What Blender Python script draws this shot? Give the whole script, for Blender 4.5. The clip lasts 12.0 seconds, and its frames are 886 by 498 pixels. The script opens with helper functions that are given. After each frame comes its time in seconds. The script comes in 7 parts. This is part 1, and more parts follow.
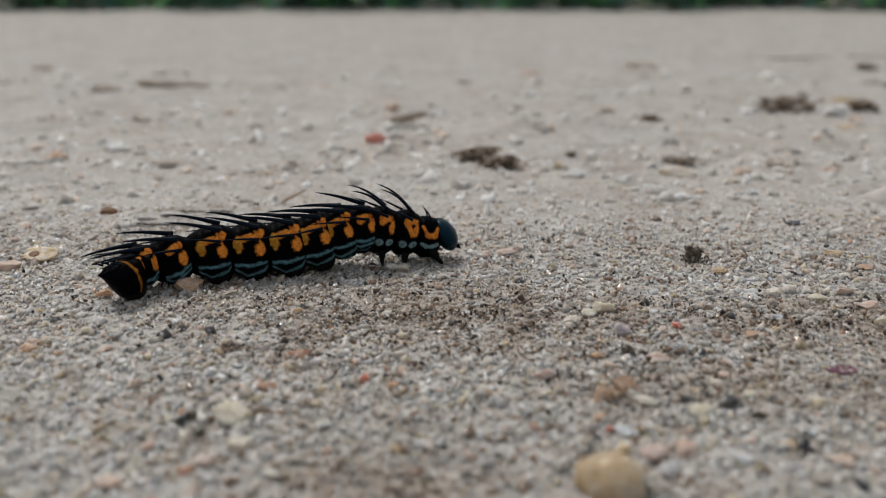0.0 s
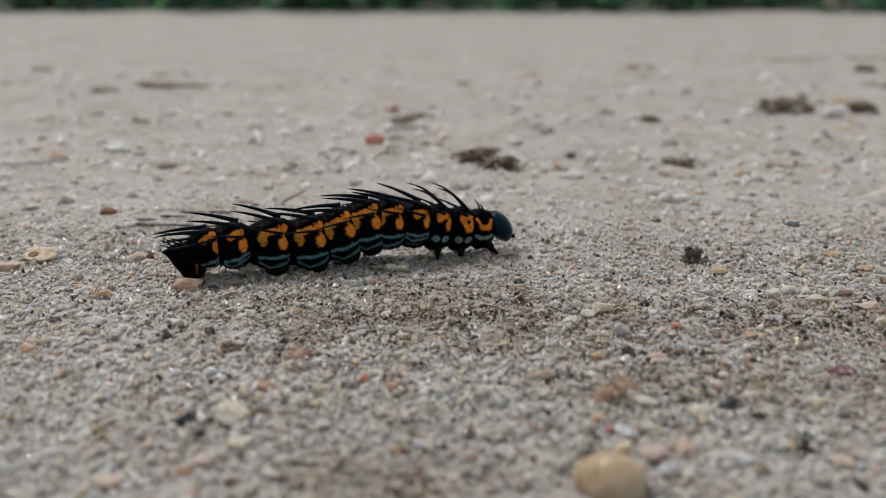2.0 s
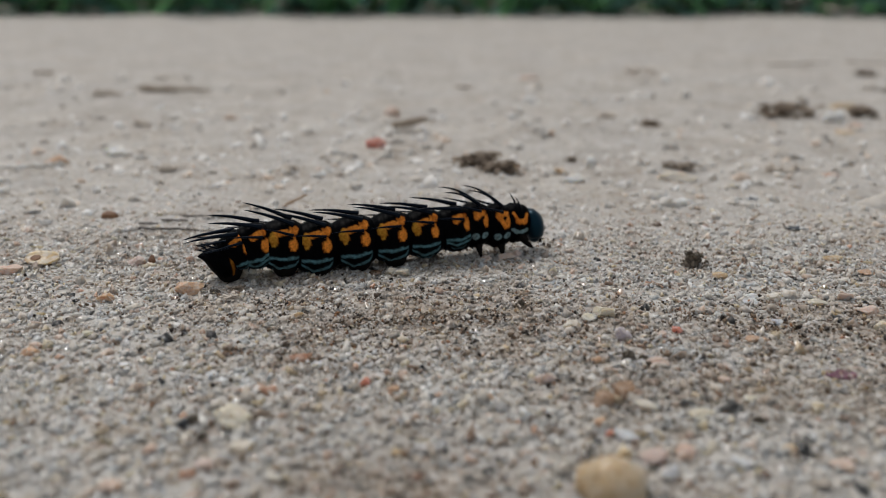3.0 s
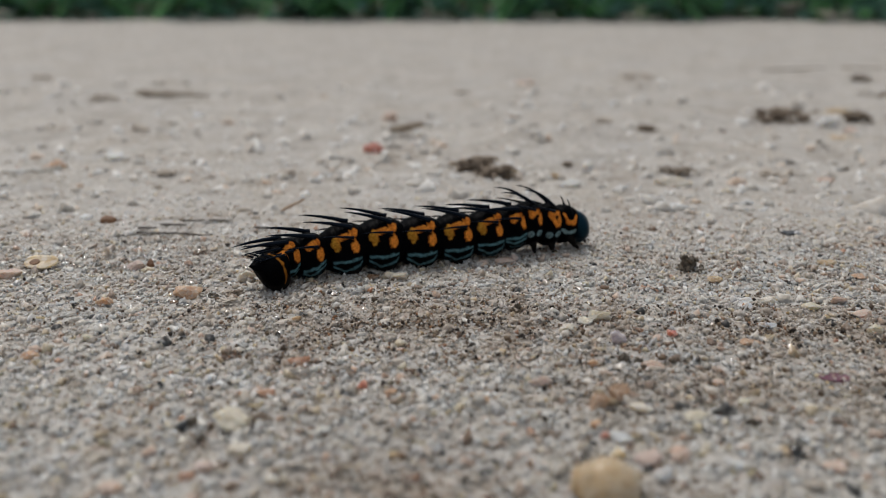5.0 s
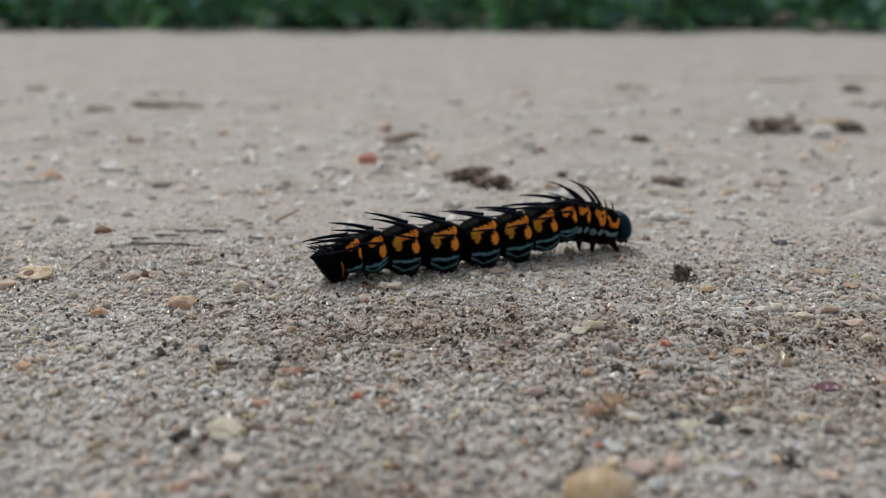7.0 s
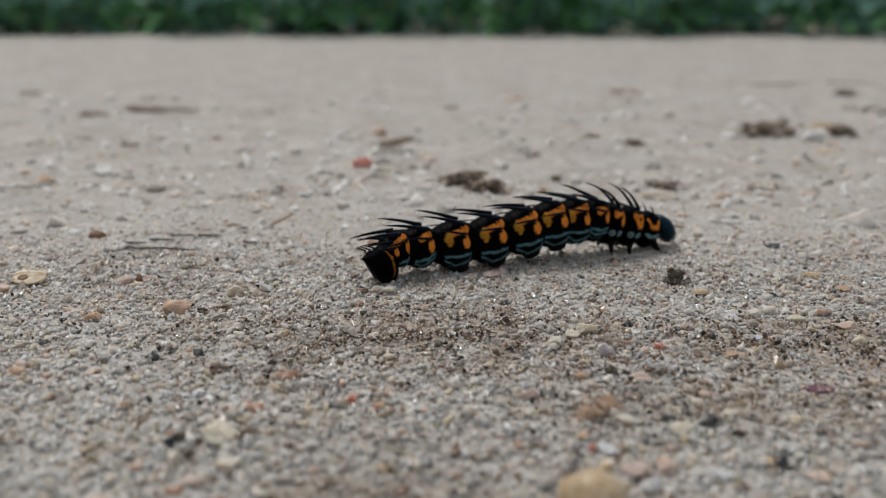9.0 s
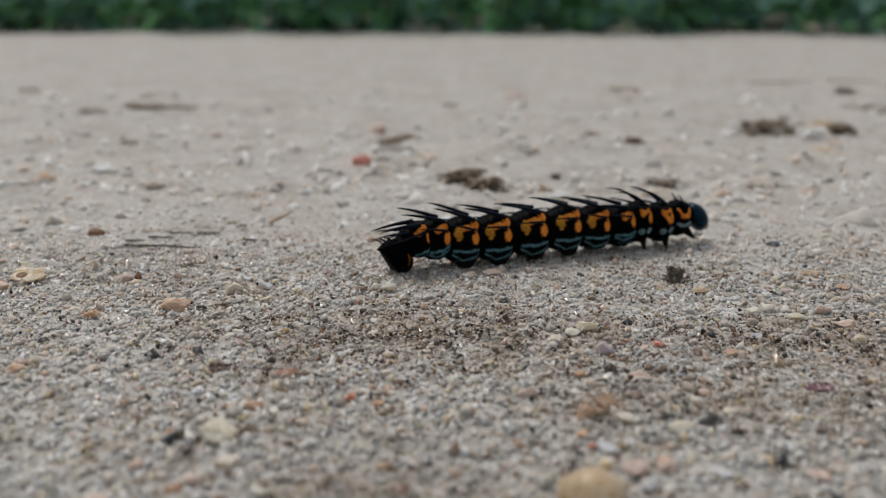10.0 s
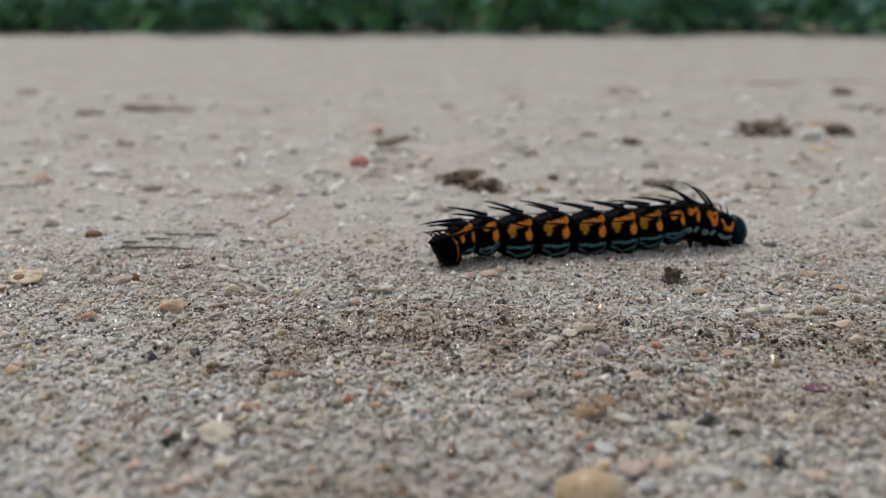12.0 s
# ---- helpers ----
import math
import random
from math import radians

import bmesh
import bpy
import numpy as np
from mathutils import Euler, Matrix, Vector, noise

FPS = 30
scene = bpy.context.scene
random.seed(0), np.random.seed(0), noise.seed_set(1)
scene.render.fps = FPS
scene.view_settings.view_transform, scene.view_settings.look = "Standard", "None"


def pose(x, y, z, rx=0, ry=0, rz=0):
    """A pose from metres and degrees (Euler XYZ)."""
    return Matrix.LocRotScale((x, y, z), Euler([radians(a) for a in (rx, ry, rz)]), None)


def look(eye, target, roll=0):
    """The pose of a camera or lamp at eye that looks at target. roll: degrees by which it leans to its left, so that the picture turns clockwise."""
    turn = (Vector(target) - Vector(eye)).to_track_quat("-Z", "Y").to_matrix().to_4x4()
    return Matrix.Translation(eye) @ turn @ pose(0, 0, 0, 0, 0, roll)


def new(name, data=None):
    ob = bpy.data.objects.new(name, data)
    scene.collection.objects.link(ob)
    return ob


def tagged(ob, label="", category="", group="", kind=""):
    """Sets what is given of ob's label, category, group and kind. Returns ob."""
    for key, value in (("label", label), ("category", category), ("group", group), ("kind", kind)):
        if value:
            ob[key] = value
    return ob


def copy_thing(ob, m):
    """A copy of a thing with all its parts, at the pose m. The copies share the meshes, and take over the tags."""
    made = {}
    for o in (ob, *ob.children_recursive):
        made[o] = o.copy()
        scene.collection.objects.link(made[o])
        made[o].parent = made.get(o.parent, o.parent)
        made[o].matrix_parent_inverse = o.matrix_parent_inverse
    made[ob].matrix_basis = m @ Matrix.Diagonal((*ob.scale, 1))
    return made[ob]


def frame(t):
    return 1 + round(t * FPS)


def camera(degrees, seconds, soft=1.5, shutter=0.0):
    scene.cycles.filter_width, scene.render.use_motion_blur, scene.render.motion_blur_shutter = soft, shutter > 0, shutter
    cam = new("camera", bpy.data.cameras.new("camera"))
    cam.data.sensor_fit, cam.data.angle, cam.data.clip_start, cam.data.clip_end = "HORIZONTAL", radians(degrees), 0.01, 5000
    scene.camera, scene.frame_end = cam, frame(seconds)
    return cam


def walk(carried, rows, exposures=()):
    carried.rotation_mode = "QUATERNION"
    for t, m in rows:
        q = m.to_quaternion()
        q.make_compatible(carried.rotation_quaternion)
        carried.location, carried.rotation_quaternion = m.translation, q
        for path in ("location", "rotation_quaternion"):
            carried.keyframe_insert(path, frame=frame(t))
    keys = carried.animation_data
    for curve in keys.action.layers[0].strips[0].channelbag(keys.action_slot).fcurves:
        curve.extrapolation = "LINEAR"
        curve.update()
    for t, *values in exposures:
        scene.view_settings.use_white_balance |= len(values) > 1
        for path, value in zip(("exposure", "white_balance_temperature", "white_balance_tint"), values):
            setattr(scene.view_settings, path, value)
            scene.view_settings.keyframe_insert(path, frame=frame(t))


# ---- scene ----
cam = camera(57, 12.0, 1.0, 0.3)
cam.data.dof.use_dof = True
cam.data.dof.focus_distance = 0.086
cam.data.dof.aperture_fstop = 23.0
EXPOSURE = -0.25
PATH = [
    (0.0, look((0.00000, 0.00000, 0.03200), (0.00000, 0.09447, -0.00078), 0.00)),
    (0.5, look((-0.00003, 0.00003, 0.03194), (0.00004, 0.09452, -0.00077), 0.03)),
    (1.0, look((-0.00001, -0.00002, 0.03195), (0.00013, 0.09451, -0.00067), 0.02)),
    (1.5, look((0.00004, -0.00005, 0.03194), (0.00016, 0.09447, -0.00072), 0.05)),
    (2.0, look((-0.00004, -0.00003, 0.03192), (0.00005, 0.09450, -0.00071), 0.06)),
    (2.5, look((-0.00009, -0.00012, 0.03195), (0.00002, 0.09447, -0.00048), 0.07)),
    (3.0, look((-0.00011, -0.00022, 0.03201), (-0.00007, 0.09446, -0.00017), 0.10)),
    (5.0, look((-0.00007, -0.00083, 0.03219), (0.00029, 0.09403, 0.00053), 0.16)),
    (5.5, look((-0.00024, -0.00088, 0.03221), (0.00016, 0.09401, 0.00068), 0.16)),
    (6.0, look((-0.00019, -0.00103, 0.03230), (0.00025, 0.09397, 0.00108), 0.17)),
    (6.5, look((-0.00008, -0.00108, 0.03228), (0.00053, 0.09404, 0.00141), 0.18)),
    (7.0, look((0.00007, -0.00105, 0.03230), (0.00098, 0.09417, 0.00178), 0.17)),
    (9.0, look((0.00013, -0.00128, 0.03229), (0.00167, 0.09410, 0.00229), 0.18)),
    (9.5, look((0.00022, -0.00113, 0.03228), (0.00182, 0.09413, 0.00189), 0.21)),
    (10.0, look((0.00012, -0.00117, 0.03228), (0.00173, 0.09413, 0.00201), 0.25)),
    (10.5, look((0.00007, -0.00129, 0.03235), (0.00166, 0.09405, 0.00221), 0.16)),
    (11.0, look((0.00017, -0.00122, 0.03231), (0.00183, 0.09414, 0.00224), 0.21)),
    (11.5, look((0.00021, -0.00132, 0.03237), (0.00200, 0.09405, 0.00235), 0.16)),
    (12.0, look((0.00019, -0.00119, 0.03230), (0.00204, 0.09413, 0.00216), 0.19)),
]
walk(cam, PATH, [(0.0, EXPOSURE, 6500, 10), (12.0, EXPOSURE, 6500, 10)])

# ---- overcast daylight ----
world = bpy.data.worlds.new("overcast_sky")
scene.world = world
world.use_nodes = True
wt = world.node_tree
sky = wt.nodes.new("ShaderNodeTexSky")
sky.sky_type, sky.sun_disc = "NISHITA", False
sky.sun_elevation, sky.sun_rotation = radians(59), radians(-34)
sky.air_density, sky.dust_density = 1.0, 4.0
cloud = wt.nodes.new("ShaderNodeMixRGB")
cloud.inputs[0].default_value = 0.72
cloud.inputs[2].default_value = (4.5, 4.7, 4.88, 1)
wt.links.new(sky.outputs[0], cloud.inputs[1])
back = wt.nodes["Background"]
back.inputs[1].default_value = 0.116
wt.links.new(cloud.outputs[0], back.inputs[0])
sun = new("sun", bpy.data.lights.new("sun", "SUN"))
sun.data.energy, sun.data.angle, sun.data.color = 1.9, radians(20), (1.0, 0.98, 0.95)
sun.matrix_world = look((-0.45, 0.66, 1.33), (0, 0, 0))

MM = 0.001


# ---- materials ----
class Nodes:
    """A node material with its coordinates in millimetres."""

    def __init__(self, name, rough=0.6, spec=0.5):
        self.mat = bpy.data.materials.new(name)
        self.mat.use_nodes = True
        self.tree = self.mat.node_tree
        self.bsdf = self.tree.nodes["Principled BSDF"]
        self.bsdf.inputs["Roughness"].default_value = rough
        self.bsdf.inputs["Specular IOR Level"].default_value = spec
        self.coords = self.tree.nodes.new("ShaderNodeMapping")
        tex = self.tree.nodes.new("ShaderNodeTexCoord")
        self.tree.links.new(tex.outputs["Object"], self.coords.inputs[0])
        self.coords.inputs["Scale"].default_value = (1000, 1000, 1000)

    def noise(self, scale, detail=3.0, rough=0.55):
        n = self.tree.nodes.new("ShaderNodeTexNoise")
        n.inputs["Scale"].default_value, n.inputs["Detail"].default_value = scale, detail
        n.inputs["Roughness"].default_value = rough
        self.tree.links.new(self.coords.outputs[0], n.inputs["Vector"])
        return n.outputs["Fac"]

    def voronoi(self, scale, out="Color"):
        n = self.tree.nodes.new("ShaderNodeTexVoronoi")
        n.inputs["Scale"].default_value = scale
        self.tree.links.new(self.coords.outputs[0], n.inputs["Vector"])
        return n.outputs[out]

    def ramp(self, fac, stops, constant=False):
        r = self.tree.nodes.new("ShaderNodeValToRGB")
        r.color_ramp.interpolation = "CONSTANT" if constant else "LINEAR"
        while len(r.color_ramp.elements) < len(stops):
            r.color_ramp.elements.new(0.5)
        for e, (at, c) in zip(r.color_ramp.elements, stops):
            e.position = at
            e.color = (*c, 1) if len(c) == 3 else c
        self.tree.links.new(fac, r.inputs[0])
        return r.outputs[0]

    def mix(self, fac, a, b, blend="MIX"):
        m = self.tree.nodes.new("ShaderNodeMixRGB")
        m.blend_type = blend
        for socket, v in zip(m.inputs, (fac, a, b)):
            if isinstance(v, bpy.types.NodeSocket):
                self.tree.links.new(v, socket)
            elif isinstance(v, tuple):
                socket.default_value = (*v, 1)
            else:
                socket.default_value = v
        return m.outputs[0]

    def span(self, fac, lo, hi):
        m = self.tree.nodes.new("ShaderNodeMapRange")
        m.inputs["To Min"].default_value, m.inputs["To Max"].default_value = lo, hi
        self.tree.links.new(fac, m.inputs["Value"])
        return m.outputs[0]

    def to(self, socket, value):
        self.tree.links.new(value, self.bsdf.inputs[socket])
        return self

    def bump(self, height, strength, depth):
        b = self.tree.nodes.new("ShaderNodeBump")
        b.inputs["Strength"].default_value, b.inputs["Distance"].default_value = strength, depth * MM
        self.tree.links.new(height, b.inputs["Height"])
        self.tree.links.new(b.outputs[0], self.bsdf.inputs["Normal"])
        return self


def leafy(mat, share=0.4):
    """Lets some light through a leaf or a grain."""
    t = mat.node_tree
    shader, out = t.nodes["Principled BSDF"], t.nodes["Material Output"]
    thin, both = t.nodes.new("ShaderNodeBsdfTranslucent"), t.nodes.new("ShaderNodeMixShader")
    t.links.new(shader.inputs["Base Color"].links[0].from_socket, thin.inputs["Color"])
    both.inputs[0].default_value = share
    t.links.new(shader.outputs[0], both.inputs[1])
    t.links.new(thin.outputs[0], both.inputs[2])
    t.links.new(both.outputs[0], out.inputs["Surface"])
    return mat


GRAIN_STOPS = [
    (0.0, (0.368, 0.329, 0.281)), (0.12, (0.442, 0.413, 0.367)), (0.27, (0.498, 0.472, 0.425)), (0.38, (0.406, 0.385, 0.352)),
    (0.49, (0.573, 0.547, 0.503)), (0.60, (0.311, 0.255, 0.207)), (0.66, (0.629, 0.608, 0.565)), (0.73, (0.459, 0.395, 0.285)),
    (0.785, (0.184, 0.124, 0.084)), (0.825, (0.459, 0.348, 0.281)), (0.87, (0.471, 0.459, 0.445)), (0.925, (0.029, 0.030, 0.030)),
    (0.938, (0.401, 0.232, 0.151)), (0.95, (0.516, 0.413, 0.259)), (0.965, (0.665, 0.658, 0.628)),
]


def stains(n, dark):
    """Two damp patches with ragged edges, and faint ones everywhere."""
    faint = n.ramp(n.noise(0.055, 5, 0.62), [(0.34, tuple(0.5 + 0.5 * c for c in dark)), (0.55, (1.0, 1.0, 1.0))])
    sep = n.tree.nodes.new("ShaderNodeSeparateXYZ")
    n.tree.links.new(n.coords.outputs[0], sep.inputs[0])
    wob = n.noise(0.2, 5, 0.75)

    def calc(op, a, c):
        m = n.tree.nodes.new("ShaderNodeMath")
        m.operation = op
        for s, v in zip(m.inputs, (a, c)):
            if isinstance(v, bpy.types.NodeSocket):
                n.tree.links.new(v, s)
            else:
                s.default_value = v
        return m.outputs[0]

    out = faint
    for cx, cy, rx, ry in ((1.0, 73.0, 20.0, 9.0), (35.0, 70.0, 16.0, 9.0), (-3.0, 46.0, 10.0, 4.0), (24.0, 58.0, 13.0, 6.0)):
        ex = calc("POWER", calc("DIVIDE", calc("SUBTRACT", sep.outputs[0], cx), rx), 2.0)
        ey = calc("POWER", calc("DIVIDE", calc("SUBTRACT", sep.outputs[1], cy), ry), 2.0)
        d = calc("ADD", calc("ADD", ex, ey), calc("MULTIPLY", wob, 4.2))
        patch = n.ramp(calc("MULTIPLY", d, 0.25), [(0.42, dark), (0.82, (1.0, 1.0, 1.0))])
        out = n.mix(1.0, out, patch, "MULTIPLY")
    return out


def sand_material():
    n = Nodes("sand", 0.8, 0.25)
    cells = n.tree.nodes.new("ShaderNodeSeparateColor")
    n.tree.links.new(n.voronoi(1.7), cells.inputs[0])
    grains = n.ramp(cells.outputs[0], GRAIN_STOPS, True)
    fine = n.mix(0.6, grains, (0.475, 0.45, 0.42))
    blots = n.ramp(n.noise(0.2, 6, 0.8), [(0.30, (0.46, 0.42, 0.38)), (0.43, (0.93, 0.91, 0.885)), (0.56, (1.04, 1.04, 1.04)), (0.70, (1.34, 1.335, 1.33))])
    soft_tint = n.ramp(n.noise(0.045, 5, 0.7), [(0.36, (0.95, 0.955, 0.97)), (0.5, (1.0, 1.0, 1.0)), (0.64, (1.06, 1.05, 1.035))])
    blots = n.mix(1.0, blots, soft_tint, "MULTIPLY")
    n.to("Base Color", n.mix(1.0, n.mix(1.0, fine, blots, "MULTIPLY"), stains(n, (0.72, 0.66, 0.60)), "MULTIPLY"))
    return n.bump(n.voronoi(1.7, "Distance"), 0.6, 0.25).mat


def grain_material():
    n = Nodes("sand_grains", 0.34, 0.65)
    geo = n.tree.nodes.new("ShaderNodeNewGeometry")
    pick = geo.outputs["Random Per Island"]
    grains = n.ramp(pick, GRAIN_STOPS, True)
    speck = n.span(n.noise(5.0, 3), 0.7, 1.3)
    tone = n.ramp(n.noise(0.19, 5, 0.72), [(0.35, (0.70, 0.62, 0.55)), (0.46, (0.95, 0.925, 0.90)), (0.54, (1.0, 1.0, 1.0)), (0.66, (1.13, 1.14, 1.155))])
    wide = n.ramp(n.noise(0.065, 4, 0.65), [(0.36, (0.85, 0.815, 0.78)), (0.5, (1.0, 1.0, 1.0)), (0.64, (1.07, 1.07, 1.07))])
    grains = n.mix(1.0, n.mix(1.0, grains, tone, "MULTIPLY"), wide, "MULTIPLY")
    n.to("Base Color", n.mix(1.0, n.mix(1.0, grains, stains(n, (0.66, 0.585, 0.52)), "MULTIPLY"), speck, "MULTIPLY"))
    again = n.tree.nodes.new("ShaderNodeTexWhiteNoise")
    again.noise_dimensions = "1D"
    n.tree.links.new(pick, again.inputs["W"])
    n.to("Roughness", n.ramp(again.outputs["Value"], [(0.0, (0.04, 0.04, 0.04)), (0.22, (0.10, 0.10, 0.10)), (0.5, (0.45, 0.45, 0.45)), (0.9, (0.65, 0.65, 0.65))]))
    # quartz lets light wander from grain to grain
    n.bsdf.inputs["Subsurface Weight"].default_value = 1.0
    n.bsdf.inputs["Subsurface Radius"].default_value = (1.0, 0.9, 0.8)
    n.bsdf.inputs["Subsurface Scale"].default_value = 1.0 * MM
    return n.bump(n.noise(9.0, 2), 0.35, 0.05).mat


def stone_material(name, base, tint, rough=0.45, clear=0.0, scale=1.6, dusty=True):
    n = Nodes(name, rough, 0.5)
    col = n.mix(n.ramp(n.noise(scale, 5, 0.6), [(0.35, (0, 0, 0)), (0.68, (1, 1, 1))]), base, tint)
    pits = n.ramp(n.noise(scale * 5, 3), [(0.30, (0.55, 0.52, 0.5)), (0.45, (1, 1, 1))])
    dust = n.ramp(n.noise(scale * 2.2, 4, 0.7), [(0.44, (0, 0, 0)), (0.66, (0.7, 0.7, 0.7))])
    n.to("Base Color", n.mix(dust, n.mix(1.0, col, pits, "MULTIPLY"), (0.52, 0.475, 0.425)) if dusty else n.mix(1.0, col, pits, "MULTIPLY"))
    if clear:
        n.bsdf.inputs["Subsurface Weight"].default_value = clear
        n.bsdf.inputs["Subsurface Radius"].default_value = (1.0, 0.85, 0.65)
        n.bsdf.inputs["Subsurface Scale"].default_value = 1.2 * MM
    return n.bump(n.noise(scale * 4, 4), 0.5, 0.12).mat


def crumb_material():
    n = Nodes("soil_crumbs", 0.8, 0.3)
    geo = n.tree.nodes.new("ShaderNodeNewGeometry")
    col = n.ramp(geo.outputs["Random Per Island"], [(0.0, (0.045, 0.036, 0.03)), (0.25, (0.11, 0.08, 0.058)), (0.5, (0.19, 0.135, 0.09)), (0.75, (0.28, 0.185, 0.12)), (0.93, (0.34, 0.17, 0.085))], True)
    n.to("Base Color", n.mix(1.0, col, n.span(n.noise(6.0, 3), 0.6, 1.4), "MULTIPLY"))
    return n.bump(n.noise(9.0, 2), 0.4, 0.05).mat


def clump_material():
    n = Nodes("caked_sand", 0.8, 0.25)
    geo = n.tree.nodes.new("ShaderNodeNewGeometry")
    col = n.ramp(geo.outputs["Random Per Island"], [(0.0, (0.42, 0.385, 0.345)), (0.12, (0.48, 0.45, 0.41)), (0.5, (0.53, 0.50, 0.46)), (0.72, (0.68, 0.655, 0.62)), (0.92, (0.55, 0.45, 0.37))], True)
    n.to("Base Color", n.mix(1.0, col, n.span(n.noise(2.5, 4), 0.75, 1.25), "MULTIPLY"))
    n.bsdf.inputs["Subsurface Weight"].default_value = 0.9
    n.bsdf.inputs["Subsurface Radius"].default_value = (1.0, 0.9, 0.8)
    n.bsdf.inputs["Subsurface Scale"].default_value = 1.5 * MM
    return n.bump(n.noise(4.0, 3), 0.5, 0.15).mat


SAND, GRAINS, CRUMBS, CLUMP = sand_material(), grain_material(), crumb_material(), clump_material()
STONES = {
    "amber": stone_material("amber_quartz", (0.47, 0.33, 0.18), (0.56, 0.485, 0.37), 0.35, 0.90, scale=0.5, dusty=False),
    "straw": stone_material("straw_quartz", (0.58, 0.51, 0.37), (0.68, 0.63, 0.52), 0.3, 0.80),
    "cream": stone_material("cream_quartz", (0.56, 0.50, 0.41), (0.66, 0.61, 0.54), 0.35, 0.80, dusty=False),
    "white": stone_material("white_quartz", (0.62, 0.605, 0.58), (0.74, 0.73, 0.71), 0.25, 0.80, dusty=False),
    "pale": stone_material("pale_quartz", (0.46, 0.48, 0.50), (0.60, 0.62, 0.64), 0.25, 0.80),
    "lilac": stone_material("lilac_quartz", (0.40, 0.35, 0.39), (0.50, 0.46, 0.50), 0.35, 0.80),
    "black": stone_material("black_stone", (0.02, 0.025, 0.03), (0.05, 0.055, 0.06), 0.4, dusty=False),
    "orange": stone_material("orange_stone", (0.50, 0.28, 0.15), (0.58, 0.40, 0.27), 0.5, 0.80),
    "salmon": stone_material("salmon_stone", (0.56, 0.37, 0.28), (0.62, 0.48, 0.40), 0.5, 0.80),
    "red": stone_material("brick_red_stone", (0.60, 0.22, 0.17), (0.66, 0.36, 0.30), 0.5, 0.80, dusty=False),
    "rust": stone_material("rust_stone", (0.41, 0.23, 0.125), (0.57, 0.36, 0.21), 0.7),
    "pink": stone_material("dusty_pink_stone", (0.48, 0.35, 0.30), (0.56, 0.44, 0.39), 0.55, 0.80),
    "tan": stone_material("tan_stone", (0.46, 0.31, 0.16), (0.55, 0.42, 0.27), 0.5, 0.80),
    "soil": stone_material("dark_soil", (0.07, 0.057, 0.043), (0.19, 0.155, 0.115), 0.9, dusty=False),
    "litter": stone_material("crumbled_litter", (0.15, 0.112, 0.08), (0.30, 0.235, 0.175), 0.9, dusty=False),
    "earth": stone_material("brown_earth", (0.587, 0.506, 0.419), (0.712, 0.637, 0.550), 0.9),
    "slate": stone_material("slate_soil", (0.11, 0.112, 0.112), (0.23, 0.215, 0.19), 0.85, dusty=False),
    "purple": stone_material("purple_petal", (0.12, 0.03, 0.06), (0.22, 0.08, 0.12), 0.5, dusty=False),
    "husk": stone_material("seed_husk", (0.50, 0.31, 0.13), (0.60, 0.45, 0.25), 0.35, 0.60, scale=0.7),
    "spot": stone_material("brown_spot", (0.16, 0.07, 0.03), (0.26, 0.13, 0.06), 0.6, dusty=False),
    "bark": stone_material("grey_bark", (0.09, 0.078, 0.07), (0.17, 0.15, 0.132), 0.85, dusty=False),
    "stick": stone_material("weathered_twig", (0.31, 0.25, 0.19), (0.43, 0.36, 0.285), 0.85, 0.0, 0.5, False),
    "straw2": stone_material("dry_straw", (0.33, 0.20, 0.12), (0.44, 0.31, 0.20), 0.7, dusty=False),
}


def skin_material():
    n = Nodes("caterpillar_skin", 0.42, 0.014)
    pig = n.tree.nodes.new("ShaderNodeAttribute")
    pig.attribute_name = "pigment"
    mottled = n.ramp(n.noise(5.0, 3), [(0.3, (0.66, 0.62, 0.60)), (0.65, (1.1, 1.08, 1.05))])
    worn = n.ramp(n.noise(1.1, 3), [(0.34, (0.62, 0.50, 0.45)), (0.56, (1.0, 1.0, 1.0))])
    n.to("Base Color", n.mix(1.0, n.mix(1.0, pig.outputs["Color"], mottled, "MULTIPLY"), worn, "MULTIPLY"))
    n.to("Roughness", n.span(n.noise(7.0, 2), 0.28, 0.5))
    return n.bump(n.noise(8.0, 3), 0.45, 0.06).mat


def plain(name, base, tint, rough, scale, depth=0.05, spec=0.5, sheen=(1.0, 1.0, 1.0)):
    n = Nodes(name, rough, spec)
    n.bsdf.inputs["Specular Tint"].default_value = (*sheen, 1)
    n.to("Base Color", n.mix(n.noise(scale, 3), base, tint))
    return n.bump(n.noise(scale * 3, 3), 0.4, depth).mat


SKIN = skin_material()
SPINE = plain("black_spine", (0.002, 0.003, 0.005), (0.006, 0.008, 0.013), 0.34, 4.0, 0.03, 0.12, (0.4, 0.65, 1.0))
HORN = plain("blue_black_head_shell", (0.002, 0.008, 0.013), (0.005, 0.018, 0.028), 0.3, 3.0, 0.04, 0.24, (0.25, 0.68, 1.0))
LIMB = plain("dark_leg", (0.003, 0.003, 0.003), (0.010, 0.008, 0.007), 0.5, 5.0, 0.03, 0.04)
LEAF = plain("green_leaf", (0.11, 0.30, 0.13), (0.22, 0.45, 0.20), 0.5, 0.12, 0.4)
BLUELEAF = plain("blue_green_leaf", (0.14, 0.32, 0.26), (0.27, 0.45, 0.37), 0.5, 0.1, 0.4)
STALK = plain("green_stalk", (0.09, 0.16, 0.06), (0.17, 0.22, 0.10), 0.6, 0.2, 0.3)
leafy(LEAF, 0.5), leafy(BLUELEAF, 0.5)
DRYLEAF = plain("dry_leaf", (0.22, 0.18, 0.14), (0.40, 0.35, 0.29), 0.8, 0.15, 0.4)


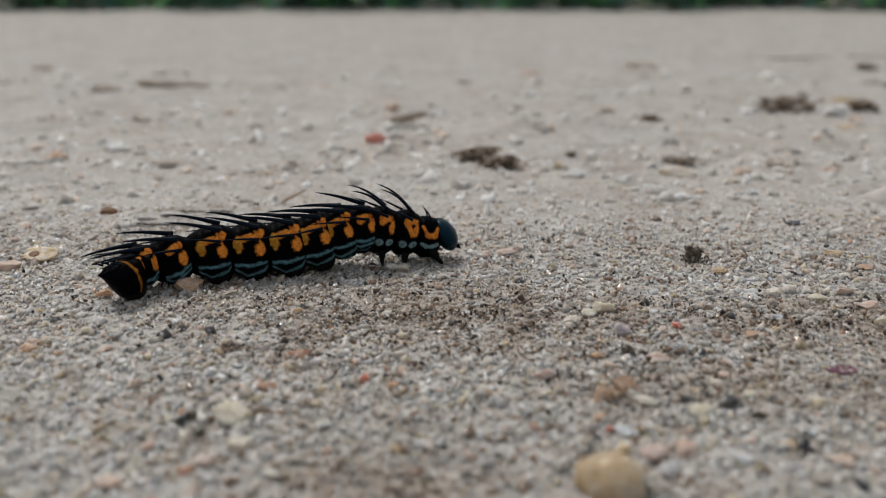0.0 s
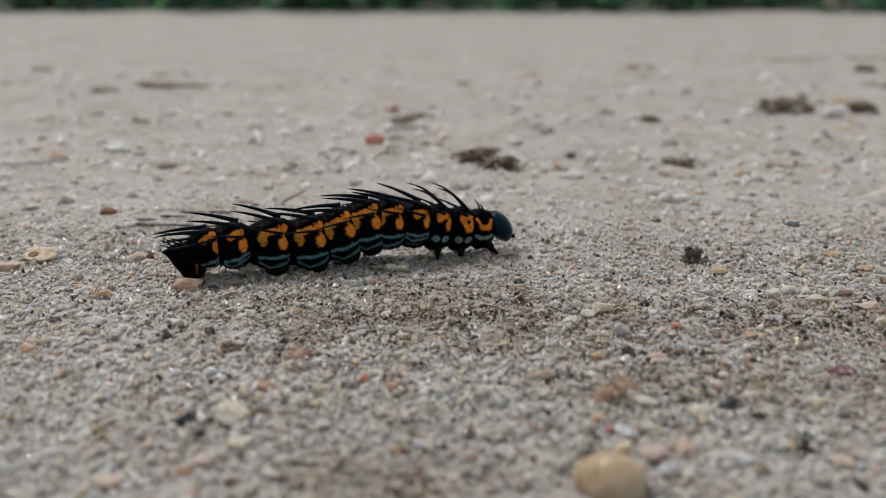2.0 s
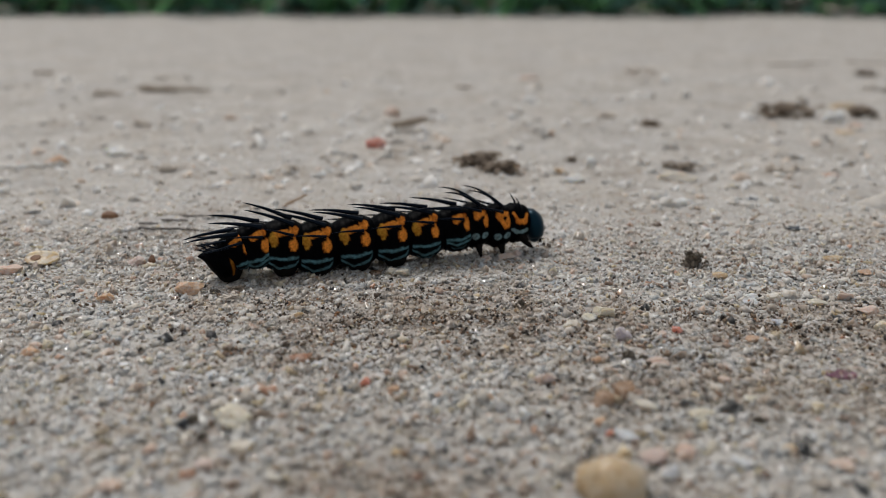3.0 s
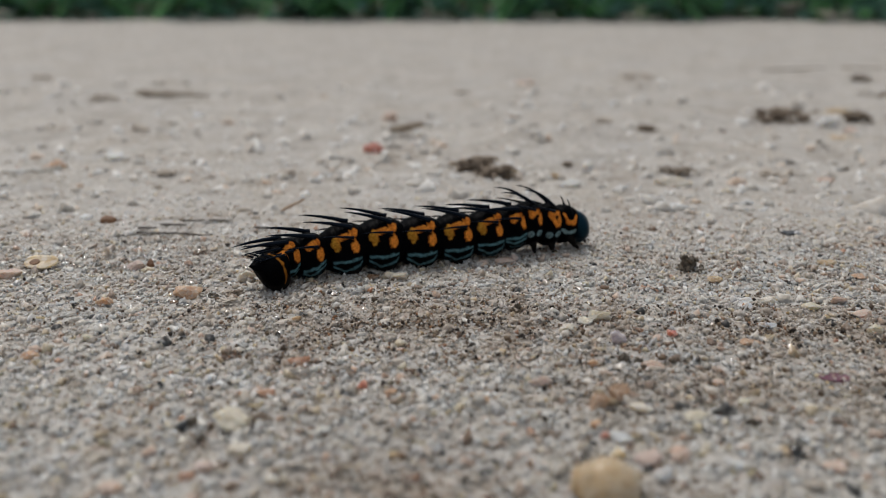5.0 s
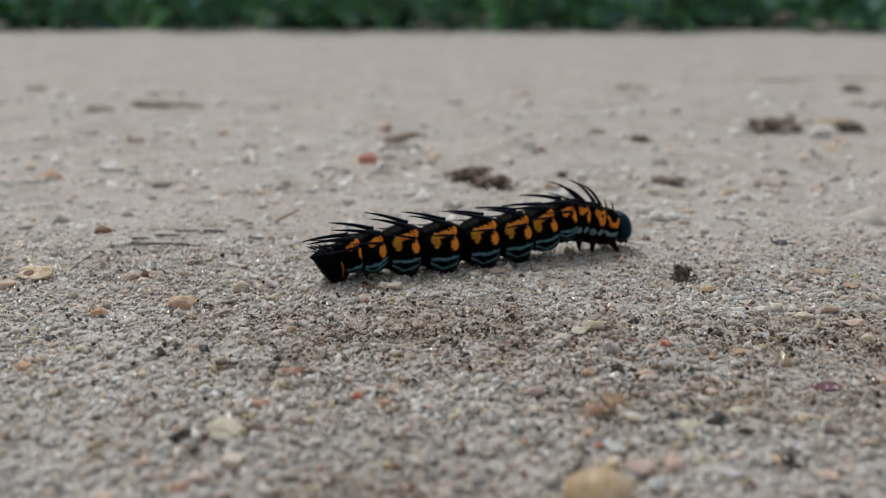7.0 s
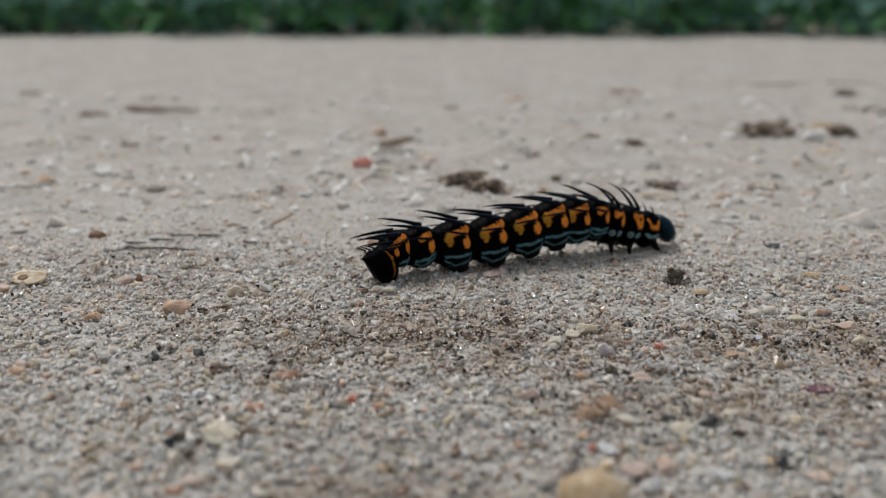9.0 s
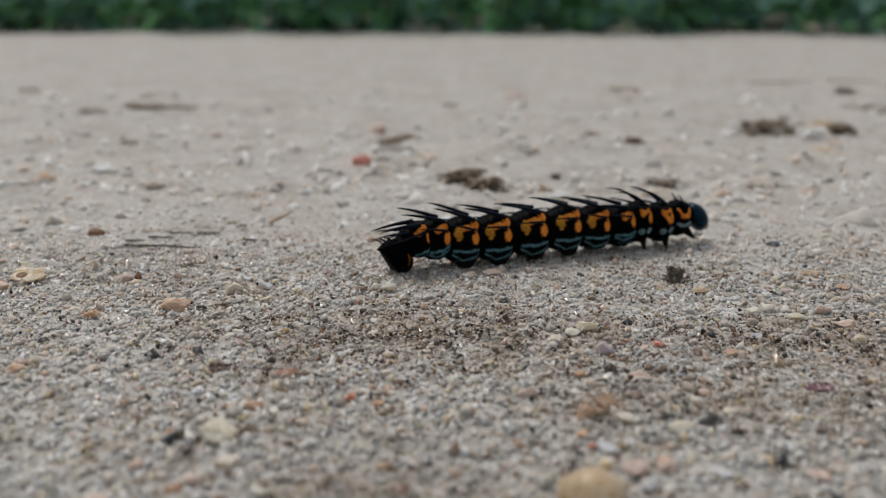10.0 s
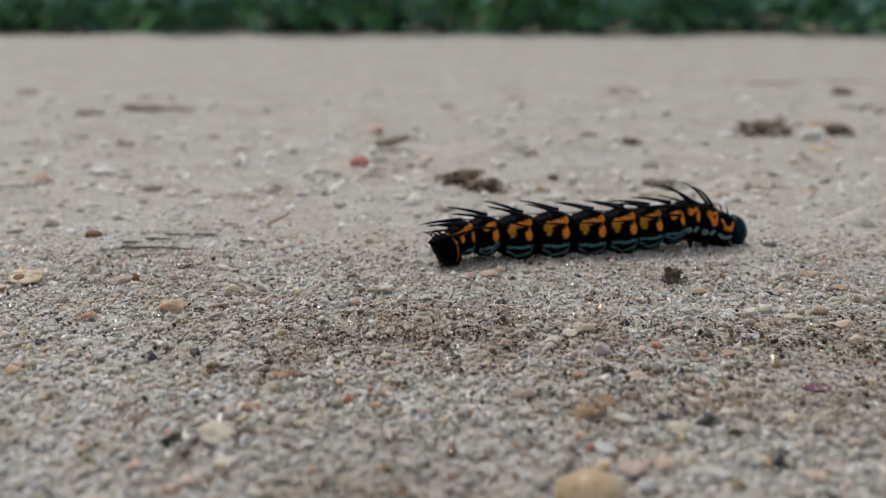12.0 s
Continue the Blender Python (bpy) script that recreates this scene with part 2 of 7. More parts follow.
# ---- mesh helpers ----
def mesh_of(name, verts, faces, material, smooth=True):
    me = bpy.data.meshes.new(name)
    me.from_pydata([tuple(v) for v in verts], [], faces)
    me.materials.append(material)
    if smooth:
        me.polygons.foreach_set("use_smooth", [True] * len(me.polygons))
    me.update()
    return me


def part(name, me, parent, m=None, label=""):
    ob = new(name, me)
    ob.parent = parent
    if m is not None:
        ob.matrix_local = m
    return tagged(ob, label)


def ring_faces(rings, around, closed_ends=True):
    faces = []
    for i in range(rings - 1):
        for j in range(around):
            a, b = i * around + j, i * around + (j + 1) % around
            faces.append((a, b, b + around, a + around))
    if closed_ends:
        faces.append(tuple(reversed(range(around))))
        faces.append(tuple(range((rings - 1) * around, rings * around)))
    return faces


def tube(points, radii, around=8):
    """Vertices and faces of a tube along points, in metres."""
    verts = []
    pts = [Vector(p) for p in points]
    side = None
    for i, p in enumerate(pts):
        d = (pts[min(i + 1, len(pts) - 1)] - pts[max(i - 1, 0)]).normalized()
        if side is None:
            side = d.orthogonal().normalized()
        side = (side - d * side.dot(d)).normalized()
        up = d.cross(side)
        for j in range(around):
            a = 2 * math.pi * j / around
            verts.append(p + (side * math.cos(a) + up * math.sin(a)) * radii[i])
    return verts, ring_faces(len(pts), around)


def lump(x, y, z=0.0, scale=1.0):
    return noise.noise(Vector((x * scale, y * scale, z * scale)))


def ground_height(x, y):
    """Relief of the sand in millimetres at a place in millimetres."""
    calm = 0.25 + 0.75 * min(1.0, abs(y - (91.5 + 0.31 * x)) / 18.0) if abs(x) < 80 else 1.0
    near = 0.55 * lump(x, y, 3.1, 0.045) + 0.22 * lump(x, y, 7.7, 0.17) + 0.5 * lump(x, y, 4.4, 0.1) * min(1.0, max(0.0, (y - 112) / 40.0))
    wide = 2.2 * lump(x, y, 1.3, 0.008) * min(1.0, max(0.0, (y - 150) / 150.0))
    return near * calm + wide


# ---- ground ----
def graded(lo, hi, fine_lo, fine_hi, step, growth=1.12):
    v = list(np.arange(fine_lo, fine_hi + step / 2, step))
    s = step
    while v[-1] < hi:
        s *= growth
        v.append(min(v[-1] + s, hi))
    s = step
    while v[0] > lo:
        s *= growth
        v.insert(0, max(v[0] - s, lo))
    return v


def build_ground():
    gx, gy = graded(-60000, 60000, -110, 120, 1.5), graded(-60000, 60000, 30, 240, 1.5)
    verts = [(x * MM, y * MM, ground_height(x, y) * MM if abs(x) < 3000 and abs(y) < 3000 else 0.0) for y in gy for x in gx]
    w = len(gx)
    faces = [(j * w + i, j * w + i + 1, (j + 1) * w + i + 1, (j + 1) * w + i) for j in range(len(gy) - 1) for i in range(w - 1)]
    ob = new("ground", mesh_of("ground", verts, faces, SAND))
    tagged(ob, "grey beige coarse sandy ground with scattered grit", "ground", kind="structure")


build_ground()


def chips(rng, x, y, z, d, full):
    """Angular grains lying at all tilts: their corners and triangles."""
    n = len(x)
    iv = np.array([(x, y, z) for x in (-0.66, 0.66) for y in (-0.66, 0.66) for z in (-0.66, 0.66)])
    itri = np.array([(0, 1, 3), (0, 3, 2), (4, 6, 7), (4, 7, 5), (0, 4, 5), (0, 5, 1), (2, 3, 7), (2, 7, 6), (0, 2, 6), (0, 6, 4), (1, 5, 7), (1, 7, 3)])
    ov = np.array([(1, 0, 0), (0, 1, 0), (-1, 0, 0), (0, -1, 0), (0, 0, 1), (0, 0, -1)], float)
    otri = np.array([(0, 1, 4), (1, 2, 4), (2, 3, 4), (3, 0, 4), (1, 0, 5), (2, 1, 5), (3, 2, 5), (0, 3, 5)])
    shape, tri = (iv, itri) if full else (ov, otri)
    k = len(shape)
    q = np.stack([np.cos(h := rng.uniform(0, np.pi, n)), rng.normal(0, 0.65, n), rng.normal(0, 0.65, n), np.sin(h)], 1)
    q /= np.linalg.norm(q, axis=1)[:, None]
    a, b, c, e = q.T
    rot = np.stack([1 - 2 * (c * c + e * e), 2 * (b * c - a * e), 2 * (b * e + a * c), 2 * (b * c + a * e), 1 - 2 * (b * b + e * e),
                    2 * (c * e - a * b), 2 * (b * e - a * c), 2 * (c * e + a * b), 1 - 2 * (b * b + c * c)], 1).reshape(n, 3, 3)
    stretch = np.stack([rng.uniform(0.75, 1.2, n), rng.uniform(0.7, 1.15, n), rng.uniform(0.7, 1.1, n)], 1)[:, None, :]
    local = (shape[None] * rng.uniform(0.7, 1.2, (n, k, 1)) + rng.normal(0, 0.28, (n, k, 3))) * stretch
    v = np.einsum("nij,nkj->nki", rot, local) * d[:, None, None] + np.stack([x, y, z], 1)[:, None, :]
    f = tri[None] + (np.arange(n) * k)[:, None, None]
    return v.reshape(-1, 3) * MM, f.reshape(-1, 3)


def loose_mesh(name, v, f, material):
    me = bpy.data.meshes.new(name)
    me.vertices.add(len(v))
    me.vertices.foreach_set("co", v.ravel())
    me.loops.add(f.size)
    me.loops.foreach_set("vertex_index", f.ravel())
    me.polygons.add(len(f))
    me.polygons.foreach_set("loop_start", np.arange(0, f.size, 3))
    me.materials.append(material)
    me.update(calc_edges=True)
    return me


def build_grains():
    rng = np.random.default_rng(5)
    allv, allf, base = [], [], 0
    # zones: from and to along y, grains for each square millimetre, median size, spread of sizes, full shape
    zones = ((38, 62, 4.2, 0.66, 0.34, True), (62, 90, 4.4, 0.60, 0.34, True), (38, 98, 0.45, 1.0, 0.2, True), (45, 100, 2.2, 0.2, 0.35, True),
             (88, 98, 3.8, 0.56, 0.34, True), (96, 108, 2.2, 0.55, 0.34, True), (106, 122, 0.9, 0.48, 0.36, False), (118, 136, 0.35, 0.5, 0.36, False), (132, 150, 0.2, 0.5, 0.36, False),
             (150, 185, 0.08, 0.6, 0.3, False))
    for y0, y1, density, size, spread, full in zones:
        area = 0.6 * (y1 * y1 - y0 * y0) + 18 * (y1 - y0)
        n = int(area * density)
        y = np.sqrt(rng.uniform(y0 * y0, y1 * y1, n)) + rng.normal(0, 0.05 * y0, n) * (y0 > 85)
        x = rng.uniform(-1, 1, n) * (0.6 * y + 9) + 1.5
        d = np.clip(size * np.exp(rng.normal(0, spread, n)), size * 0.45, size * 2.6) / 2
        z = np.array([ground_height(a, b) for a, b in zip(x, y)]) + d * rng.uniform(-0.3, 0.2, n) + (0.2 if size < 0.25 else -0.3 * d)
        v, f = chips(rng, x, y, z, d, full)
        allv.append(v)
        allf.append(f + base)
        base += len(v)
    ob = new("sand_grains", loose_mesh("sand_grains", np.concatenate(allv), np.concatenate(allf), GRAINS))
    tagged(ob, "loose coarse quartz sand grains of mixed colours", "sand", kind="stuff")


build_grains()


def build_clumps():
    """Low pale lumps of caked sand behind the caterpillar."""
    rng = np.random.default_rng(31)
    allv, allf, base = [], [], 0
    for y0, y1, density, size in ((98, 150, 0.065, 1.3), (112, 190, 0.034, 2.1), (185, 260, 0.006, 3.0)):
        n = int((0.6 * (y1 * y1 - y0 * y0) + 18 * (y1 - y0)) * density)
        y = np.sqrt(rng.uniform(y0 * y0, y1 * y1, n))
        x = rng.uniform(-1, 1, n) * (0.6 * y + 9) + 1.5
        d = size * np.exp(rng.normal(0, 0.35, n)) / 2
        z = np.array([ground_height(a, b) for a, b in zip(x, y)]) - 0.28 * d
        v, f = chips(rng, x, y, z, d, True)
        allv.append(v)
        allf.append(f + base)
        base += len(v)
    ob = new("sand_lumps", loose_mesh("sand_lumps", np.concatenate(allv), np.concatenate(allf), CLUMP))
    tagged(ob, "pale low lumps of caked sand", "sand", kind="stuff")


build_clumps()


def build_crumbs():
    """Dark crumbs of soil and litter, thick in the damp patches and thin elsewhere."""
    rng = np.random.default_rng(17)
    xs, ys = [rng.uniform(-50, 55, 5200)], [rng.uniform(48, 104, 5200)]
    for cx, cy, rx, ry, n in ((1.0, 72.5, 19.0, 8.5, 2900), (34.0, 71.0, 15.0, 8.0, 2300), (20.0, 62.0, 17.0, 8.0, 1500), (-12.0, 72.0, 14.0, 8.0, 1100), (-3.0, 47.0, 9.0, 3.0, 160)):
        xs.append(rng.normal(cx, rx * 0.55, n))
        ys.append(rng.normal(cy, ry * 0.55, n))
    x, y = np.concatenate(xs), np.concatenate(ys)
    # crumbs gather in small nests
    nest = np.array([lump(a, b, 5.5, 0.35) for a, b in zip(x, y)])
    keep = nest > -0.05
    x, y = x[keep], y[keep]
    d = np.clip(0.15 * np.exp(rng.normal(0, 0.5, len(x))), 0.08, 0.6) / 2
    z = np.array([ground_height(a, b) for a, b in zip(x, y)]) + 0.15 + d * 0.4
    v, f = chips(rng, x, y, z, d, True)
    ob = new("soil_crumbs", loose_mesh("soil_crumbs", v, f, CRUMBS))
    tagged(ob, "tiny dark brown crumbs of soil and plant litter", "soil", kind="stuff")


build_crumbs()


# ---- caterpillar ----
BLACK, ORANGE, YELLOW, TEAL, PALE = (0.0018, 0.0021, 0.003), (0.80, 0.272, 0.042), (0.50, 0.25, 0.034), (0.098, 0.222, 0.262), (0.18, 0.29, 0.32)


def soft(d, edge=0.13):
    return max(0.0, min(1.0, 0.5 - d / edge))


def capsule(px, py, ax, ay, bx, by, r0, r1):
    dx, dy = bx - ax, by - ay
    h = max(0.0, min(1.0, ((px - ax) * dx + (py - ay) * dy) / (dx * dx + dy * dy + 1e-9)))
    return math.hypot(px - ax - h * dx, py - ay - h * dy) - (r0 + (r1 - r0) * h)


def ellipse(px, py, cx, cy, rx, ry):
    k = math.hypot((px - cx) / rx, (py - cy) / ry)
    return (k - 1) * min(rx, ry)


# Each pigment takes x along the body (mm, forward) and v, the arc up from the flank's middle (mm).
def blend(a, c, f):
    f = max(0.0, min(1.0, f))
    return tuple(p + (q - p) * f for p, q in zip(a, c))


def lips(x, v, cy, half, tall, w):
    """Two broad teal lines that meet at their ends round a wavy black slit, with a fainter one below."""
    u = x / half
    lift = 0.14 * u * u + (0.16 * u if u > 0 else 0.04 * u)
    dip = 0.14 * math.exp(-((u - 0.1) / 0.28) ** 2)
    up = cy + tall * (1 - 0.45 * u * u) + lift - dip
    low = cy - tall * (1 - 0.55 * u * u) + lift + 0.08 * math.sin(x * 4.0)
    ends = abs(x) - half
    lines = min(abs(v - up) - 0.175 - w, abs(v - low) - 0.155 - w)
    third = abs(v - low + 0.56 + 0.05 * math.sin(x * 6.0)) - 0.10 - w
    return max(lines, ends), max(third, abs(x + 0.1) - 0.6 * half)


def pigment_abdomen(x, v, k=1.0):
    w = 0.13 * lump(x * 1.9, v * 1.9, k * 9) + 0.09 * lump(x * 4.6, v * 4.6, k * 5)
    x, v = (x + 0.14) / (1.06 * k), v / k
    rear = min(ellipse(x, v, -1.1, 0.66, 0.46, 0.78), capsule(x, v, -1.0, 1.22, 0.5, 1.66, 0.38, 0.42)) + w
    out = [(soft(rear), blend(YELLOW, ORANGE, (x + 1.1) / 0.9 + 0.5 * (v - 0.9)))]
    lobe = ellipse(x, v, 0.92, 1.86, 0.60, 0.70) + w
    out.append((soft(lobe), ORANGE))
    # the black root of the upper spine bites into the lobe
    out.append((soft(ellipse(x, v, 0.42, 2.12, 0.17, 0.34) + w), BLACK))
    drop = min(ellipse(x, v, 1.02, -0.02, 0.47, 0.66), capsule(x, v, 1.0, 0.3, 0.9, 0.8, 0.42, 0.3)) + w
    out.append((soft(drop), ORANGE))
    pit = min(ellipse(x, v, 0.26, 0.98, 0.52, 0.22), ellipse(x, v, 0.68, 0.80, 0.3, 0.22)) + 0.9 * w
    out.append((soft(pit), BLACK))
    pair, third = lips(x, v, -2.12, 1.62, 0.56, 0.6 * w)
    out.append((soft(pair), TEAL))
    out.append((0.7 * soft(third), TEAL))
    return out


def pigment_rear(x, v, k=1.0):
    w = 0.12 * lump(x * 1.9, v * 1.9, 4.4)
    w += 0.08 * lump(x * 4.6, v * 4.6, 2.2)
    x, v = x - 0.2, v + 0.1
    hook = min(capsule(x, v, -0.65, 1.15, 0.4, 1.72, 0.36, 0.50), ellipse(x, v, 0.66, 0.2, 0.50, 0.80)) + w
    out = [(soft(hook), ORANGE)]
    out.append((soft(min(ellipse(x, v, 0.1, 1.16, 0.45, 0.2), ellipse(x, v, 0.5, 0.98, 0.24, 0.2)) + w), BLACK))
    pair, third = lips(x, v - 0.25 * x, -1.62, 1.35, 0.36, 0.55 * w)
    out.append((soft(pair), TEAL))
    out.append((0.75 * soft(third), TEAL))
    return out


def pigment_thorax(x, v, k=1.0):
    w = 0.12 * lump(x * 2.1, v * 2.1, 6.2 + k) + 0.08 * lump(x * 4.8, v * 4.8, k)
    x, v = x - 0.22, v + 0.3
    out = []
    hook = min(ellipse(x, v, 0.05, 1.52, 0.78, 0.46), ellipse(x, v, 0.68, 0.55, 0.36, 0.80), ellipse(x, v, -0.5, 1.15, 0.3, 0.42)) + w
    if k > 1:
        hook = min(hook, capsule(x, v, -0.5, 1.2, 0.3, -0.02, 0.24, 0.3) + w)
    out.append((soft(hook), ORANGE))
    out.append((soft(ellipse(x, v, 0.3, 1.0, 0.26, 0.22) + 0.6 * w), BLACK))
    for cx in (-0.62, 0.55):
        ring = ellipse(x, v, cx, -1.3, 0.44, 0.46) + 0.6 * w
        out.append((soft(ring) * (1 - 0.6 * soft(ellipse(x, v, cx + 0.08, -1.3, 0.16, 0.15))), PALE))
    return out


def pigment_first(x, v, k=1.0):
    out = pigment_thorax(x * 0.9, v - 0.15, 1.0)[:2]
    w = 0.12 * lump(x * 2, v * 2, 8.1)
    pair, third = lips(x, v, -1.62, 1.5, 0.36, 0.5 * w)
    out.append((soft(pair), TEAL))
    out.append((0.6 * soft(third), TEAL))
    return out


def pigment_collar(x, v, k=1.0):
    w = 0.1 * lump(x * 2.3, v * 2.3, 2.9)
    out = [(soft(min(capsule(x, v, -0.72, 1.15, -0.35, 0.1, 0.14, 0.26), capsule(x, v, -0.35, 0.1, 0.55, -0.05, 0.28, 0.36), capsule(x, v, 0.55, -0.05, 0.95, 0.75, 0.34, 0.2)) + w), ORANGE),
           (soft(ellipse(x, v, 0.12, -0.42, 0.2, 0.16)), BLACK), (soft(ellipse(x, v, 0.62, -0.5, 0.16, 0.15)), BLACK), (soft(ellipse(x, v, 0.15, 0.85, 0.5, 0.5) + w), BLACK)]
    out.extend([(soft(capsule(x, v, -0.9, -0.95, -0.5, -1.2, 0.24, 0.28) + w), PALE), (soft(capsule(x, v, 0.0, -1.3, 0.8, -1.2, 0.24, 0.3) + w), PALE)])
    return out


def pigment_ninth(x, v, k=1.0):
    return [(soft(min(ellipse(x, v, 0.2, 0.55, 0.34, 0.55), capsule(x, v, -0.3, 1.2, 0.3, 1.45, 0.28, 0.3)) + 0.1 * lump(x * 2, v * 2, 5)), ORANGE)]


def pigment_tail(x, v, k=1.0):
    return [(soft(abs(x - 0.56 + 0.075 * (v + 0.5) ** 2) - 0.13 + 0.1 * lump(x * 2, v * 2, 1)), (0.30, 0.12, 0.018)), (soft(ellipse(x, v, 0.45, 1.1, 0.16, 0.3) + 0.1 * lump(x * 3, v * 3, 7)), (0.40, 0.15, 0.02))]


def coloured(marks):
    c = list(BLACK)
    for f, col in marks:
        c = [a + (b - a) * f for a, b in zip(c, col)]
    return c


def shell(name, stations, pigment, k=1.0, bulge=0.0, rings=60, around=132, folds=0.03, flat=0.09):
    """A ring of the body lofted through stations of (x, middle height, half height, half width), in mm."""
    st = np.array(stations, float)
    xs = np.linspace(st[0, 0], st[-1, 0], rings)
    verts, cols = [], []
    for x in xs:
        zc, hh, hw = (float(np.interp(x, st[:, 0], st[:, c])) for c in (1, 2, 3))
        for j in range(around):
            a = 2 * math.pi * j / around
            up, side = math.sin(a), math.cos(a)
            flank = math.exp(-((math.asin(up) + 0.72) / 0.36) ** 2) * math.exp(-(x / 1.65) ** 4) * bulge
            crease = folds * math.sin(x * 7.0 + 2.0 * lump(x, a, 3)) + 0.05 * lump(x * 1.3, up * 2.2, side * 2.2)
            r = 1 + (flank + crease) / max(hh, 0.3)
            verts.append((x * MM, side * hw * r * MM, (zc + up * hh * r * (1 - flat * max(0.0, up) ** 3)) * MM))
            high, reach = zc + up * hh, hh + zc
            arc = math.asin(min(1.0, high / reach)) * reach if high > -0.45 * reach else -0.467 * reach + 1.12 * (high + 0.45 * reach)
            cols.append(coloured(pigment(x, arc, k)))
    me = mesh_of(name, verts, ring_faces(rings, around), SKIN)
    at = me.color_attributes.new("pigment", "FLOAT_COLOR", "POINT")
    at.data.foreach_set("color", [c for col in cols for c in (*col, 1.0)])
    return me


def barrel(r, length, belly=0.0):
    """Stations of an abdominal ring: a waist behind, a swollen middle and a waist in front."""
    h = length / 2
    outline = ((-h - 1.0, 0.60), (-h - 0.35, 0.77), (-h, 0.84), (-h * 0.7, 0.93), (-h * 0.3, 1.0), (h * 0.2, 1.02), (h * 0.65, 0.96), (h, 0.85), (h + 0.35, 0.77), (h + 0.9, 0.60))
    return [(x, -belly, r * k + belly, r * k * 0.98) for x, k in outline]


def spine_mesh(name, length, thick, bend):
    """A bristly spine that runs back from its root (-x) and bends upwards."""
    pts, rad = [], []
    for i in range(13):
        u = i / 12
        pts.append((-length * u * MM, 0, bend * (math.sin(u * 2.2) * 0.55 - 0.25 * u * u) * length * MM))
        rad.append(thick * MM * (1.25 if i == 0 else 1.0) * (1 - u) ** 0.7 + 0.012 * MM)
    verts, faces = tube(pts, rad, 8)
    rng = random.Random(int(length * 100))
    for i in range(int(length * 5)):
        u = rng.uniform(0.08, 0.92)
        a = rng.uniform(0, 2 * math.pi)
        p = Vector(pts[int(u * 12)])
        q = p + Vector((-0.22, 0.2 * math.cos(a), 0.2 * math.sin(a))) * MM
        tv, tf = tube([p, q], [0.022 * MM, 0.004 * MM], 3)
        faces += [tuple(len(verts) + b for b in face) for face in tf]
        verts += tv
    return mesh_of(name, verts, faces, SPINE)


SPINE_LONG, SPINE_MID = spine_mesh("spine", 5.6, 0.28, 0.09), spine_mesh("spine", 3.7, 0.16, 0.06)
SPINE_SHORT, SPINE_HORN = spine_mesh("spine", 1.3, 0.11, 0.1), spine_mesh("spine", 4.8, 0.21, 0.28)


def proleg_mesh():
    pts = [(0, 0, 0.5), (0.02, 0, -0.2), (0.03, 0, -0.55), (0.05, 0, -0.85), (0.06, 0, -1.0)]
    verts, faces = tube([Vector(p) * MM for p in pts], [r * MM for r in (1.02, 0.96, 0.82, 0.66, 0.4)], 14)
    verts = [Vector((p.x * 1.4, p.y, p.z)) for p in verts]
    return mesh_of("proleg", verts, faces, LIMB)


def leg_mesh():
    pts = [(0, 0, 0.4), (0.05, 0, -0.2), (0.16, 0, -0.6), (0.22, 0, -0.95), (0.40, 0, -1.35), (0.52, 0, -1.6)]
    verts, faces = tube([Vector(p) * MM for p in pts], [r * MM for r in (0.55, 0.46, 0.36, 0.26, 0.17, 0.03)], 10)
    return mesh_of("leg", verts, faces, LIMB)


PROLEG, LEG = proleg_mesh(), leg_mesh()


def place(x, deg, r, out=0.0):
    """A place on a ring's skin: x along it, deg above the flank's middle on the side that faces -y (negative out: the other side)."""
    s = -1 if out >= 0 else 1
    a = radians(deg)
    return x, s * r * math.cos(a), r * math.sin(a)


def spines(seg, r, rows, jitter):
    """Pairs of spines: (mesh, x, angle round the body, lift, splay)."""
    for me, x, deg, lift, splay in rows:
        for side in (1, -1):
            px, py, pz = place(x, deg, r * 0.94, side)
            m = pose(px * MM, py * MM, pz * MM, 0, lift + jitter.uniform(-5, 5), side * (splay + jitter.uniform(-4, 4)))
            part("spine", me, seg, m)


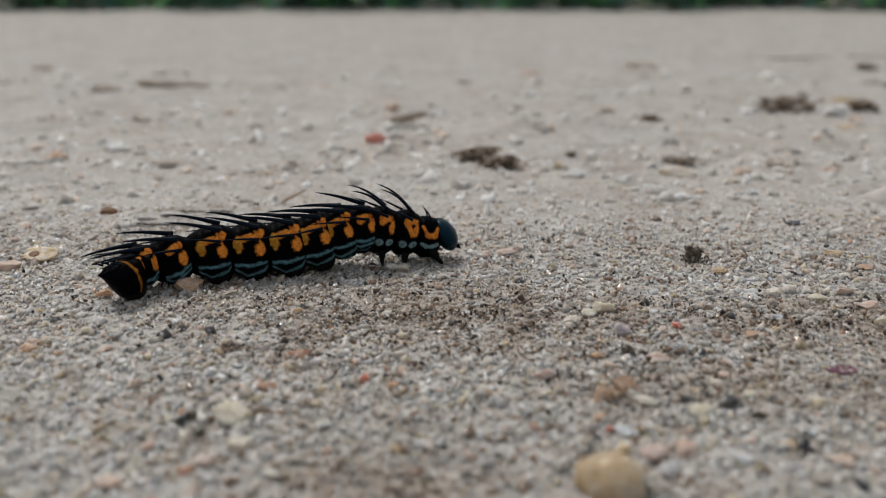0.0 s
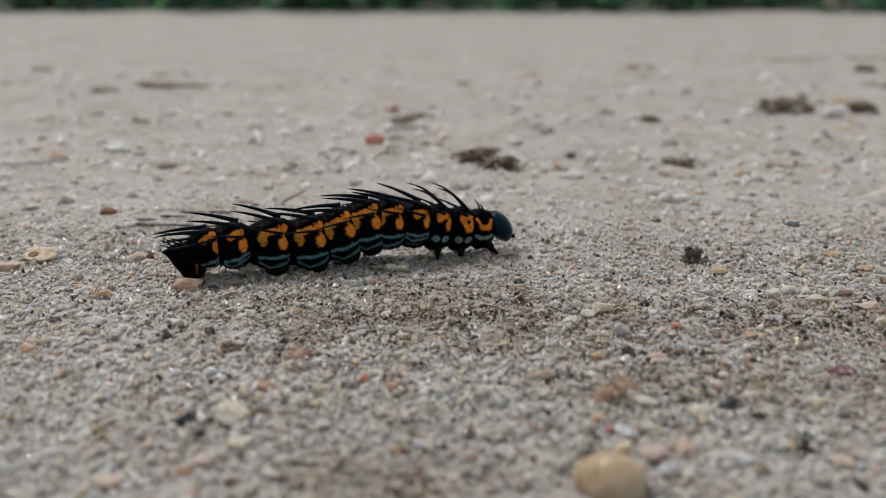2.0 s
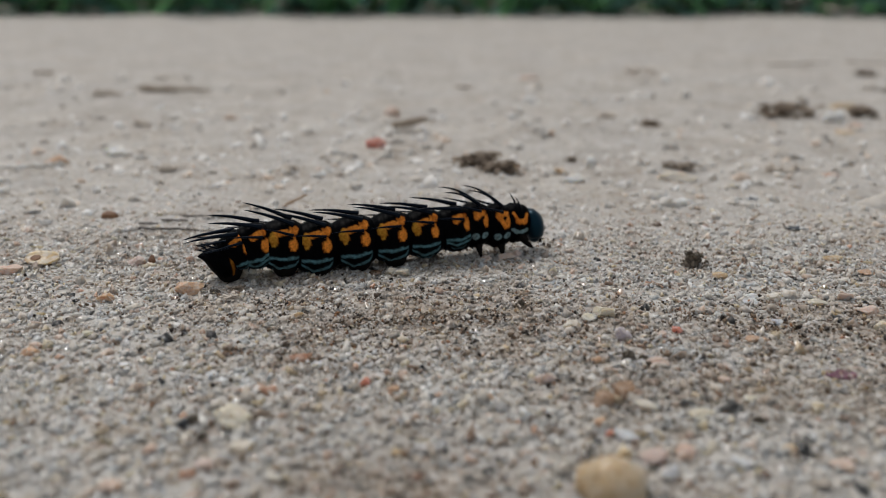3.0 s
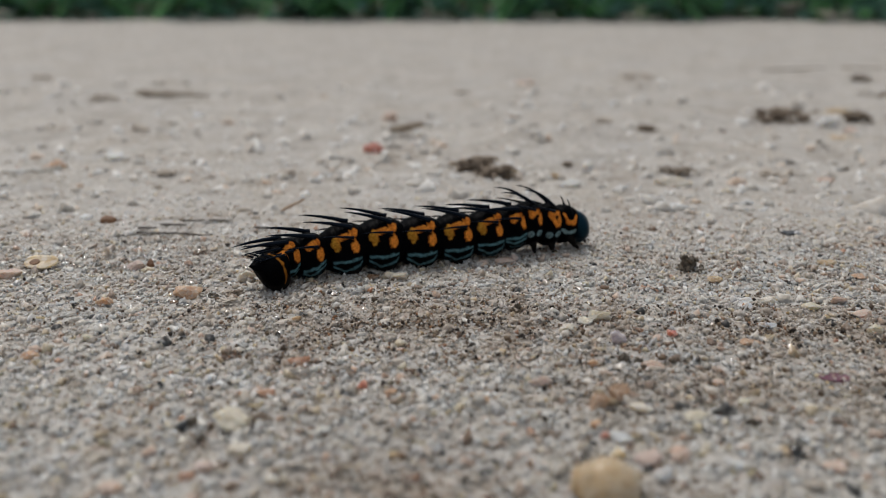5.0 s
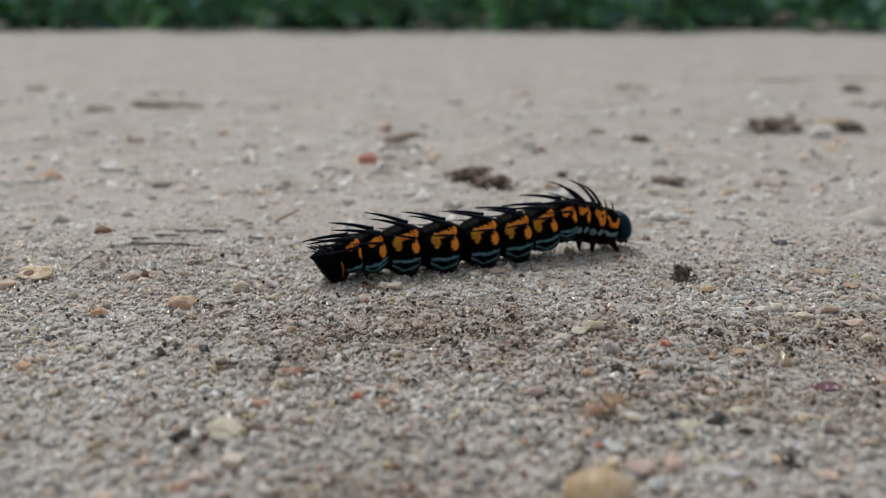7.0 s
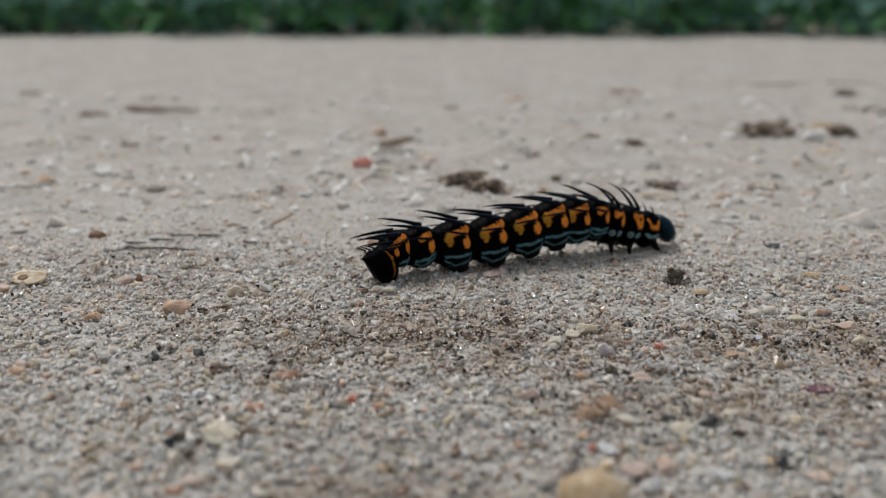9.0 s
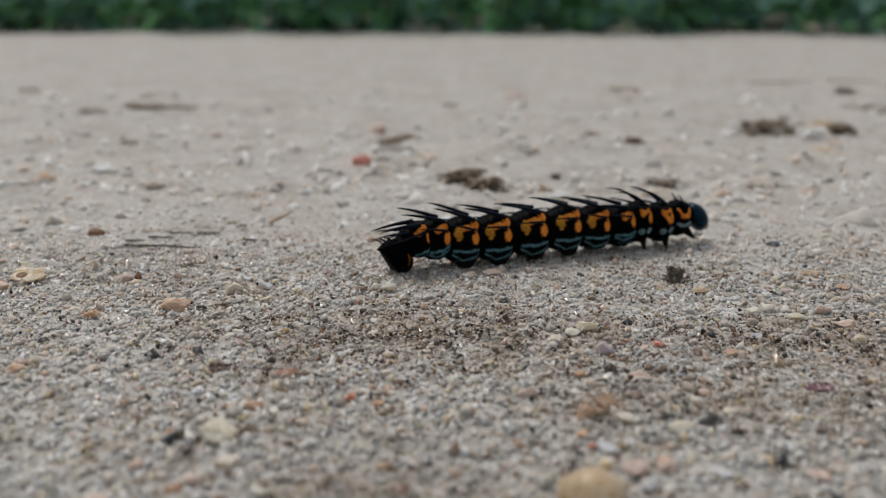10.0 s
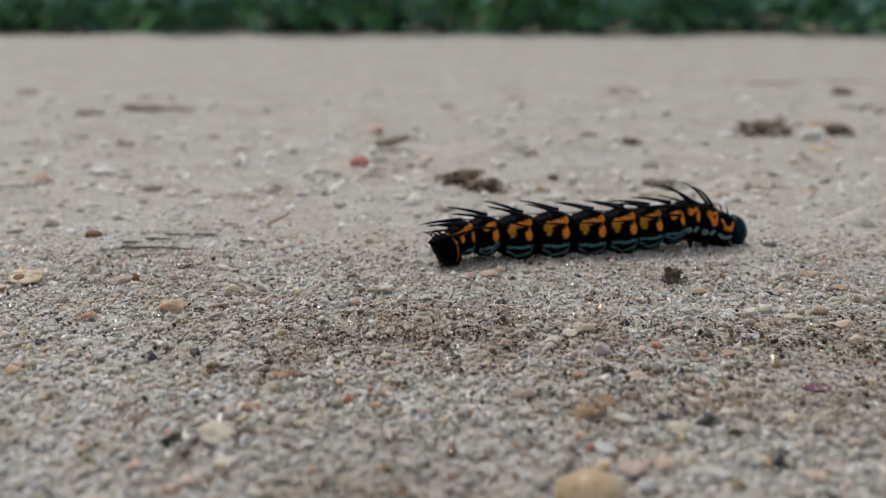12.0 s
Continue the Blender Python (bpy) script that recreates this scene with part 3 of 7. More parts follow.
def build_caterpillar():
    root = new("caterpillar")
    tagged(root, "black spiny caterpillar with orange marks and teal flanks on sand", "caterpillar")
    made = {}
    jit = random.Random(11)

    def ring(key, name, me, label=""):
        made[key] = part(name, me, root, None, label)
        return made[key]

    # tail plate
    tail = [(-2.75, 1.06, 0.07, 0.09), (-2.5, 1.02, 0.20, 0.26), (-2.2, 0.88, 0.46, 0.66), (-1.85, 0.66, 0.92, 1.12), (-1.4, 0.34, 1.40, 1.50), (-0.9, 0.04, 1.78, 1.76),
            (-0.4, -0.16, 2.02, 1.88), (0.1, -0.24, 2.10, 1.92), (0.5, -0.22, 2.06, 1.88), (0.85, -0.02, 1.84, 1.74), (1.4, 0.4, 1.35, 1.35)]
    seg = ring("tail", "tail_plate", shell("tail_plate", tail, pigment_tail, folds=0.015, flat=0.0), "glossy black pointed tail plate with an orange rim")
    for x, deg in ((-1.2, 62), (-0.6, 70), (-1.75, 60)):
        for side in (1, -1):
            px, py, pz = place(x, deg, 1.75, side)
            part("spine", SPINE_SHORT, seg, pose(px * MM, py * MM, (pz + 0.1) * MM, 0, 24, 0))
    for side in (1, -1):
        part("proleg", PROLEG, seg, pose(0.2 * MM, -side * 0.7 * MM, -1.15 * MM))
    seg = ring("a9", "body_segment", shell("body_segment", barrel(1.75, 1.3), pigment_ninth, rings=40))
    spines(seg, 1.75, [(SPINE_MID, 0.1, 66, 6, 8), (SPINE_MID, 0.2, 34, 4, 6)], jit)
    table = [  # key, radius, length, marks, size of marks, bulge
        ("a8", 2.05, 2.0, pigment_rear, 1.0, 0.15), ("a7", 2.3, 2.7, pigment_rear, 1.0, 0.25), ("a6", 2.5, 3.4, pigment_abdomen, 0.96, 0.44), ("a5", 2.58, 3.5, pigment_abdomen, 1.0, 0.46),
        ("a4", 2.58, 3.5, pigment_abdomen, 1.02, 0.46), ("a3", 2.52, 3.4, pigment_abdomen, 1.0, 0.44), ("a2", 2.45, 3.1, pigment_abdomen, 0.95, 0.4), ("a1", 2.35, 2.8, pigment_first, 1.0, 0.12),
        ("t3", 2.25, 2.3, pigment_thorax, 1.0, 0.05), ("t2", 2.15, 2.2, pigment_thorax, 2.0, 0.05)]
    for key, r, length, marks, k, bulge in table:
        seg = ring(key, "body_segment", shell("body_segment", barrel(r, length, {"t3": 0.6, "t2": 0.62, "a1": 0.5, "a8": 0.26, "a7": 0.36}.get(key, 0.56)), marks, k, bulge))
        front = 0.30 * length
        if key in ("t3", "t2"):
            steep = 18 if key == "t3" else 24
            spines(seg, r, [(SPINE_HORN, front * 0.6, 66, steep, 6), (SPINE_MID, front * 0.5, 40, 18, 8), (SPINE_SHORT, 0, -38, -20, 20)], jit)
        elif key == "a8":
            spines(seg, r, [(SPINE_LONG, 0.3, 60, 8, 4), (SPINE_MID, 0.5, 26, 6, 5), (SPINE_SHORT, 0, -45, -35, 20)], jit)
        else:
            spines(seg, r, [(SPINE_LONG, front * 0.85, 60, 13, 3), (SPINE_MID, front * 0.8, 27, 8, 5), (SPINE_SHORT, 0.3, -50, -40, 24), (SPINE_SHORT, -0.5, -58, -55, 20), (SPINE_SHORT, 0.9, -56, -62, 30), (SPINE_SHORT, -1.0, -54, -48, 12)], jit)
        for side in (1, -1):
            if key in ("a6", "a5", "a4", "a3"):
                part("proleg", PROLEG, seg, pose(0.1 * MM, -side * 1.3 * MM, -2.85 * MM, -side * 8, 0, 0))
            if key in ("t3", "t2"):
                part("leg", LEG, seg, pose(0.2 * MM, -side * 1.4 * MM, -2.95 * MM, -side * 14, 8, 0) @ Matrix.Scale(0.88, 4))
    collar = [(-1.6, -0.5, 1.85, 1.35), (-1.0, -0.55, 2.35, 1.85), (-0.4, -0.55, 2.55, 2.0), (0.3, -0.52, 2.5, 1.95), (0.9, -0.48, 2.2, 1.75), (1.4, -0.4, 1.75, 1.4)]
    seg = ring("t1", "collar", shell("collar", collar, pigment_collar, rings=44), "orange collar with black spots and pale underside marks")
    spines(seg, 2.0, [(SPINE_SHORT, 0.25, 62, 62, 0)], jit)
    for side in (1, -1):
        part("leg", LEG, seg, pose(0.35 * MM, -side * 1.2 * MM, -2.0 * MM, -side * 14, -24, 0) @ Matrix.Scale(1.25, 4))
    made["head"] = part("head", head_mesh(), root, None, "glossy blue-black rounded head capsule")
    for side in (1, -1):
        verts, faces = tube([Vector(p) * MM for p in ((0, 0, 0), (0.16, 0, -0.22), (0.24, 0, -0.5))], [0.3 * MM, 0.24 * MM, 0.1 * MM], 10)
        part("mandible", mesh_of("mandible", verts, faces, LIMB), made["head"], pose(0.5 * MM, -side * 0.32 * MM, -1.8 * MM))
        verts, faces = tube([Vector(p) * MM for p in ((0, 0, 0), (0.2, 0, -0.1), (0.42, 0, -0.16))], [0.09 * MM, 0.07 * MM, 0.02 * MM], 8)
        part("antenna", mesh_of("antenna", verts, faces, LIMB), made["head"], pose(0.62 * MM, -side * 0.85 * MM, -1.6 * MM))
    return root, made


def head_mesh():
    rings, around = 36, 48
    verts = []
    for i in range(rings):
        t = math.pi * i / (rings - 1)
        for j in range(around):
            a = 2 * math.pi * j / around
            n = Vector((math.cos(t), math.sin(t) * math.cos(a), math.sin(t) * math.sin(a)))
            groove = 0.10 * math.exp(-(n.y / 0.13) ** 2) * max(0.0, n.z * 0.7 + n.x * 0.5)
            r = 1 - groove + 0.015 * lump(n.x * 3, n.y * 3, n.z * 3)
            x, y, z = n.x * 1.25 * r, n.y * 1.95 * r, n.z * 2.15 * r
            if z < -1.2:
                y *= 0.82
            verts.append(((x + 0.12 * (1 - (z / 2.15) ** 2)) * MM, y * MM, z * MM))
    me = mesh_of("head", verts, ring_faces(rings, around), HORN)
    return me


creature, pieces = build_caterpillar()


# ---- grit, clods, twigs and scraps on the sand; places and sizes in millimetres ----
def seeded(x, y):
    return random.Random(int(x * 10) * 7919 + int(y * 10))


def pebble(x, y, w, d, h, colour, label):
    rng = seeded(x, y)
    h *= 1.0 if "rounded" in label else 0.85
    bm = bmesh.new()
    bmesh.ops.create_icosphere(bm, subdivisions=3, radius=1)
    cuts = []
    for _ in range(13):
        n = Vector((rng.gauss(0, 1), rng.gauss(0, 1), rng.gauss(0, 0.8))).normalized()
        cuts.append((n, rng.uniform(0.44, 0.8) if "rounded" not in label else rng.uniform(0.72, 0.95)))
    off = rng.uniform(0, 50)
    for v in bm.verts:
        p = v.co.copy()
        for n, reach in cuts:
            over = p.dot(n) - reach
            if over > 0:
                p -= n * over * 0.97
        p *= 1 + 0.13 * noise.noise(v.co * 2.2 + Vector((off, 0, 0))) + (0.0 if "rounded" in label else 0.11 * noise.noise(v.co * 6.0 + Vector((off, 9, 0))))
        v.co = Vector((p.x * w * 0.62, p.y * d * 0.6, p.z * h * 0.66 + h * (0.17 if "rounded" in label else 0.20) + (0.13 if y < 100 else 0.0))) * MM
    me = bpy.data.meshes.new("pebble")
    bm.to_mesh(me)
    bm.free()
    me.materials.append(STONES[colour])
    me.polygons.foreach_set("use_smooth", ["rounded" in label] * len(me.polygons))
    ob = new("pebble", me)
    ob.matrix_world = pose(x * MM, y * MM, ground_height(x, y) * MM, 0, 0, rng.uniform(-25, 25))
    return tagged(ob, label, "pebble")


def clod(x, y, w, d, h, colour, label):
    rng = seeded(x, y)
    bm = bmesh.new()
    heap = colour in ("soil", "slate")
    spots = [(rng.uniform(-0.7, 0.7), rng.uniform(-0.5, 0.5)) for _ in range(3)]
    for i in range(64):
        c = spots[i % 3] if not heap else (0.0, 0.0)
        u = c[0] + rng.gauss(0, 0.55 if heap else 0.34), c[1] + rng.gauss(0, 0.5 if heap else 0.34)
        k = max(0.0, 1 - math.hypot(*u) ** 1.3)
        s = rng.uniform(0.05, 0.16) * min(w, 2.2 * h) * (0.6 + 0.6 * k)
        at = Vector((u[0] * w * 0.5, u[1] * d * 0.5, k * h * rng.uniform(0.1, 0.8) if heap else rng.uniform(0.0, 0.6) * h))
        turn = Euler((rng.uniform(0, 3), rng.uniform(0, 3), rng.uniform(0, 3)) if heap else (rng.gauss(0, 0.2), rng.gauss(0, 0.2), rng.uniform(0, 3))).to_matrix().to_4x4()
        if not heap:
            turn = turn @ Matrix.Diagonal((1.6, 1.1, 0.6, 1))
        made = bmesh.ops.create_icosphere(bm, subdivisions=1, radius=1, matrix=Matrix.Translation(at) @ turn @ Matrix.Diagonal((s, s * rng.uniform(0.5, 1), s * rng.uniform(0.4, 0.9), 1)))
        for v in made["verts"]:
            v.co += Vector((rng.gauss(0, 0.14), rng.gauss(0, 0.14), rng.gauss(0, 0.14))) * s
    bmesh.ops.scale(bm, vec=(MM, MM, MM), verts=bm.verts)
    me = bpy.data.meshes.new("soil_clod")
    bm.to_mesh(me)
    bm.free()
    me.materials.append(STONES[colour])
    ob = new("soil_clod", me)
    ob.matrix_world = pose(x * MM, y * MM, ground_height(x, y) * MM)
    return tagged(ob, label, "soil clod")


def twig(x, y, w, d, h, colour, label):
    rng = seeded(x, y)
    r = max(0.19 if colour == "bark" else 0.26, min(h, d) * 0.36)
    pts, rad = [], []
    lean = rng.uniform(-0.22, 0.22)
    rise = 0.5 * w if "leaning" in label else 0.22 * w if "propped" in label else 0.0
    for i in range(15):
        u = i / 14 - 0.5
        pts.append(Vector((u * w, lean * u * w + 0.06 * w * lump(u * 4, x, y), r * 0.9 + 0.15 + rise * (u + 0.5) + 0.02 * w * abs(lump(u * 5, y, x)))) * MM)
        rad.append(r * (1 - 0.45 * (u + 0.5)) * (0.9 + 0.45 * lump(u * 9, x, 2)) * min(1.0, 0.35 + 5.0 * (0.5 - abs(u))) * MM)
    verts, faces = tube(pts, rad, 10)
    if w > 6 * r:
        base = pts[9]
        tv, tf = tube([base, base + Vector((0.10 * w, 0.05 * w, 0.6 * r)) * MM], [r * 0.5 * MM, r * 0.2 * MM], 8)
        faces += [tuple(len(verts) + b for b in face) for face in tf]
        verts += tv
    ob = new("twig", mesh_of("twig", verts, faces, STONES[colour]))
    ob.matrix_world = pose(x * MM, y * MM, ground_height(x, y) * MM)
    return tagged(ob, label, "twig")


def flake(x, y, w, d, h, colour, label):
    rng = seeded(x, y)
    nu, nv = 18, 10
    top, low = [], []
    thick = max(0.08, 0.05 * w)
    for i in range(nu):
        for j in range(nv):
            u, v = i / (nu - 1) * 2 - 1, j / (nv - 1) * 2 - 1
            half = math.sqrt(max(0.02, 1 - abs(u) ** 2.4)) * (1 + 0.15 * lump(u * 3, x, 0))
            px, py = u * w * 0.5, v * half * d * 0.4
            pz = h * (0.25 + 0.55 * u * u * (0.6 + 0.4 * rng.random() * 0.1) + 0.35 * v * v) + 0.1 * h * lump(u * 3, v * 3, y)
            top.append(Vector((px, py, pz + thick)) * MM)
            low.append(Vector((px, py, pz)) * MM)
    k = nu * nv
    faces = []
    for i in range(nu - 1):
        for j in range(nv - 1):
            a = i * nv + j
            faces.append((a, a + nv, a + nv + 1, a + 1))
            faces.append((k + a, k + a + 1, k + a + nv + 1, k + a + nv))
    edge = [j for j in range(nv)] + [i * nv + nv - 1 for i in range(1, nu)] + [(nu - 1) * nv + j for j in range(nv - 2, -1, -1)] + [i * nv for i in range(nu - 2, 0, -1)]
    for a, b in zip(edge, edge[1:] + edge[:1]):
        faces.append((a, b, k + b, k + a))
    ob = new("flake", mesh_of("flake", top + low, faces, STONES[colour]))
    tilt = 20 if colour == "husk" else 0
    ob.matrix_world = pose(x * MM, y * MM, (ground_height(x, y) + 0.02 * tilt) * MM, tilt, 0, rng.uniform(-12, 12))
    tagged(ob, label, "flake")
    if colour == "husk":
        for sx, sy, s in ((-0.22, 0.0, 0.62),):
            bm = bmesh.new()
            bmesh.ops.create_icosphere(bm, subdivisions=2, radius=1)
            for v in bm.verts:
                v.co = Vector((v.co.x * s, v.co.y * s * 0.9, v.co.z * 0.14)) * MM
            me = bpy.data.meshes.new("brown_spot")
            bm.to_mesh(me)
            bm.free()
            me.materials.append(STONES["spot"])
            part("brown_spot", me, ob, pose(sx * w * MM, sy * d * MM, (h * 0.36 + thick) * MM, 0, 0, 0), "dark brown spot")
    return ob


clod(-128.6, 266.2, 7.21, 5.41, 2.18, "earth", "low brown crumb of earth on sand")
clod(5.8, 237.1, 6.45, 4.84, 1.56, "earth", "low brown crumb of earth on sand")
pebble(9.4, 139.6, 2.36, 1.77, 1.37, "cream", "cream quartz chip on sand")
pebble(26.0, 263.2, 7.13, 5.35, 1.76, "salmon", "pale salmon stone on sand")
pebble(19.4, 133.2, 2.07, 1.55, 1.71, "tan", "small tan stone on sand")
clod(22.9, 144.1, 2.63, 1.97, 1.19, "litter", "small dark crumb of soil on sand")
pebble(-29.5, 133.3, 2.45, 1.83, 1.29, "white", "whitish quartz chip on sand")
pebble(-58.3, 195.4, 4.03, 3.02, 1.62, "white", "whitish quartz chip on sand")
clod(-28.4, 112.4, 3.21, 2.41, 0.60, "earth", "low brown crumb of earth on sand")
clod(-37.4, 108.0, 3.56, 2.67, 0.51, "earth", "low brown crumb of earth on sand")
pebble(11.7, 137.5, 2.52, 1.89, 1.72, "cream", "cream stone beside a dark soil clod")
pebble(45.4, 124.1, 2.64, 1.98, 0.98, "cream", "cream quartz chip on sand")
pebble(45.8, 90.1, 2.63, 1.97, 0.73, "tan", "tan flat stone chip on sand")
pebble(47.7, 85.3, 2.13, 1.60, 0.61, "rust", "rust brown stone chip on sand")
pebble(-32.8, 68.3, 1.34, 1.01, 0.75, "straw", "small pale yellow quartz chip")
pebble(-14.4, 72.7, 1.31, 0.98, 0.70, "tan", "small tan stone on sand")
clod(-22.4, 72.0, 1.52, 1.14, 0.77, "earth", "curled brown crumb of litter on sand")
pebble(-3.6, 63.2, 1.26, 0.94, 0.80, "earth", "earth brown crumbly stone on sand")
clod(7.7, 75.6, 1.47, 1.10, 0.95, "soil", "small dark crumb of soil on sand")
pebble(28.5, 67.8, 1.85, 1.39, 0.76, "rust", "rust brown stone chip on sand")
pebble(28.9, 55.7, 1.48, 1.11, 0.73, "cream", "cream quartz chip on sand")
pebble(19.2, 53.7, 1.94, 1.45, 0.96, "straw", "pale yellow quartz chip on sand")
pebble(15.6, 55.3, 1.90, 1.42, 0.81, "cream", "cream quartz chip on sand")
pebble(-20.6, 49.4, 1.34, 1.00, 0.74, "salmon", "pale salmon stone on sand")
pebble(-16.3, 47.5, 1.52, 1.14, 0.92, "pink", "dusty pink stone chip on sand")
pebble(-21.8, 45.1, 2.19, 1.64, 0.84, "salmon", "pale salmon stone on sand")
pebble(-9.3, 52.5, 1.82, 1.36, 0.20, "straw", "flat pale yellow chip on sand")
pebble(-3.3, 49.4, 1.18, 0.89, 0.50, "tan", "small tan stone on sand")
pebble(-11.3, 46.1, 1.12, 0.84, 0.74, "cream", "cream quartz chip on sand")
pebble(24.3, 49.5, 1.58, 1.18, 0.77, "tan", "tan stone chip on sand")
pebble(27.2, 47.6, 1.90, 1.43, 0.82, "salmon", "pale salmon stone on sand")
clod(23.5, 53.2, 1.42, 1.07, 0.70, "soil", "small dark crumb of soil on sand")
clod(18.7, 55.7, 1.74, 1.30, 0.66, "slate", "dark slate grey crumb of soil")
pebble(11.05, 45.3, 3.9, 3.4, 2.75, "amber", "rounded amber translucent quartz pebble half sunk in sand")
pebble(-15.9, 53.7, 3.2, 2.4, 2.25, "straw", "pale yellow angular quartz chip with an amber underside")
pebble(-14.1, 49.6, 1.81, 1.36, 0.88, "cream", "cream quartz grain with a grey pit")
pebble(-19.4, 52.8, 1.00, 0.75, 0.80, "black", "small black stone chip on the sand")
pebble(-19.7, 51.8, 0.98, 0.74, 0.55, "white", "small white quartz chip on the sand")
pebble(-36.4, 64.6, 1.77, 1.33, 0.73, "orange", "small orange stone chip on the sand")
pebble(-6.4, 59.4, 0.92, 0.69, 1.03, "red", "small brick red stone chip on the sand")
pebble(-4.1, 58.3, 1.18, 0.88, 0.48, "rust", "small rust brown stone chip on the sand")
pebble(8.3, 59.7, 1.84, 1.38, 1.12, "pink", "dusty pink angular stone chip")
pebble(13.2, 63.1, 1.26, 0.94, 0.91, "orange", "small orange stone chip with a pale face")
clod(16.0, 63.7, 1.65, 1.24, 0.94, "soil", "dark brown crumb of soil")
clod(17.3, 63.6, 1.07, 0.80, 0.74, "soil", "dark brown crumb of soil")
pebble(18.1, 62.6, 2.01, 1.51, 0.94, "salmon", "salmon stone chip on the sand")
pebble(21.9, 69.6, 1.37, 1.03, 0.76, "red", "small brick red stone chip on the sand")
pebble(20.3, 68.6, 1.14, 0.86, 0.68, "salmon", "small salmon stone chip on the sand")
pebble(16.2, 67.7, 1.54, 1.15, 1.38, "lilac", "pale lilac quartz grain on sand")
pebble(15.7, 73.3, 2.5, 1.7, 1.35, "straw", "pale yellow quartz chip on sand")
pebble(14.2, 72.5, 1.42, 1.06, 0.79, "straw", "small pale yellow quartz chip")
pebble(12.1, 70.4, 1.91, 1.43, 1.01, "cream", "cream quartz chip on sand")
pebble(14.2, 56.9, 1.8, 1.4, 1.75, "rust", "rust brown crumbly stone on sand")
pebble(12.4, 55.8, 1.6, 1.3, 1.5, "rust", "rust brown crumbly stone on sand")
pebble(11.6, 53.1, 1.00, 0.75, 0.61, "orange", "small orange stone chip on the sand")
pebble(12.1, 51.5, 0.69, 0.52, 0.58, "red", "tiny brick red stone chip")
pebble(13.1, 51.3, 1.70, 1.28, 0.67, "pale", "pale blue grey quartz chip")
pebble(23.1, 59.5, 1.10, 0.83, 0.78, "salmon", "small salmon stone chip on the sand")
clod(22.0, 54.7, 2.14, 1.60, 1.23, "slate", "dark slate grey crumb of soil")
pebble(24.0, 56.4, 1.41, 1.05, 0.41, "straw", "pale yellow quartz chip on sand")
flake(33.3, 61.1, 2.53, 1.89, 0.11, "purple", "curled purple petal scrap")
pebble(14.5, 48.4, 2.01, 1.50, 1.07, "pink", "dusty pink stone chip on sand")
pebble(16.9, 49.1, 1.95, 1.46, 1.02, "salmon", "salmon stone chip beside a dusty pink one")
pebble(15.2, 46.7, 1.65, 1.24, 0.86, "pale", "pale blue grey quartz chip")
pebble(20.6, 47.9, 1.69, 1.26, 0.52, "white", "whitish flat quartz chip")
pebble(3.6, 56.9, 1.06, 0.80, 0.54, "orange", "small orange stone chip on the sand")
pebble(-0.4, 57.3, 0.98, 0.74, 0.67, "salmon", "small salmon stone chip on the sand")
pebble(42.4, 74.7, 2.2, 1.7, 1.0, "salmon", "pale salmon stone chip on sand")
clod(28.8, 88.2, 3.9, 2.8, 2.9, "soil", "dark crumbly soil clod with ragged edge")
pebble(30.5, 84.1, 1.61, 1.21, 0.93, "tan", "small tan stone beside a dark clod")
pebble(31.5, 77.3, 1.84, 1.38, 0.67, "white", "flat white quartz chip")
flake(31.6, 71.5, 1.72, 1.29, 0.38, "pale", "thin pale glassy mica flake")
flake(46.1, 102.1, 2.65, 1.99, 0.27, "black", "flat dark bark flake")
pebble(63.8, 130.7, 2.77, 2.08, 1.05, "salmon", "salmon stone chip on the sand")
clod(57.5, 134.3, 6.21, 4.66, 1.89, "earth", "low brown crumb of earth")
clod(41.1, 136.9, 6.70, 5.02, 1.87, "litter", "dark soil clod on the sand")
pebble(37.9, 128.6, 5.2, 3.6, 1.8, "cream", "pale cream stone beside a dark soil clod")
pebble(20.9, 127.6, 3.4, 2.4, 1.9, "white", "white quartz chip on sand")
pebble(25.8, 139.6, 2.7, 2.0, 3.6, "white", "white upright quartz chip")
clod(5.8, 140.7, 7.8, 6.2, 3.7, "litter", "flat brown scrap of litter with ragged edge")
clod(9.6, 134.5, 6.6, 5.2, 3.1, "litter", "flat brown scrap of litter with ragged edge")
twig(-7.0, 168.5, 7.6, 3.4, 3.2, "stick", "short brown twig stub propped on sand")
pebble(-13.3, 153.8, 3.9, 2.9, 2.6, "red", "brick red stone chip on sand")
twig(-8.8, 149.9, 6.31, 0.53, 0.47, "earth", "thin brown twig on sand")
pebble(-12.0, 188.8, 4.2, 3.1, 3.0, "salmon", "salmon stone chip on the sand")
pebble(-68.2, 141.5, 4.75, 3.57, 1.99, "orange", "pale orange stone chip on sand")
pebble(-59.9, 146.6, 4.8, 3.4, 2.6, "white", "whitish quartz chip on sand")
pebble(-45.7, 107.1, 1.95, 1.44, 1.2, "spot", "rounded dark brown seed on sand")
clod(-47.2, 135.3, 5.12, 3.84, 1.43, "earth", "low brown crumb of earth")
clod(-25.9, 134.3, 3.22, 2.41, 1.60, "earth", "low brown crumb of earth")
clod(-66.3, 179.1, 4.94, 3.71, 1.88, "earth", "low brown crumb of earth")
twig(-74.5, 227.6, 22.0, 3.2, 3.0, "stick", "thick weathered brown twig lying flat")
clod(-90.5, 220.0, 7.79, 5.85, 2.25, "earth", "dark soil crumb beside a twig")
flake(-45.9, 88.0, 3.9, 3.0, 0.45, "husk", "amber seed husk with a dark brown spot")
pebble(-48.2, 85.4, 2.9, 2.1, 1.5, "salmon", "pale salmon stone chip on sand")
clod(136.8, 268.9, 6.56, 4.92, 2.98, "litter", "dark soil clod on the sand")
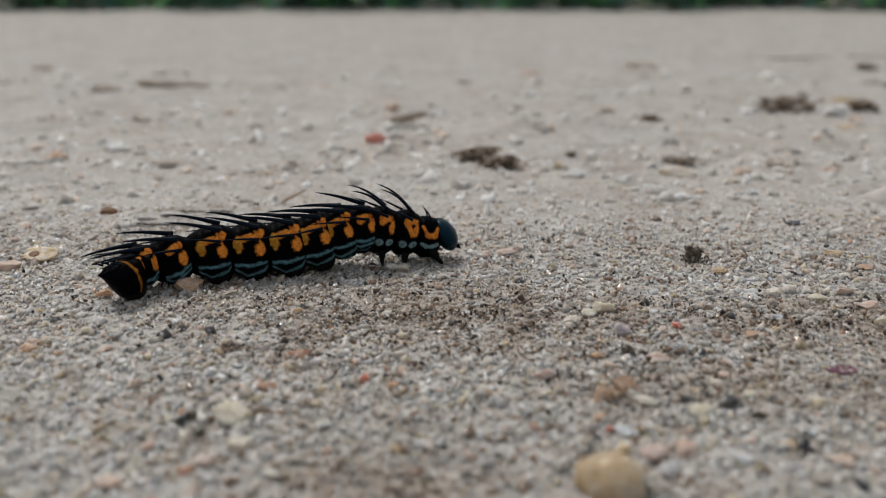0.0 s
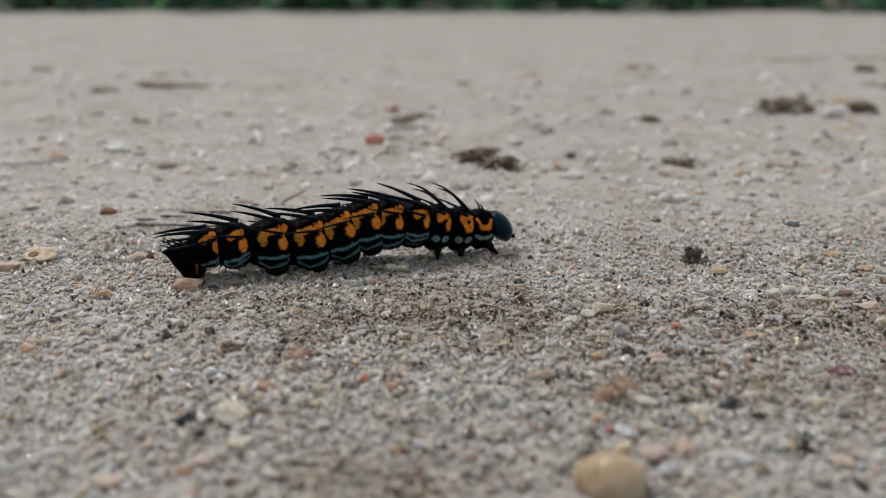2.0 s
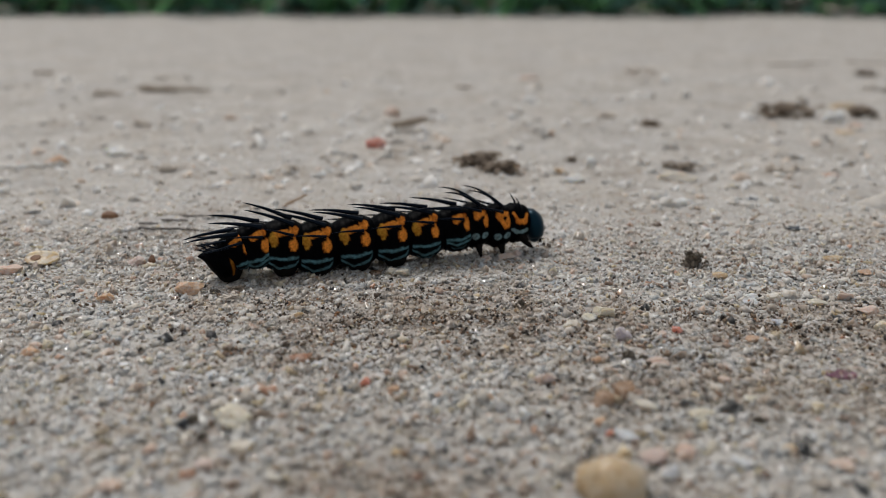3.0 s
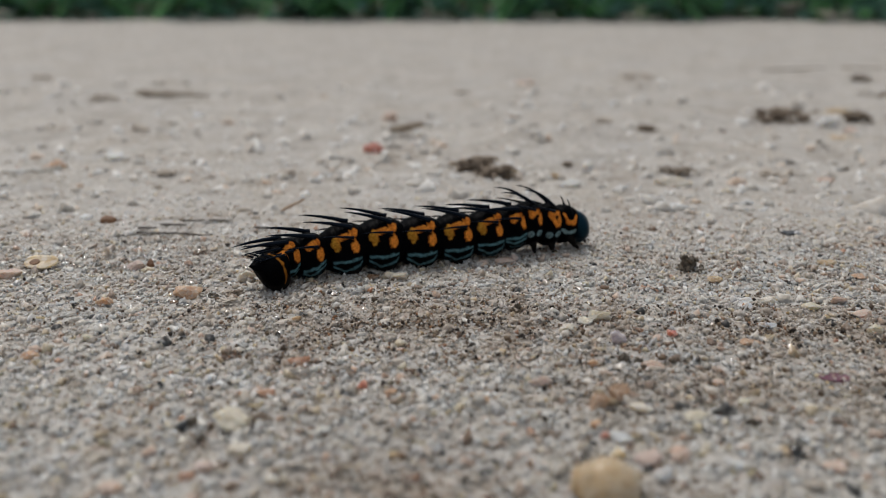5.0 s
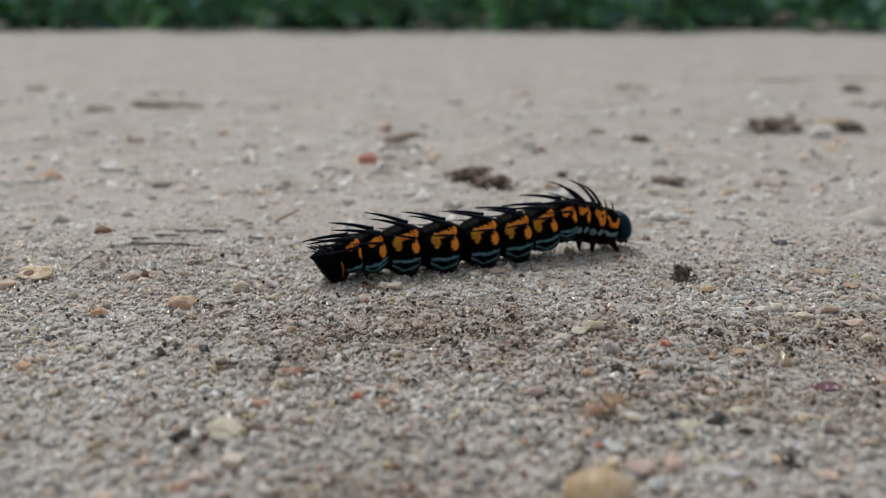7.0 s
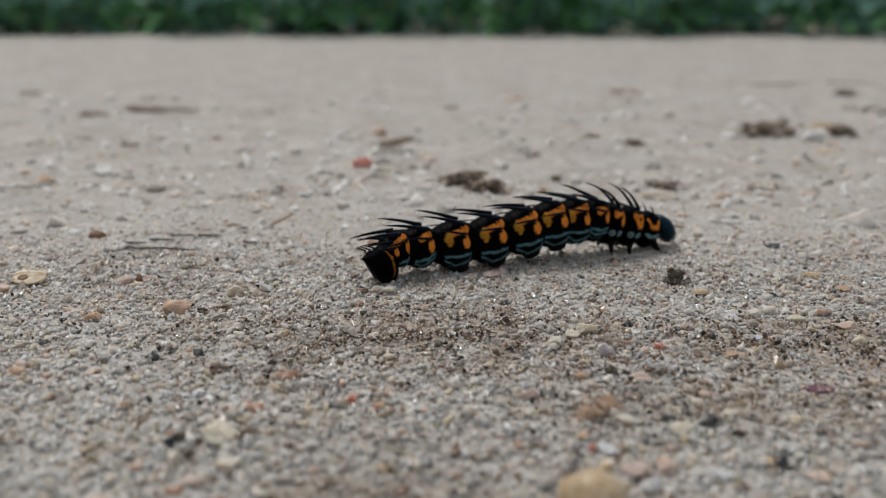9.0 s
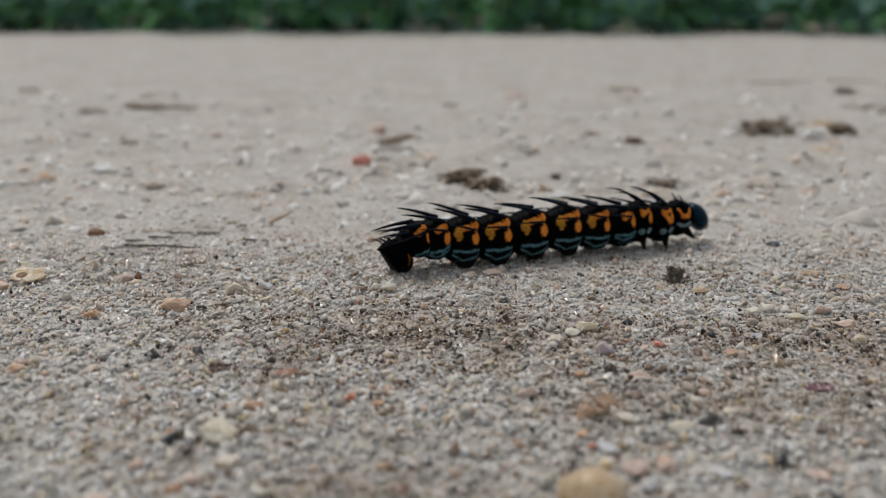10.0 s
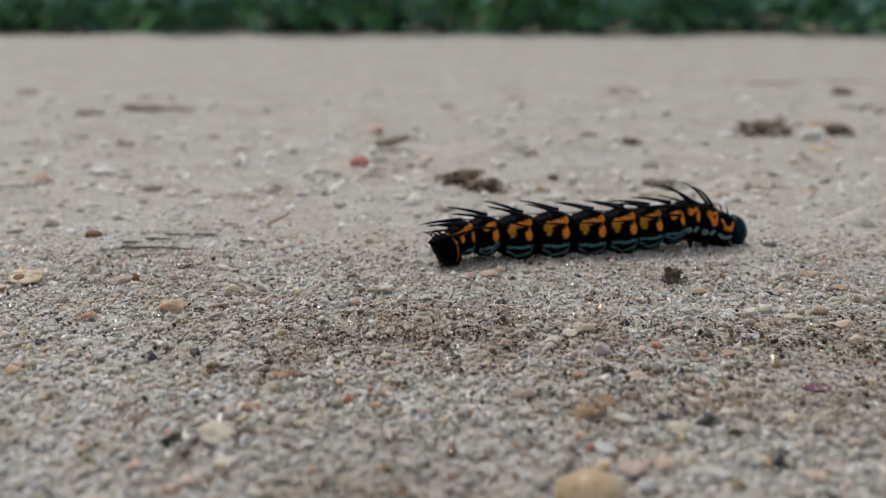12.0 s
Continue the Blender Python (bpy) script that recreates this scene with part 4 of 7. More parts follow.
twig(125.7, 294.0, 25.90, 1.79, 1.69, "earth", "weathered brown twig lying flat")
clod(80.2, 192.0, 15.0, 9.0, 4.4, "litter", "dark flat soil clod")
clod(97.4, 189.9, 7.30, 5.47, 3.98, "litter", "dark flat soil clod")
pebble(101.0, 206.2, 6.2, 4.6, 2.6, "amber", "yellow leaf coloured stone chip")
pebble(88.4, 184.0, 5.0, 3.6, 3.4, "white", "whitish quartz chip on sand")
pebble(85.1, 171.7, 4.52, 3.39, 1.10, "tan", "tan stone chip on sand")
clod(45.3, 178.5, 5.17, 3.88, 1.84, "litter", "dark soil crumb on sand")
clod(37.6, 187.2, 5.67, 4.25, 1.66, "earth", "low brown crumb of earth")
clod(67.4, 280.7, 9.84, 7.38, 2.93, "earth", "low brown crumb of earth")
pebble(-26.8, 79.5, 3.1, 2.4, 1.6, "orange", "amber brown sandstone pebble")
pebble(-35.2, 88.5, 2.7, 1.9, 1.3, "pink", "dusty pink stone chip on the sand")
twig(-35.2, 100.0, 11.69, 0.37, 0.32, "bark", "thin grey brown twig on the sand")
twig(-38.9, 102.4, 2.98, 0.37, 0.32, "bark", "short dark twig on the sand")
twig(-35.9, 104.2, 3.79, 0.30, 0.26, "bark", "thin grey brown twig on the sand")
twig(-33.8, 106.3, 3.40, 0.39, 0.34, "bark", "short weathered twig on the sand")
twig(-30.3, 106.6, 3.10, 0.39, 0.34, "bark", "short weathered twig on the sand")
twig(-24.0, 104.0, 2.42, 0.61, 0.52, "bark", "short dark twig on the sand")
pebble(-33.8, 88.9, 1.0, 0.79, 1.5, "spot", "dark brown scrap beside a dusty pink stone")
clod(-27.5, 80.6, 2.40, 1.80, 0.23, "earth", "low brown crumb of earth beside a tan pebble")
clod(-24.1, 79.3, 1.78, 1.33, 0.58, "soil", "small dark crumb of soil on sand")
clod(-21.7, 79.8, 1.43, 1.07, 0.90, "litter", "brown crumb of litter on sand")
clod(128.7, 233.6, 7.12, 5.34, 2.22, "litter", "dark flat soil clod")
twig(152.5, 296.7, 17.20, 1.43, 1.36, "earth", "weathered brown twig lying flat")
pebble(89.5, 176.3, 3.73, 2.80, 1.49, "salmon", "pale salmon stone on sand")
pebble(34.2, 78.4, 1.54, 1.16, 1.01, "cream", "whitish quartz chip on sand")
pebble(31.7, 78.0, 1.77, 1.33, 0.83, "white", "whitish quartz chip on sand")
pebble(38.1, 77.0, 1.99, 1.49, 0.66, "straw", "pale yellow quartz chip on sand")
pebble(41.4, 70.6, 1.84, 1.38, 1.19, "straw", "pale yellow quartz chip on sand")
twig(-21.1, 111.7, 3.72, 0.40, 0.35, "straw2", "dry straw stalk leaning on the sand")
# added brown lump in place of the soft shadow below the stalk
clod(-20.1, 106.5, 3.84, 2.88, 0.45, "earth", "low earth-coloured lump standing in for a straw stalk's shadow")
pebble(-34.4, 76.8, 1.73, 1.30, 1.5, "orange", "pale orange crumbly stone")
pebble(-21.6, 84.2, 1.7, 1.3, 1.5, "cream", "small cream quartz chip")
pebble(-18.6, 85.7, 1.7, 1.3, 1.6, "white", "small whitish square quartz chip")
pebble(5.0, 90.0, 1.3, 1.0, 0.9, "pink", "small dusty pink stone on sand")
pebble(-5.7, 85.2, 2.40, 1.80, 1.21, "cream", "cream quartz pebble on sand")
clod(-21.9, 77.4, 2.09, 1.57, 1.00, "earth", "curled brown crumb of litter")
pebble(-7.8, 104.5, 1.52, 1.14, 1.38, "salmon", "small salmon stone chip on the sand")
pebble(8.7, 91.2, 1.35, 1.01, 1.08, "pink", "small pink stone chip on the sand")
pebble(-4.6, 84.9, 1.90, 1.42, 1.30, "cream", "cream quartz chip with an amber base")
pebble(7.3, 90.6, 2.25, 1.69, 0.62, "salmon", "small salmon stone chip on the sand")
pebble(-18.7, 72.5, 1.42, 1.06, 0.67, "cream", "small cream quartz chip")
pebble(-10.7, 62.3, 1.05, 0.79, 0.62, "white", "small white quartz chip on the sand")
pebble(-27.3, 62.1, 1.05, 0.79, 0.62, "white", "small white quartz chip on the sand")
clod(-18.7, 53.5, 1.7, 1.3, 0.9, "soil", "dark brown crumb of soil beside a quartz chip")
clod(-17.3, 50.9, 1.6, 1.2, 0.8, "soil", "dark brown crumb of soil on sand")
clod(-13.8, 54.3, 1.5, 1.1, 0.7, "litter", "brown crumb of litter beside a quartz chip")

# ---- weeds at the edge of the sand ----
def leaf_mesh(name, length, width, material, fold):
    nu, nv = 11, 6
    verts = []
    for i in range(nu):
        u = i / (nu - 1)
        half = width * 0.5 * math.sin(math.pi * min(1.0, u * 0.94 + 0.04)) ** 0.8 * (1.15 - 0.35 * u)
        for j in range(nv):
            v = j / (nv - 1) * 2 - 1
            verts.append((u * length * MM, v * half * MM, (fold * abs(v) * half - 0.35 * u * u * length * 0.6 + 0.05 * length * math.sin(u * 9 + v)) * MM))
    faces = [(i * nv + j, (i + 1) * nv + j, (i + 1) * nv + j + 1, i * nv + j + 1) for i in range(nu - 1) for j in range(nv - 1)]
    me = mesh_of(name, verts, faces, material)
    return me


LEAVES = [leaf_mesh("leaf", 30, 17, LEAF, 0.35), leaf_mesh("leaf", 22, 13, LEAF, 0.3), leaf_mesh("leaf", 26, 15, BLUELEAF, 0.4)]


def weed(seed, tall, blue):
    rng = random.Random(seed)
    root = tagged(new("weed"), "low leafy green weed at the edge of the sand", "weed", "weeds along the sand")
    for s in range(3):
        a = rng.uniform(0, 6.28)
        reach = rng.uniform(10, 28)
        pts = [Vector((math.cos(a) * reach * u, math.sin(a) * reach * u, tall * u * (1.25 - 0.25 * u))) * MM for u in (0, 0.25, 0.5, 0.75, 1)]
        verts, faces = tube(pts, [1.3 * MM, 1.1 * MM, 0.9 * MM, 0.7 * MM, 0.4 * MM], 7)
        part("stem", mesh_of("stem", verts, faces, STALK), root)
        for i in range(9):
            u = 0.04 + i / 9
            k = min(3, int(u * 4))
            p = pts[k].lerp(pts[k + 1], u * 4 - k)
            me = LEAVES[2] if rng.random() < blue else LEAVES[rng.randrange(2)]
            part("leaf", me, root, Matrix.Translation(p) @ pose(0, 0, 0, rng.uniform(-25, 25), rng.uniform(-35, 25), math.degrees(a) + i * 137 + rng.uniform(-20, 20)))
    return root


def build_weeds():
    rng = random.Random(23)
    kinds = [weed(1, 62, 0.3), weed(2, 90, 0.5), weed(3, 48, 0.75), weed(4, 75, 0.2)]
    spots = []
    for i in range(30):
        x = -560 + i * 39 + rng.uniform(-14, 14)
        spots.append((x, 735 + rng.uniform(-25, 45) + (25 if x > 230 else 0)))
        if i % 2 == 0:
            spots.append((x + rng.uniform(-10, 30), 850 + rng.uniform(-40, 60)))
    for i in range(26):
        spots.append((-440 + i * 34 + rng.uniform(-15, 15), 672 + rng.uniform(-32, 26) + (12 if i > 17 else 0)))
    for i, (x, y) in enumerate(spots):
        m = pose(x * MM, y * MM, ground_height(x, y) * MM - 0.001, 0, 0, rng.uniform(0, 360))
        if i < 4:
            kinds[i].matrix_world = m
        else:
            copy_thing(kinds[2 if y < 722 else rng.randrange(4)], m)


build_weeds()


def build_undergrowth():
    """Dense blades and dead leaves behind the weeds."""
    rng = np.random.default_rng(9)
    verts, faces = [], []
    for _ in range(7000):
        x, y = rng.normal(0, 620), 775 + abs(rng.normal(0, 200))
        g = ground_height(x, y)
        hgt, a, w = rng.uniform(25, 120), rng.uniform(0, 6.28), rng.uniform(1.2, 4.0)
        lean = rng.uniform(0.1, 0.7) * hgt
        k = len(verts)
        for u in (0.0, 0.5, 1.0):
            cx, cy, cz = x + math.cos(a) * lean * u * u, y + math.sin(a) * lean * u * u, g - 1 + hgt * u
            ww = w * (1 - u * 0.85)
            verts += [((cx - math.sin(a) * ww) * MM, (cy + math.cos(a) * ww) * MM, cz * MM), ((cx + math.sin(a) * ww) * MM, (cy - math.cos(a) * ww) * MM, cz * MM)]
        faces += [(k, k + 1, k + 3, k + 2), (k + 2, k + 3, k + 5, k + 4)]
    ob = new("grass", mesh_of("grass", verts, faces, LEAF))
    tagged(ob, "dense dark green grass behind the sand", "grass", kind="stuff")
    verts, faces = [], []
    for _ in range(850):
        x, y = rng.uniform(-700, 800), rng.normal(735, 28)
        if x < 250 and rng.random() < 0.5:
            continue
        g = ground_height(x, y)
        a, s, t = rng.uniform(0, 6.28), rng.uniform(6, 20), rng.uniform(-0.4, 0.6)
        k = len(verts)
        for du, dv in ((-1, 0), (-0.3, -0.45), (0.6, -0.35), (1, 0), (0.6, 0.35), (-0.3, 0.45)):
            verts.append(((x + s * (du * math.cos(a) - dv * math.sin(a))) * MM, (y + s * (du * math.sin(a) + dv * math.cos(a))) * MM, (g + 1.5 + s * (0.3 + t * du * 0.5 + 0.5 * dv * dv)) * MM))
        faces.append(tuple(range(k, k + 6)))
    ob = new("leaf_litter", mesh_of("leaf_litter", verts, faces, DRYLEAF))
    tagged(ob, "dry grey brown fallen leaves under weeds", "leaf litter", kind="stuff")


build_undergrowth()
clod(-24, 770, 34, 26, 26, "earth", "brown lump of earth among the weeds")


# ---- crawling ----
def row(t, x, y, z, pitch, yaw):
    return t, pose(x * MM, y * MM, z * MM, 0, -pitch, yaw)


def motions():
    walk(creature, [
        row(0, -17.32, 84.35, 0, 0, 14.4), row(0.2, -17.18, 84.50, 0, 0, 14.4), row(0.4, -16.91, 84.68, 0, 0, 14.4),
        row(0.6, -16.57, 84.89, 0, 0, 14.5), row(0.8, -16.18, 85.10, 0, 0, 14.5), row(1, -15.73, 85.33, 0, 0, 14.6),
        row(1.2, -15.20, 85.57, 0, 0, 14.7), row(1.4, -14.59, 85.84, 0, 0, 14.8), row(1.6, -13.90, 86.12, 0, 0, 15.0),
        row(1.8, -13.18, 86.41, 0, 0, 15.1), row(2, -12.48, 86.70, 0, 0, 15.2), row(2.2, -11.85, 86.96, 0, 0, 15.4),
        row(2.4, -11.29, 87.21, 0, 0, 15.6), row(2.6, -10.79, 87.44, 0, 0, 15.8), row(2.8, -10.31, 87.66, 0, 0, 15.9),
        row(3, -9.80, 87.88, 0, 0, 16.1), row(3.2, -9.20, 88.13, 0, 0, 16.3), row(3.4, -8.50, 88.41, 0, 0, 16.5),
        row(3.6, -7.70, 88.72, 0, 0, 16.7), row(3.8, -6.83, 89.05, 0, 0, 16.9), row(4, -5.96, 89.38, 0, 0, 17.1),
        row(4.2, -5.13, 89.70, 0, 0, 17.3), row(4.4, -4.41, 89.99, 0, 0, 17.5), row(4.6, -3.81, 90.24, 0, 0, 17.7),
        row(4.8, -3.30, 90.45, 0, 0, 17.9), row(5, -2.84, 90.65, 0, 0, 18.0), row(5.2, -2.36, 90.86, 0, 0, 18.2),
        row(5.4, -1.79, 91.09, 0, 0, 18.4), row(5.6, -1.10, 91.36, 0, 0, 18.5), row(5.8, -0.26, 91.68, 0, 0, 18.6),
        row(6, 0.68, 92.04, 0, 0, 18.8), row(6.2, 1.64, 92.40, 0, 0, 18.9), row(6.4, 2.54, 92.75, 0, 0, 18.9),
        row(6.6, 3.34, 93.05, 0, 0, 19.0), row(6.8, 4.00, 93.31, 0, 0, 19.1), row(7, 4.52, 93.52, 0, 0, 19.1),
        row(7.2, 4.94, 93.70, 0, 0, 19.1), row(7.4, 5.32, 93.86, 0, 0, 19.1), row(7.6, 5.72, 94.03, 0, 0, 19.1),
        row(7.8, 6.20, 94.23, 0, 0, 19.0), row(8, 6.80, 94.46, 0, 0, 18.9), row(8.2, 7.50, 94.74, 0, 0, 18.8),
        row(8.4, 8.28, 95.03, 0, 0, 18.7), row(8.6, 9.08, 95.34, 0, 0, 18.5), row(8.8, 9.84, 95.63, 0, 0, 18.3),
        row(9, 10.52, 95.89, 0, 0, 18.1), row(9.2, 11.11, 96.13, 0, 0, 17.8), row(9.4, 11.61, 96.33, 0, 0, 17.5),
        row(9.6, 12.06, 96.53, 0, 0, 17.2), row(9.8, 12.50, 96.72, 0, 0, 16.8), row(10, 13.00, 96.94, 0, 0, 16.4),
        row(10.2, 13.59, 97.18, 0, 0, 15.9), row(10.4, 14.28, 97.46, 0, 0, 15.4), row(10.6, 15.07, 97.76, 0, 0, 14.9),
        row(10.8, 15.91, 98.08, 0, 0, 14.3), row(11, 16.77, 98.40, 0, 0, 13.7), row(11.2, 17.61, 98.71, 0, 0, 13.0),
        row(11.4, 18.38, 99.00, 0, 0, 12.2), row(11.6, 19.02, 99.27, 0, 0, 11.4), row(11.8, 19.48, 99.50, 0, 0, 10.5),
        row(12, 19.73, 99.71, 0, 0, 9.6),
    ])
    walk(pieces["tail"], [
        row(0, -15.87, -4.70, 2.64, 1.8, 32.6), row(0.2, -15.84, -4.48, 2.60, 1.1, 31.0), row(0.4, -15.55, -4.11, 2.50, 1.1, 27.9),
        row(0.6, -14.93, -3.65, 2.50, 1.9, 24.0), row(0.8, -14.06, -2.80, 2.49, 3.6, 19.1), row(1, -13.19, -1.54, 2.31, 5.8, 13.2),
        row(1.2, -13.22, -0.67, 2.21, 6.0, 9.2), row(1.4, -13.66, 0.04, 2.18, 5.0, 7.0), row(1.6, -14.20, 0.36, 2.16, 3.5, 6.1),
        row(1.8, -14.72, 0.34, 2.16, 1.9, 5.9), row(2, -15.31, 0.32, 2.17, 0.5, 5.9), row(2.2, -15.98, 0.25, 2.16, -0.2, 5.9),
        row(2.4, -16.58, 0.18, 2.16, -0.3, 6.0), row(2.6, -16.49, 0.06, 2.17, 0.3, 6.2), row(2.8, -15.68, -0.15, 2.16, 1.8, 6.6),
        row(3, -14.67, -0.37, 2.15, 3.6, 7.0), row(3.2, -13.97, -0.71, 2.16, 4.8, 7.6), row(3.4, -13.59, -1.06, 2.16, 4.8, 8.1),
        row(3.6, -13.69, -1.41, 2.15, 3.6, 8.4), row(3.8, -14.31, -1.77, 2.17, 1.7, 9.1), row(4, -15.26, -2.18, 2.21, -0.0, 10.4),
        row(4.2, -16.17, -2.49, 2.21, -1.1, 12.1), row(4.4, -17.02, -2.69, 2.17, -1.4, 14.2), row(4.6, -17.69, -2.97, 2.15, -1.2, 16.9),
        row(4.8, -17.71, -3.24, 2.15, -0.4, 19.7), row(5, -17.18, -3.49, 2.13, 1.2, 21.9), row(5.2, -16.25, -3.66, 2.14, 3.5, 23.5),
        row(5.4, -15.27, -3.72, 2.10, 6.1, 24.0), row(5.6, -14.63, -3.66, 2.09, 7.1, 23.4), row(5.8, -14.57, -3.50, 2.14, 6.0, 22.1),
        row(6, -15.05, -3.23, 2.15, 4.2, 19.5), row(6.2, -15.55, -2.90, 2.15, 2.2, 16.3), row(6.4, -16.15, -2.63, 2.18, 0.5, 13.6),
        row(6.6, -16.72, -2.16, 2.24, -0.5, 11.2), row(6.8, -17.18, -1.13, 2.19, -0.2, 8.4), row(7, -17.19, -0.17, 2.17, 0.6, 6.4),
        row(7.2, -16.91, -0.24, 2.16, 1.7, 6.7), row(7.4, -16.20, -0.33, 2.16, 3.8, 7.1), row(7.6, -15.27, -0.44, 2.16, 6.2, 7.5),
        row(7.8, -14.44, -0.59, 2.16, 7.8, 8.0), row(8, -13.96, -0.76, 2.17, 7.9, 8.6), row(8.2, -14.08, -0.96, 2.17, 6.5, 9.4),
        row(8.4, -14.72, -1.15, 2.16, 4.5, 10.2), row(8.6, -15.64, -1.34, 2.16, 2.6, 11.2), row(8.8, -16.52, -1.52, 2.16, 1.3, 12.2),
        row(9, -17.31, -1.70, 2.16, 0.8, 13.3), row(9.2, -17.99, -1.73, 2.16, 0.4, 14.1), row(9.4, -18.57, -1.70, 2.15, 0.2, 14.7),
        row(9.6, -18.49, -1.40, 2.15, 0.4, 14.9), row(9.8, -18.09, -0.82, 2.16, 1.2, 14.5), row(10, -17.47, -0.25, 2.17, 2.1, 14.2),
        row(10.2, -16.02, -0.72, 2.15, 5.6, 15.0), row(10.4, -14.85, -1.18, 2.14, 8.2, 15.7), row(10.6, -14.59, -1.62, 2.15, 7.1, 16.3),
        row(10.8, -15.28, -2.01, 2.16, 3.2, 16.6), row(11, -16.09, -2.38, 2.16, -0.2, 16.9), row(11.2, -16.88, -2.43, 2.17, -1.2, 16.8),
        row(11.4, -17.43, -2.49, 2.16, -1.6, 16.9), row(11.6, -17.85, -2.49, 2.16, -1.6, 16.8), row(11.8, -18.06, -2.38, 2.16, -1.5, 16.8),
        row(12, -17.74, -2.26, 2.16, -1.3, 16.7),
    ])
    walk(pieces["a9"], [
        row(0, -15.26, -3.32, 3.13, 5.1, 27.6), row(0.2, -15.16, -3.13, 3.11, 4.6, 26.1), row(0.4, -14.86, -2.83, 3.05, 4.8, 23.3),
        row(0.6, -14.29, -2.37, 3.07, 5.6, 19.6), row(0.8, -13.53, -1.74, 3.14, 7.4, 15.5), row(1, -12.74, -1.03, 3.16, 9.7, 11.2),
        row(1.2, -12.68, -0.55, 3.18, 9.4, 8.4), row(1.4, -12.94, -0.20, 3.22, 8.1, 7.2), row(1.6, -13.29, -0.03, 3.24, 6.8, 6.7),
        row(1.8, -13.67, -0.04, 3.21, 5.6, 6.5), row(2, -14.22, -0.04, 3.18, 4.8, 6.4), row(2.2, -14.89, -0.08, 3.14, 4.2, 6.3),
        row(2.4, -15.48, -0.11, 3.13, 4.2, 6.3), row(2.6, -15.48, -0.16, 3.13, 5.0, 6.4), row(2.8, -14.78, -0.26, 3.12, 6.5, 6.5),
        row(3, -13.91, -0.36, 3.12, 8.2, 6.6), row(3.2, -13.36, -0.52, 3.06, 8.9, 6.7), row(3.4, -13.05, -0.67, 2.99, 8.4, 6.7),
        row(3.6, -13.10, -0.82, 2.91, 6.8, 6.5), row(3.8, -13.56, -1.00, 2.82, 4.7, 6.7), row(4, -14.34, -1.21, 2.77, 2.9, 7.5),
        row(4.2, -15.23, -1.43, 2.71, 1.9, 8.9), row(4.4, -16.06, -1.66, 2.70, 1.7, 10.9), row(4.6, -16.70, -1.93, 2.73, 2.0, 13.5),
        row(4.8, -16.78, -2.20, 2.77, 2.9, 16.1), row(5, -16.41, -2.45, 2.79, 4.4, 18.2), row(5.2, -15.68, -2.62, 2.89, 7.3, 19.7),
        row(5.4, -14.89, -2.70, 2.93, 10.3, 20.2), row(5.6, -14.25, -2.63, 2.95, 11.0, 19.7), row(5.8, -13.94, -2.45, 2.98, 9.2, 18.3),
        row(6, -14.04, -2.18, 2.96, 6.8, 16.0), row(6.2, -14.49, -1.87, 2.84, 5.0, 12.9), row(6.4, -15.14, -1.57, 2.73, 3.5, 10.3),
        row(6.6, -15.74, -1.22, 2.75, 2.8, 8.3), row(6.8, -16.13, -0.71, 2.85, 3.4, 6.9), row(7, -16.11, -0.26, 2.98, 4.6, 6.3),
        row(7.2, -15.93, -0.30, 3.05, 6.0, 6.5), row(7.4, -15.37, -0.35, 3.10, 8.0, 6.8), row(7.6, -14.62, -0.41, 3.15, 10.1, 7.0),
        row(7.8, -13.94, -0.48, 3.17, 11.4, 7.3), row(8, -13.52, -0.57, 3.18, 11.4, 7.7), row(8.2, -13.52, -0.68, 3.17, 10.0, 8.1),
        row(8.4, -13.95, -0.78, 3.15, 8.0, 8.7), row(8.6, -14.68, -0.89, 3.14, 6.3, 9.4), row(8.8, -15.52, -1.00, 3.15, 5.4, 10.2),
        row(9, -16.28, -1.10, 3.18, 5.2, 11.0), row(9.2, -16.93, -1.13, 3.15, 4.7, 11.8), row(9.4, -17.30, -1.15, 3.12, 4.3, 12.6),
        row(9.6, -17.21, -1.02, 3.19, 4.9, 13.1), row(9.8, -16.85, -0.79, 3.33, 6.1, 13.6), row(10, -16.32, -0.54, 3.44, 7.3, 14.0),
        row(10.2, -15.18, -0.75, 3.40, 10.3, 14.2), row(10.4, -14.23, -0.97, 3.33, 12.4, 14.3), row(10.6, -13.97, -1.16, 3.23, 11.2, 14.2),
        row(10.8, -14.44, -1.34, 3.08, 7.2, 14.0), row(11, -15.12, -1.49, 2.93, 3.8, 13.8), row(11.2, -15.72, -1.50, 2.88, 2.8, 13.6),
        row(11.4, -16.26, -1.54, 2.87, 2.7, 13.6), row(11.6, -16.70, -1.53, 2.86, 2.7, 13.6), row(11.8, -16.88, -1.49, 2.88, 2.7, 13.7),
        row(12, -16.55, -1.44, 2.91, 3.1, 13.8),
    ])
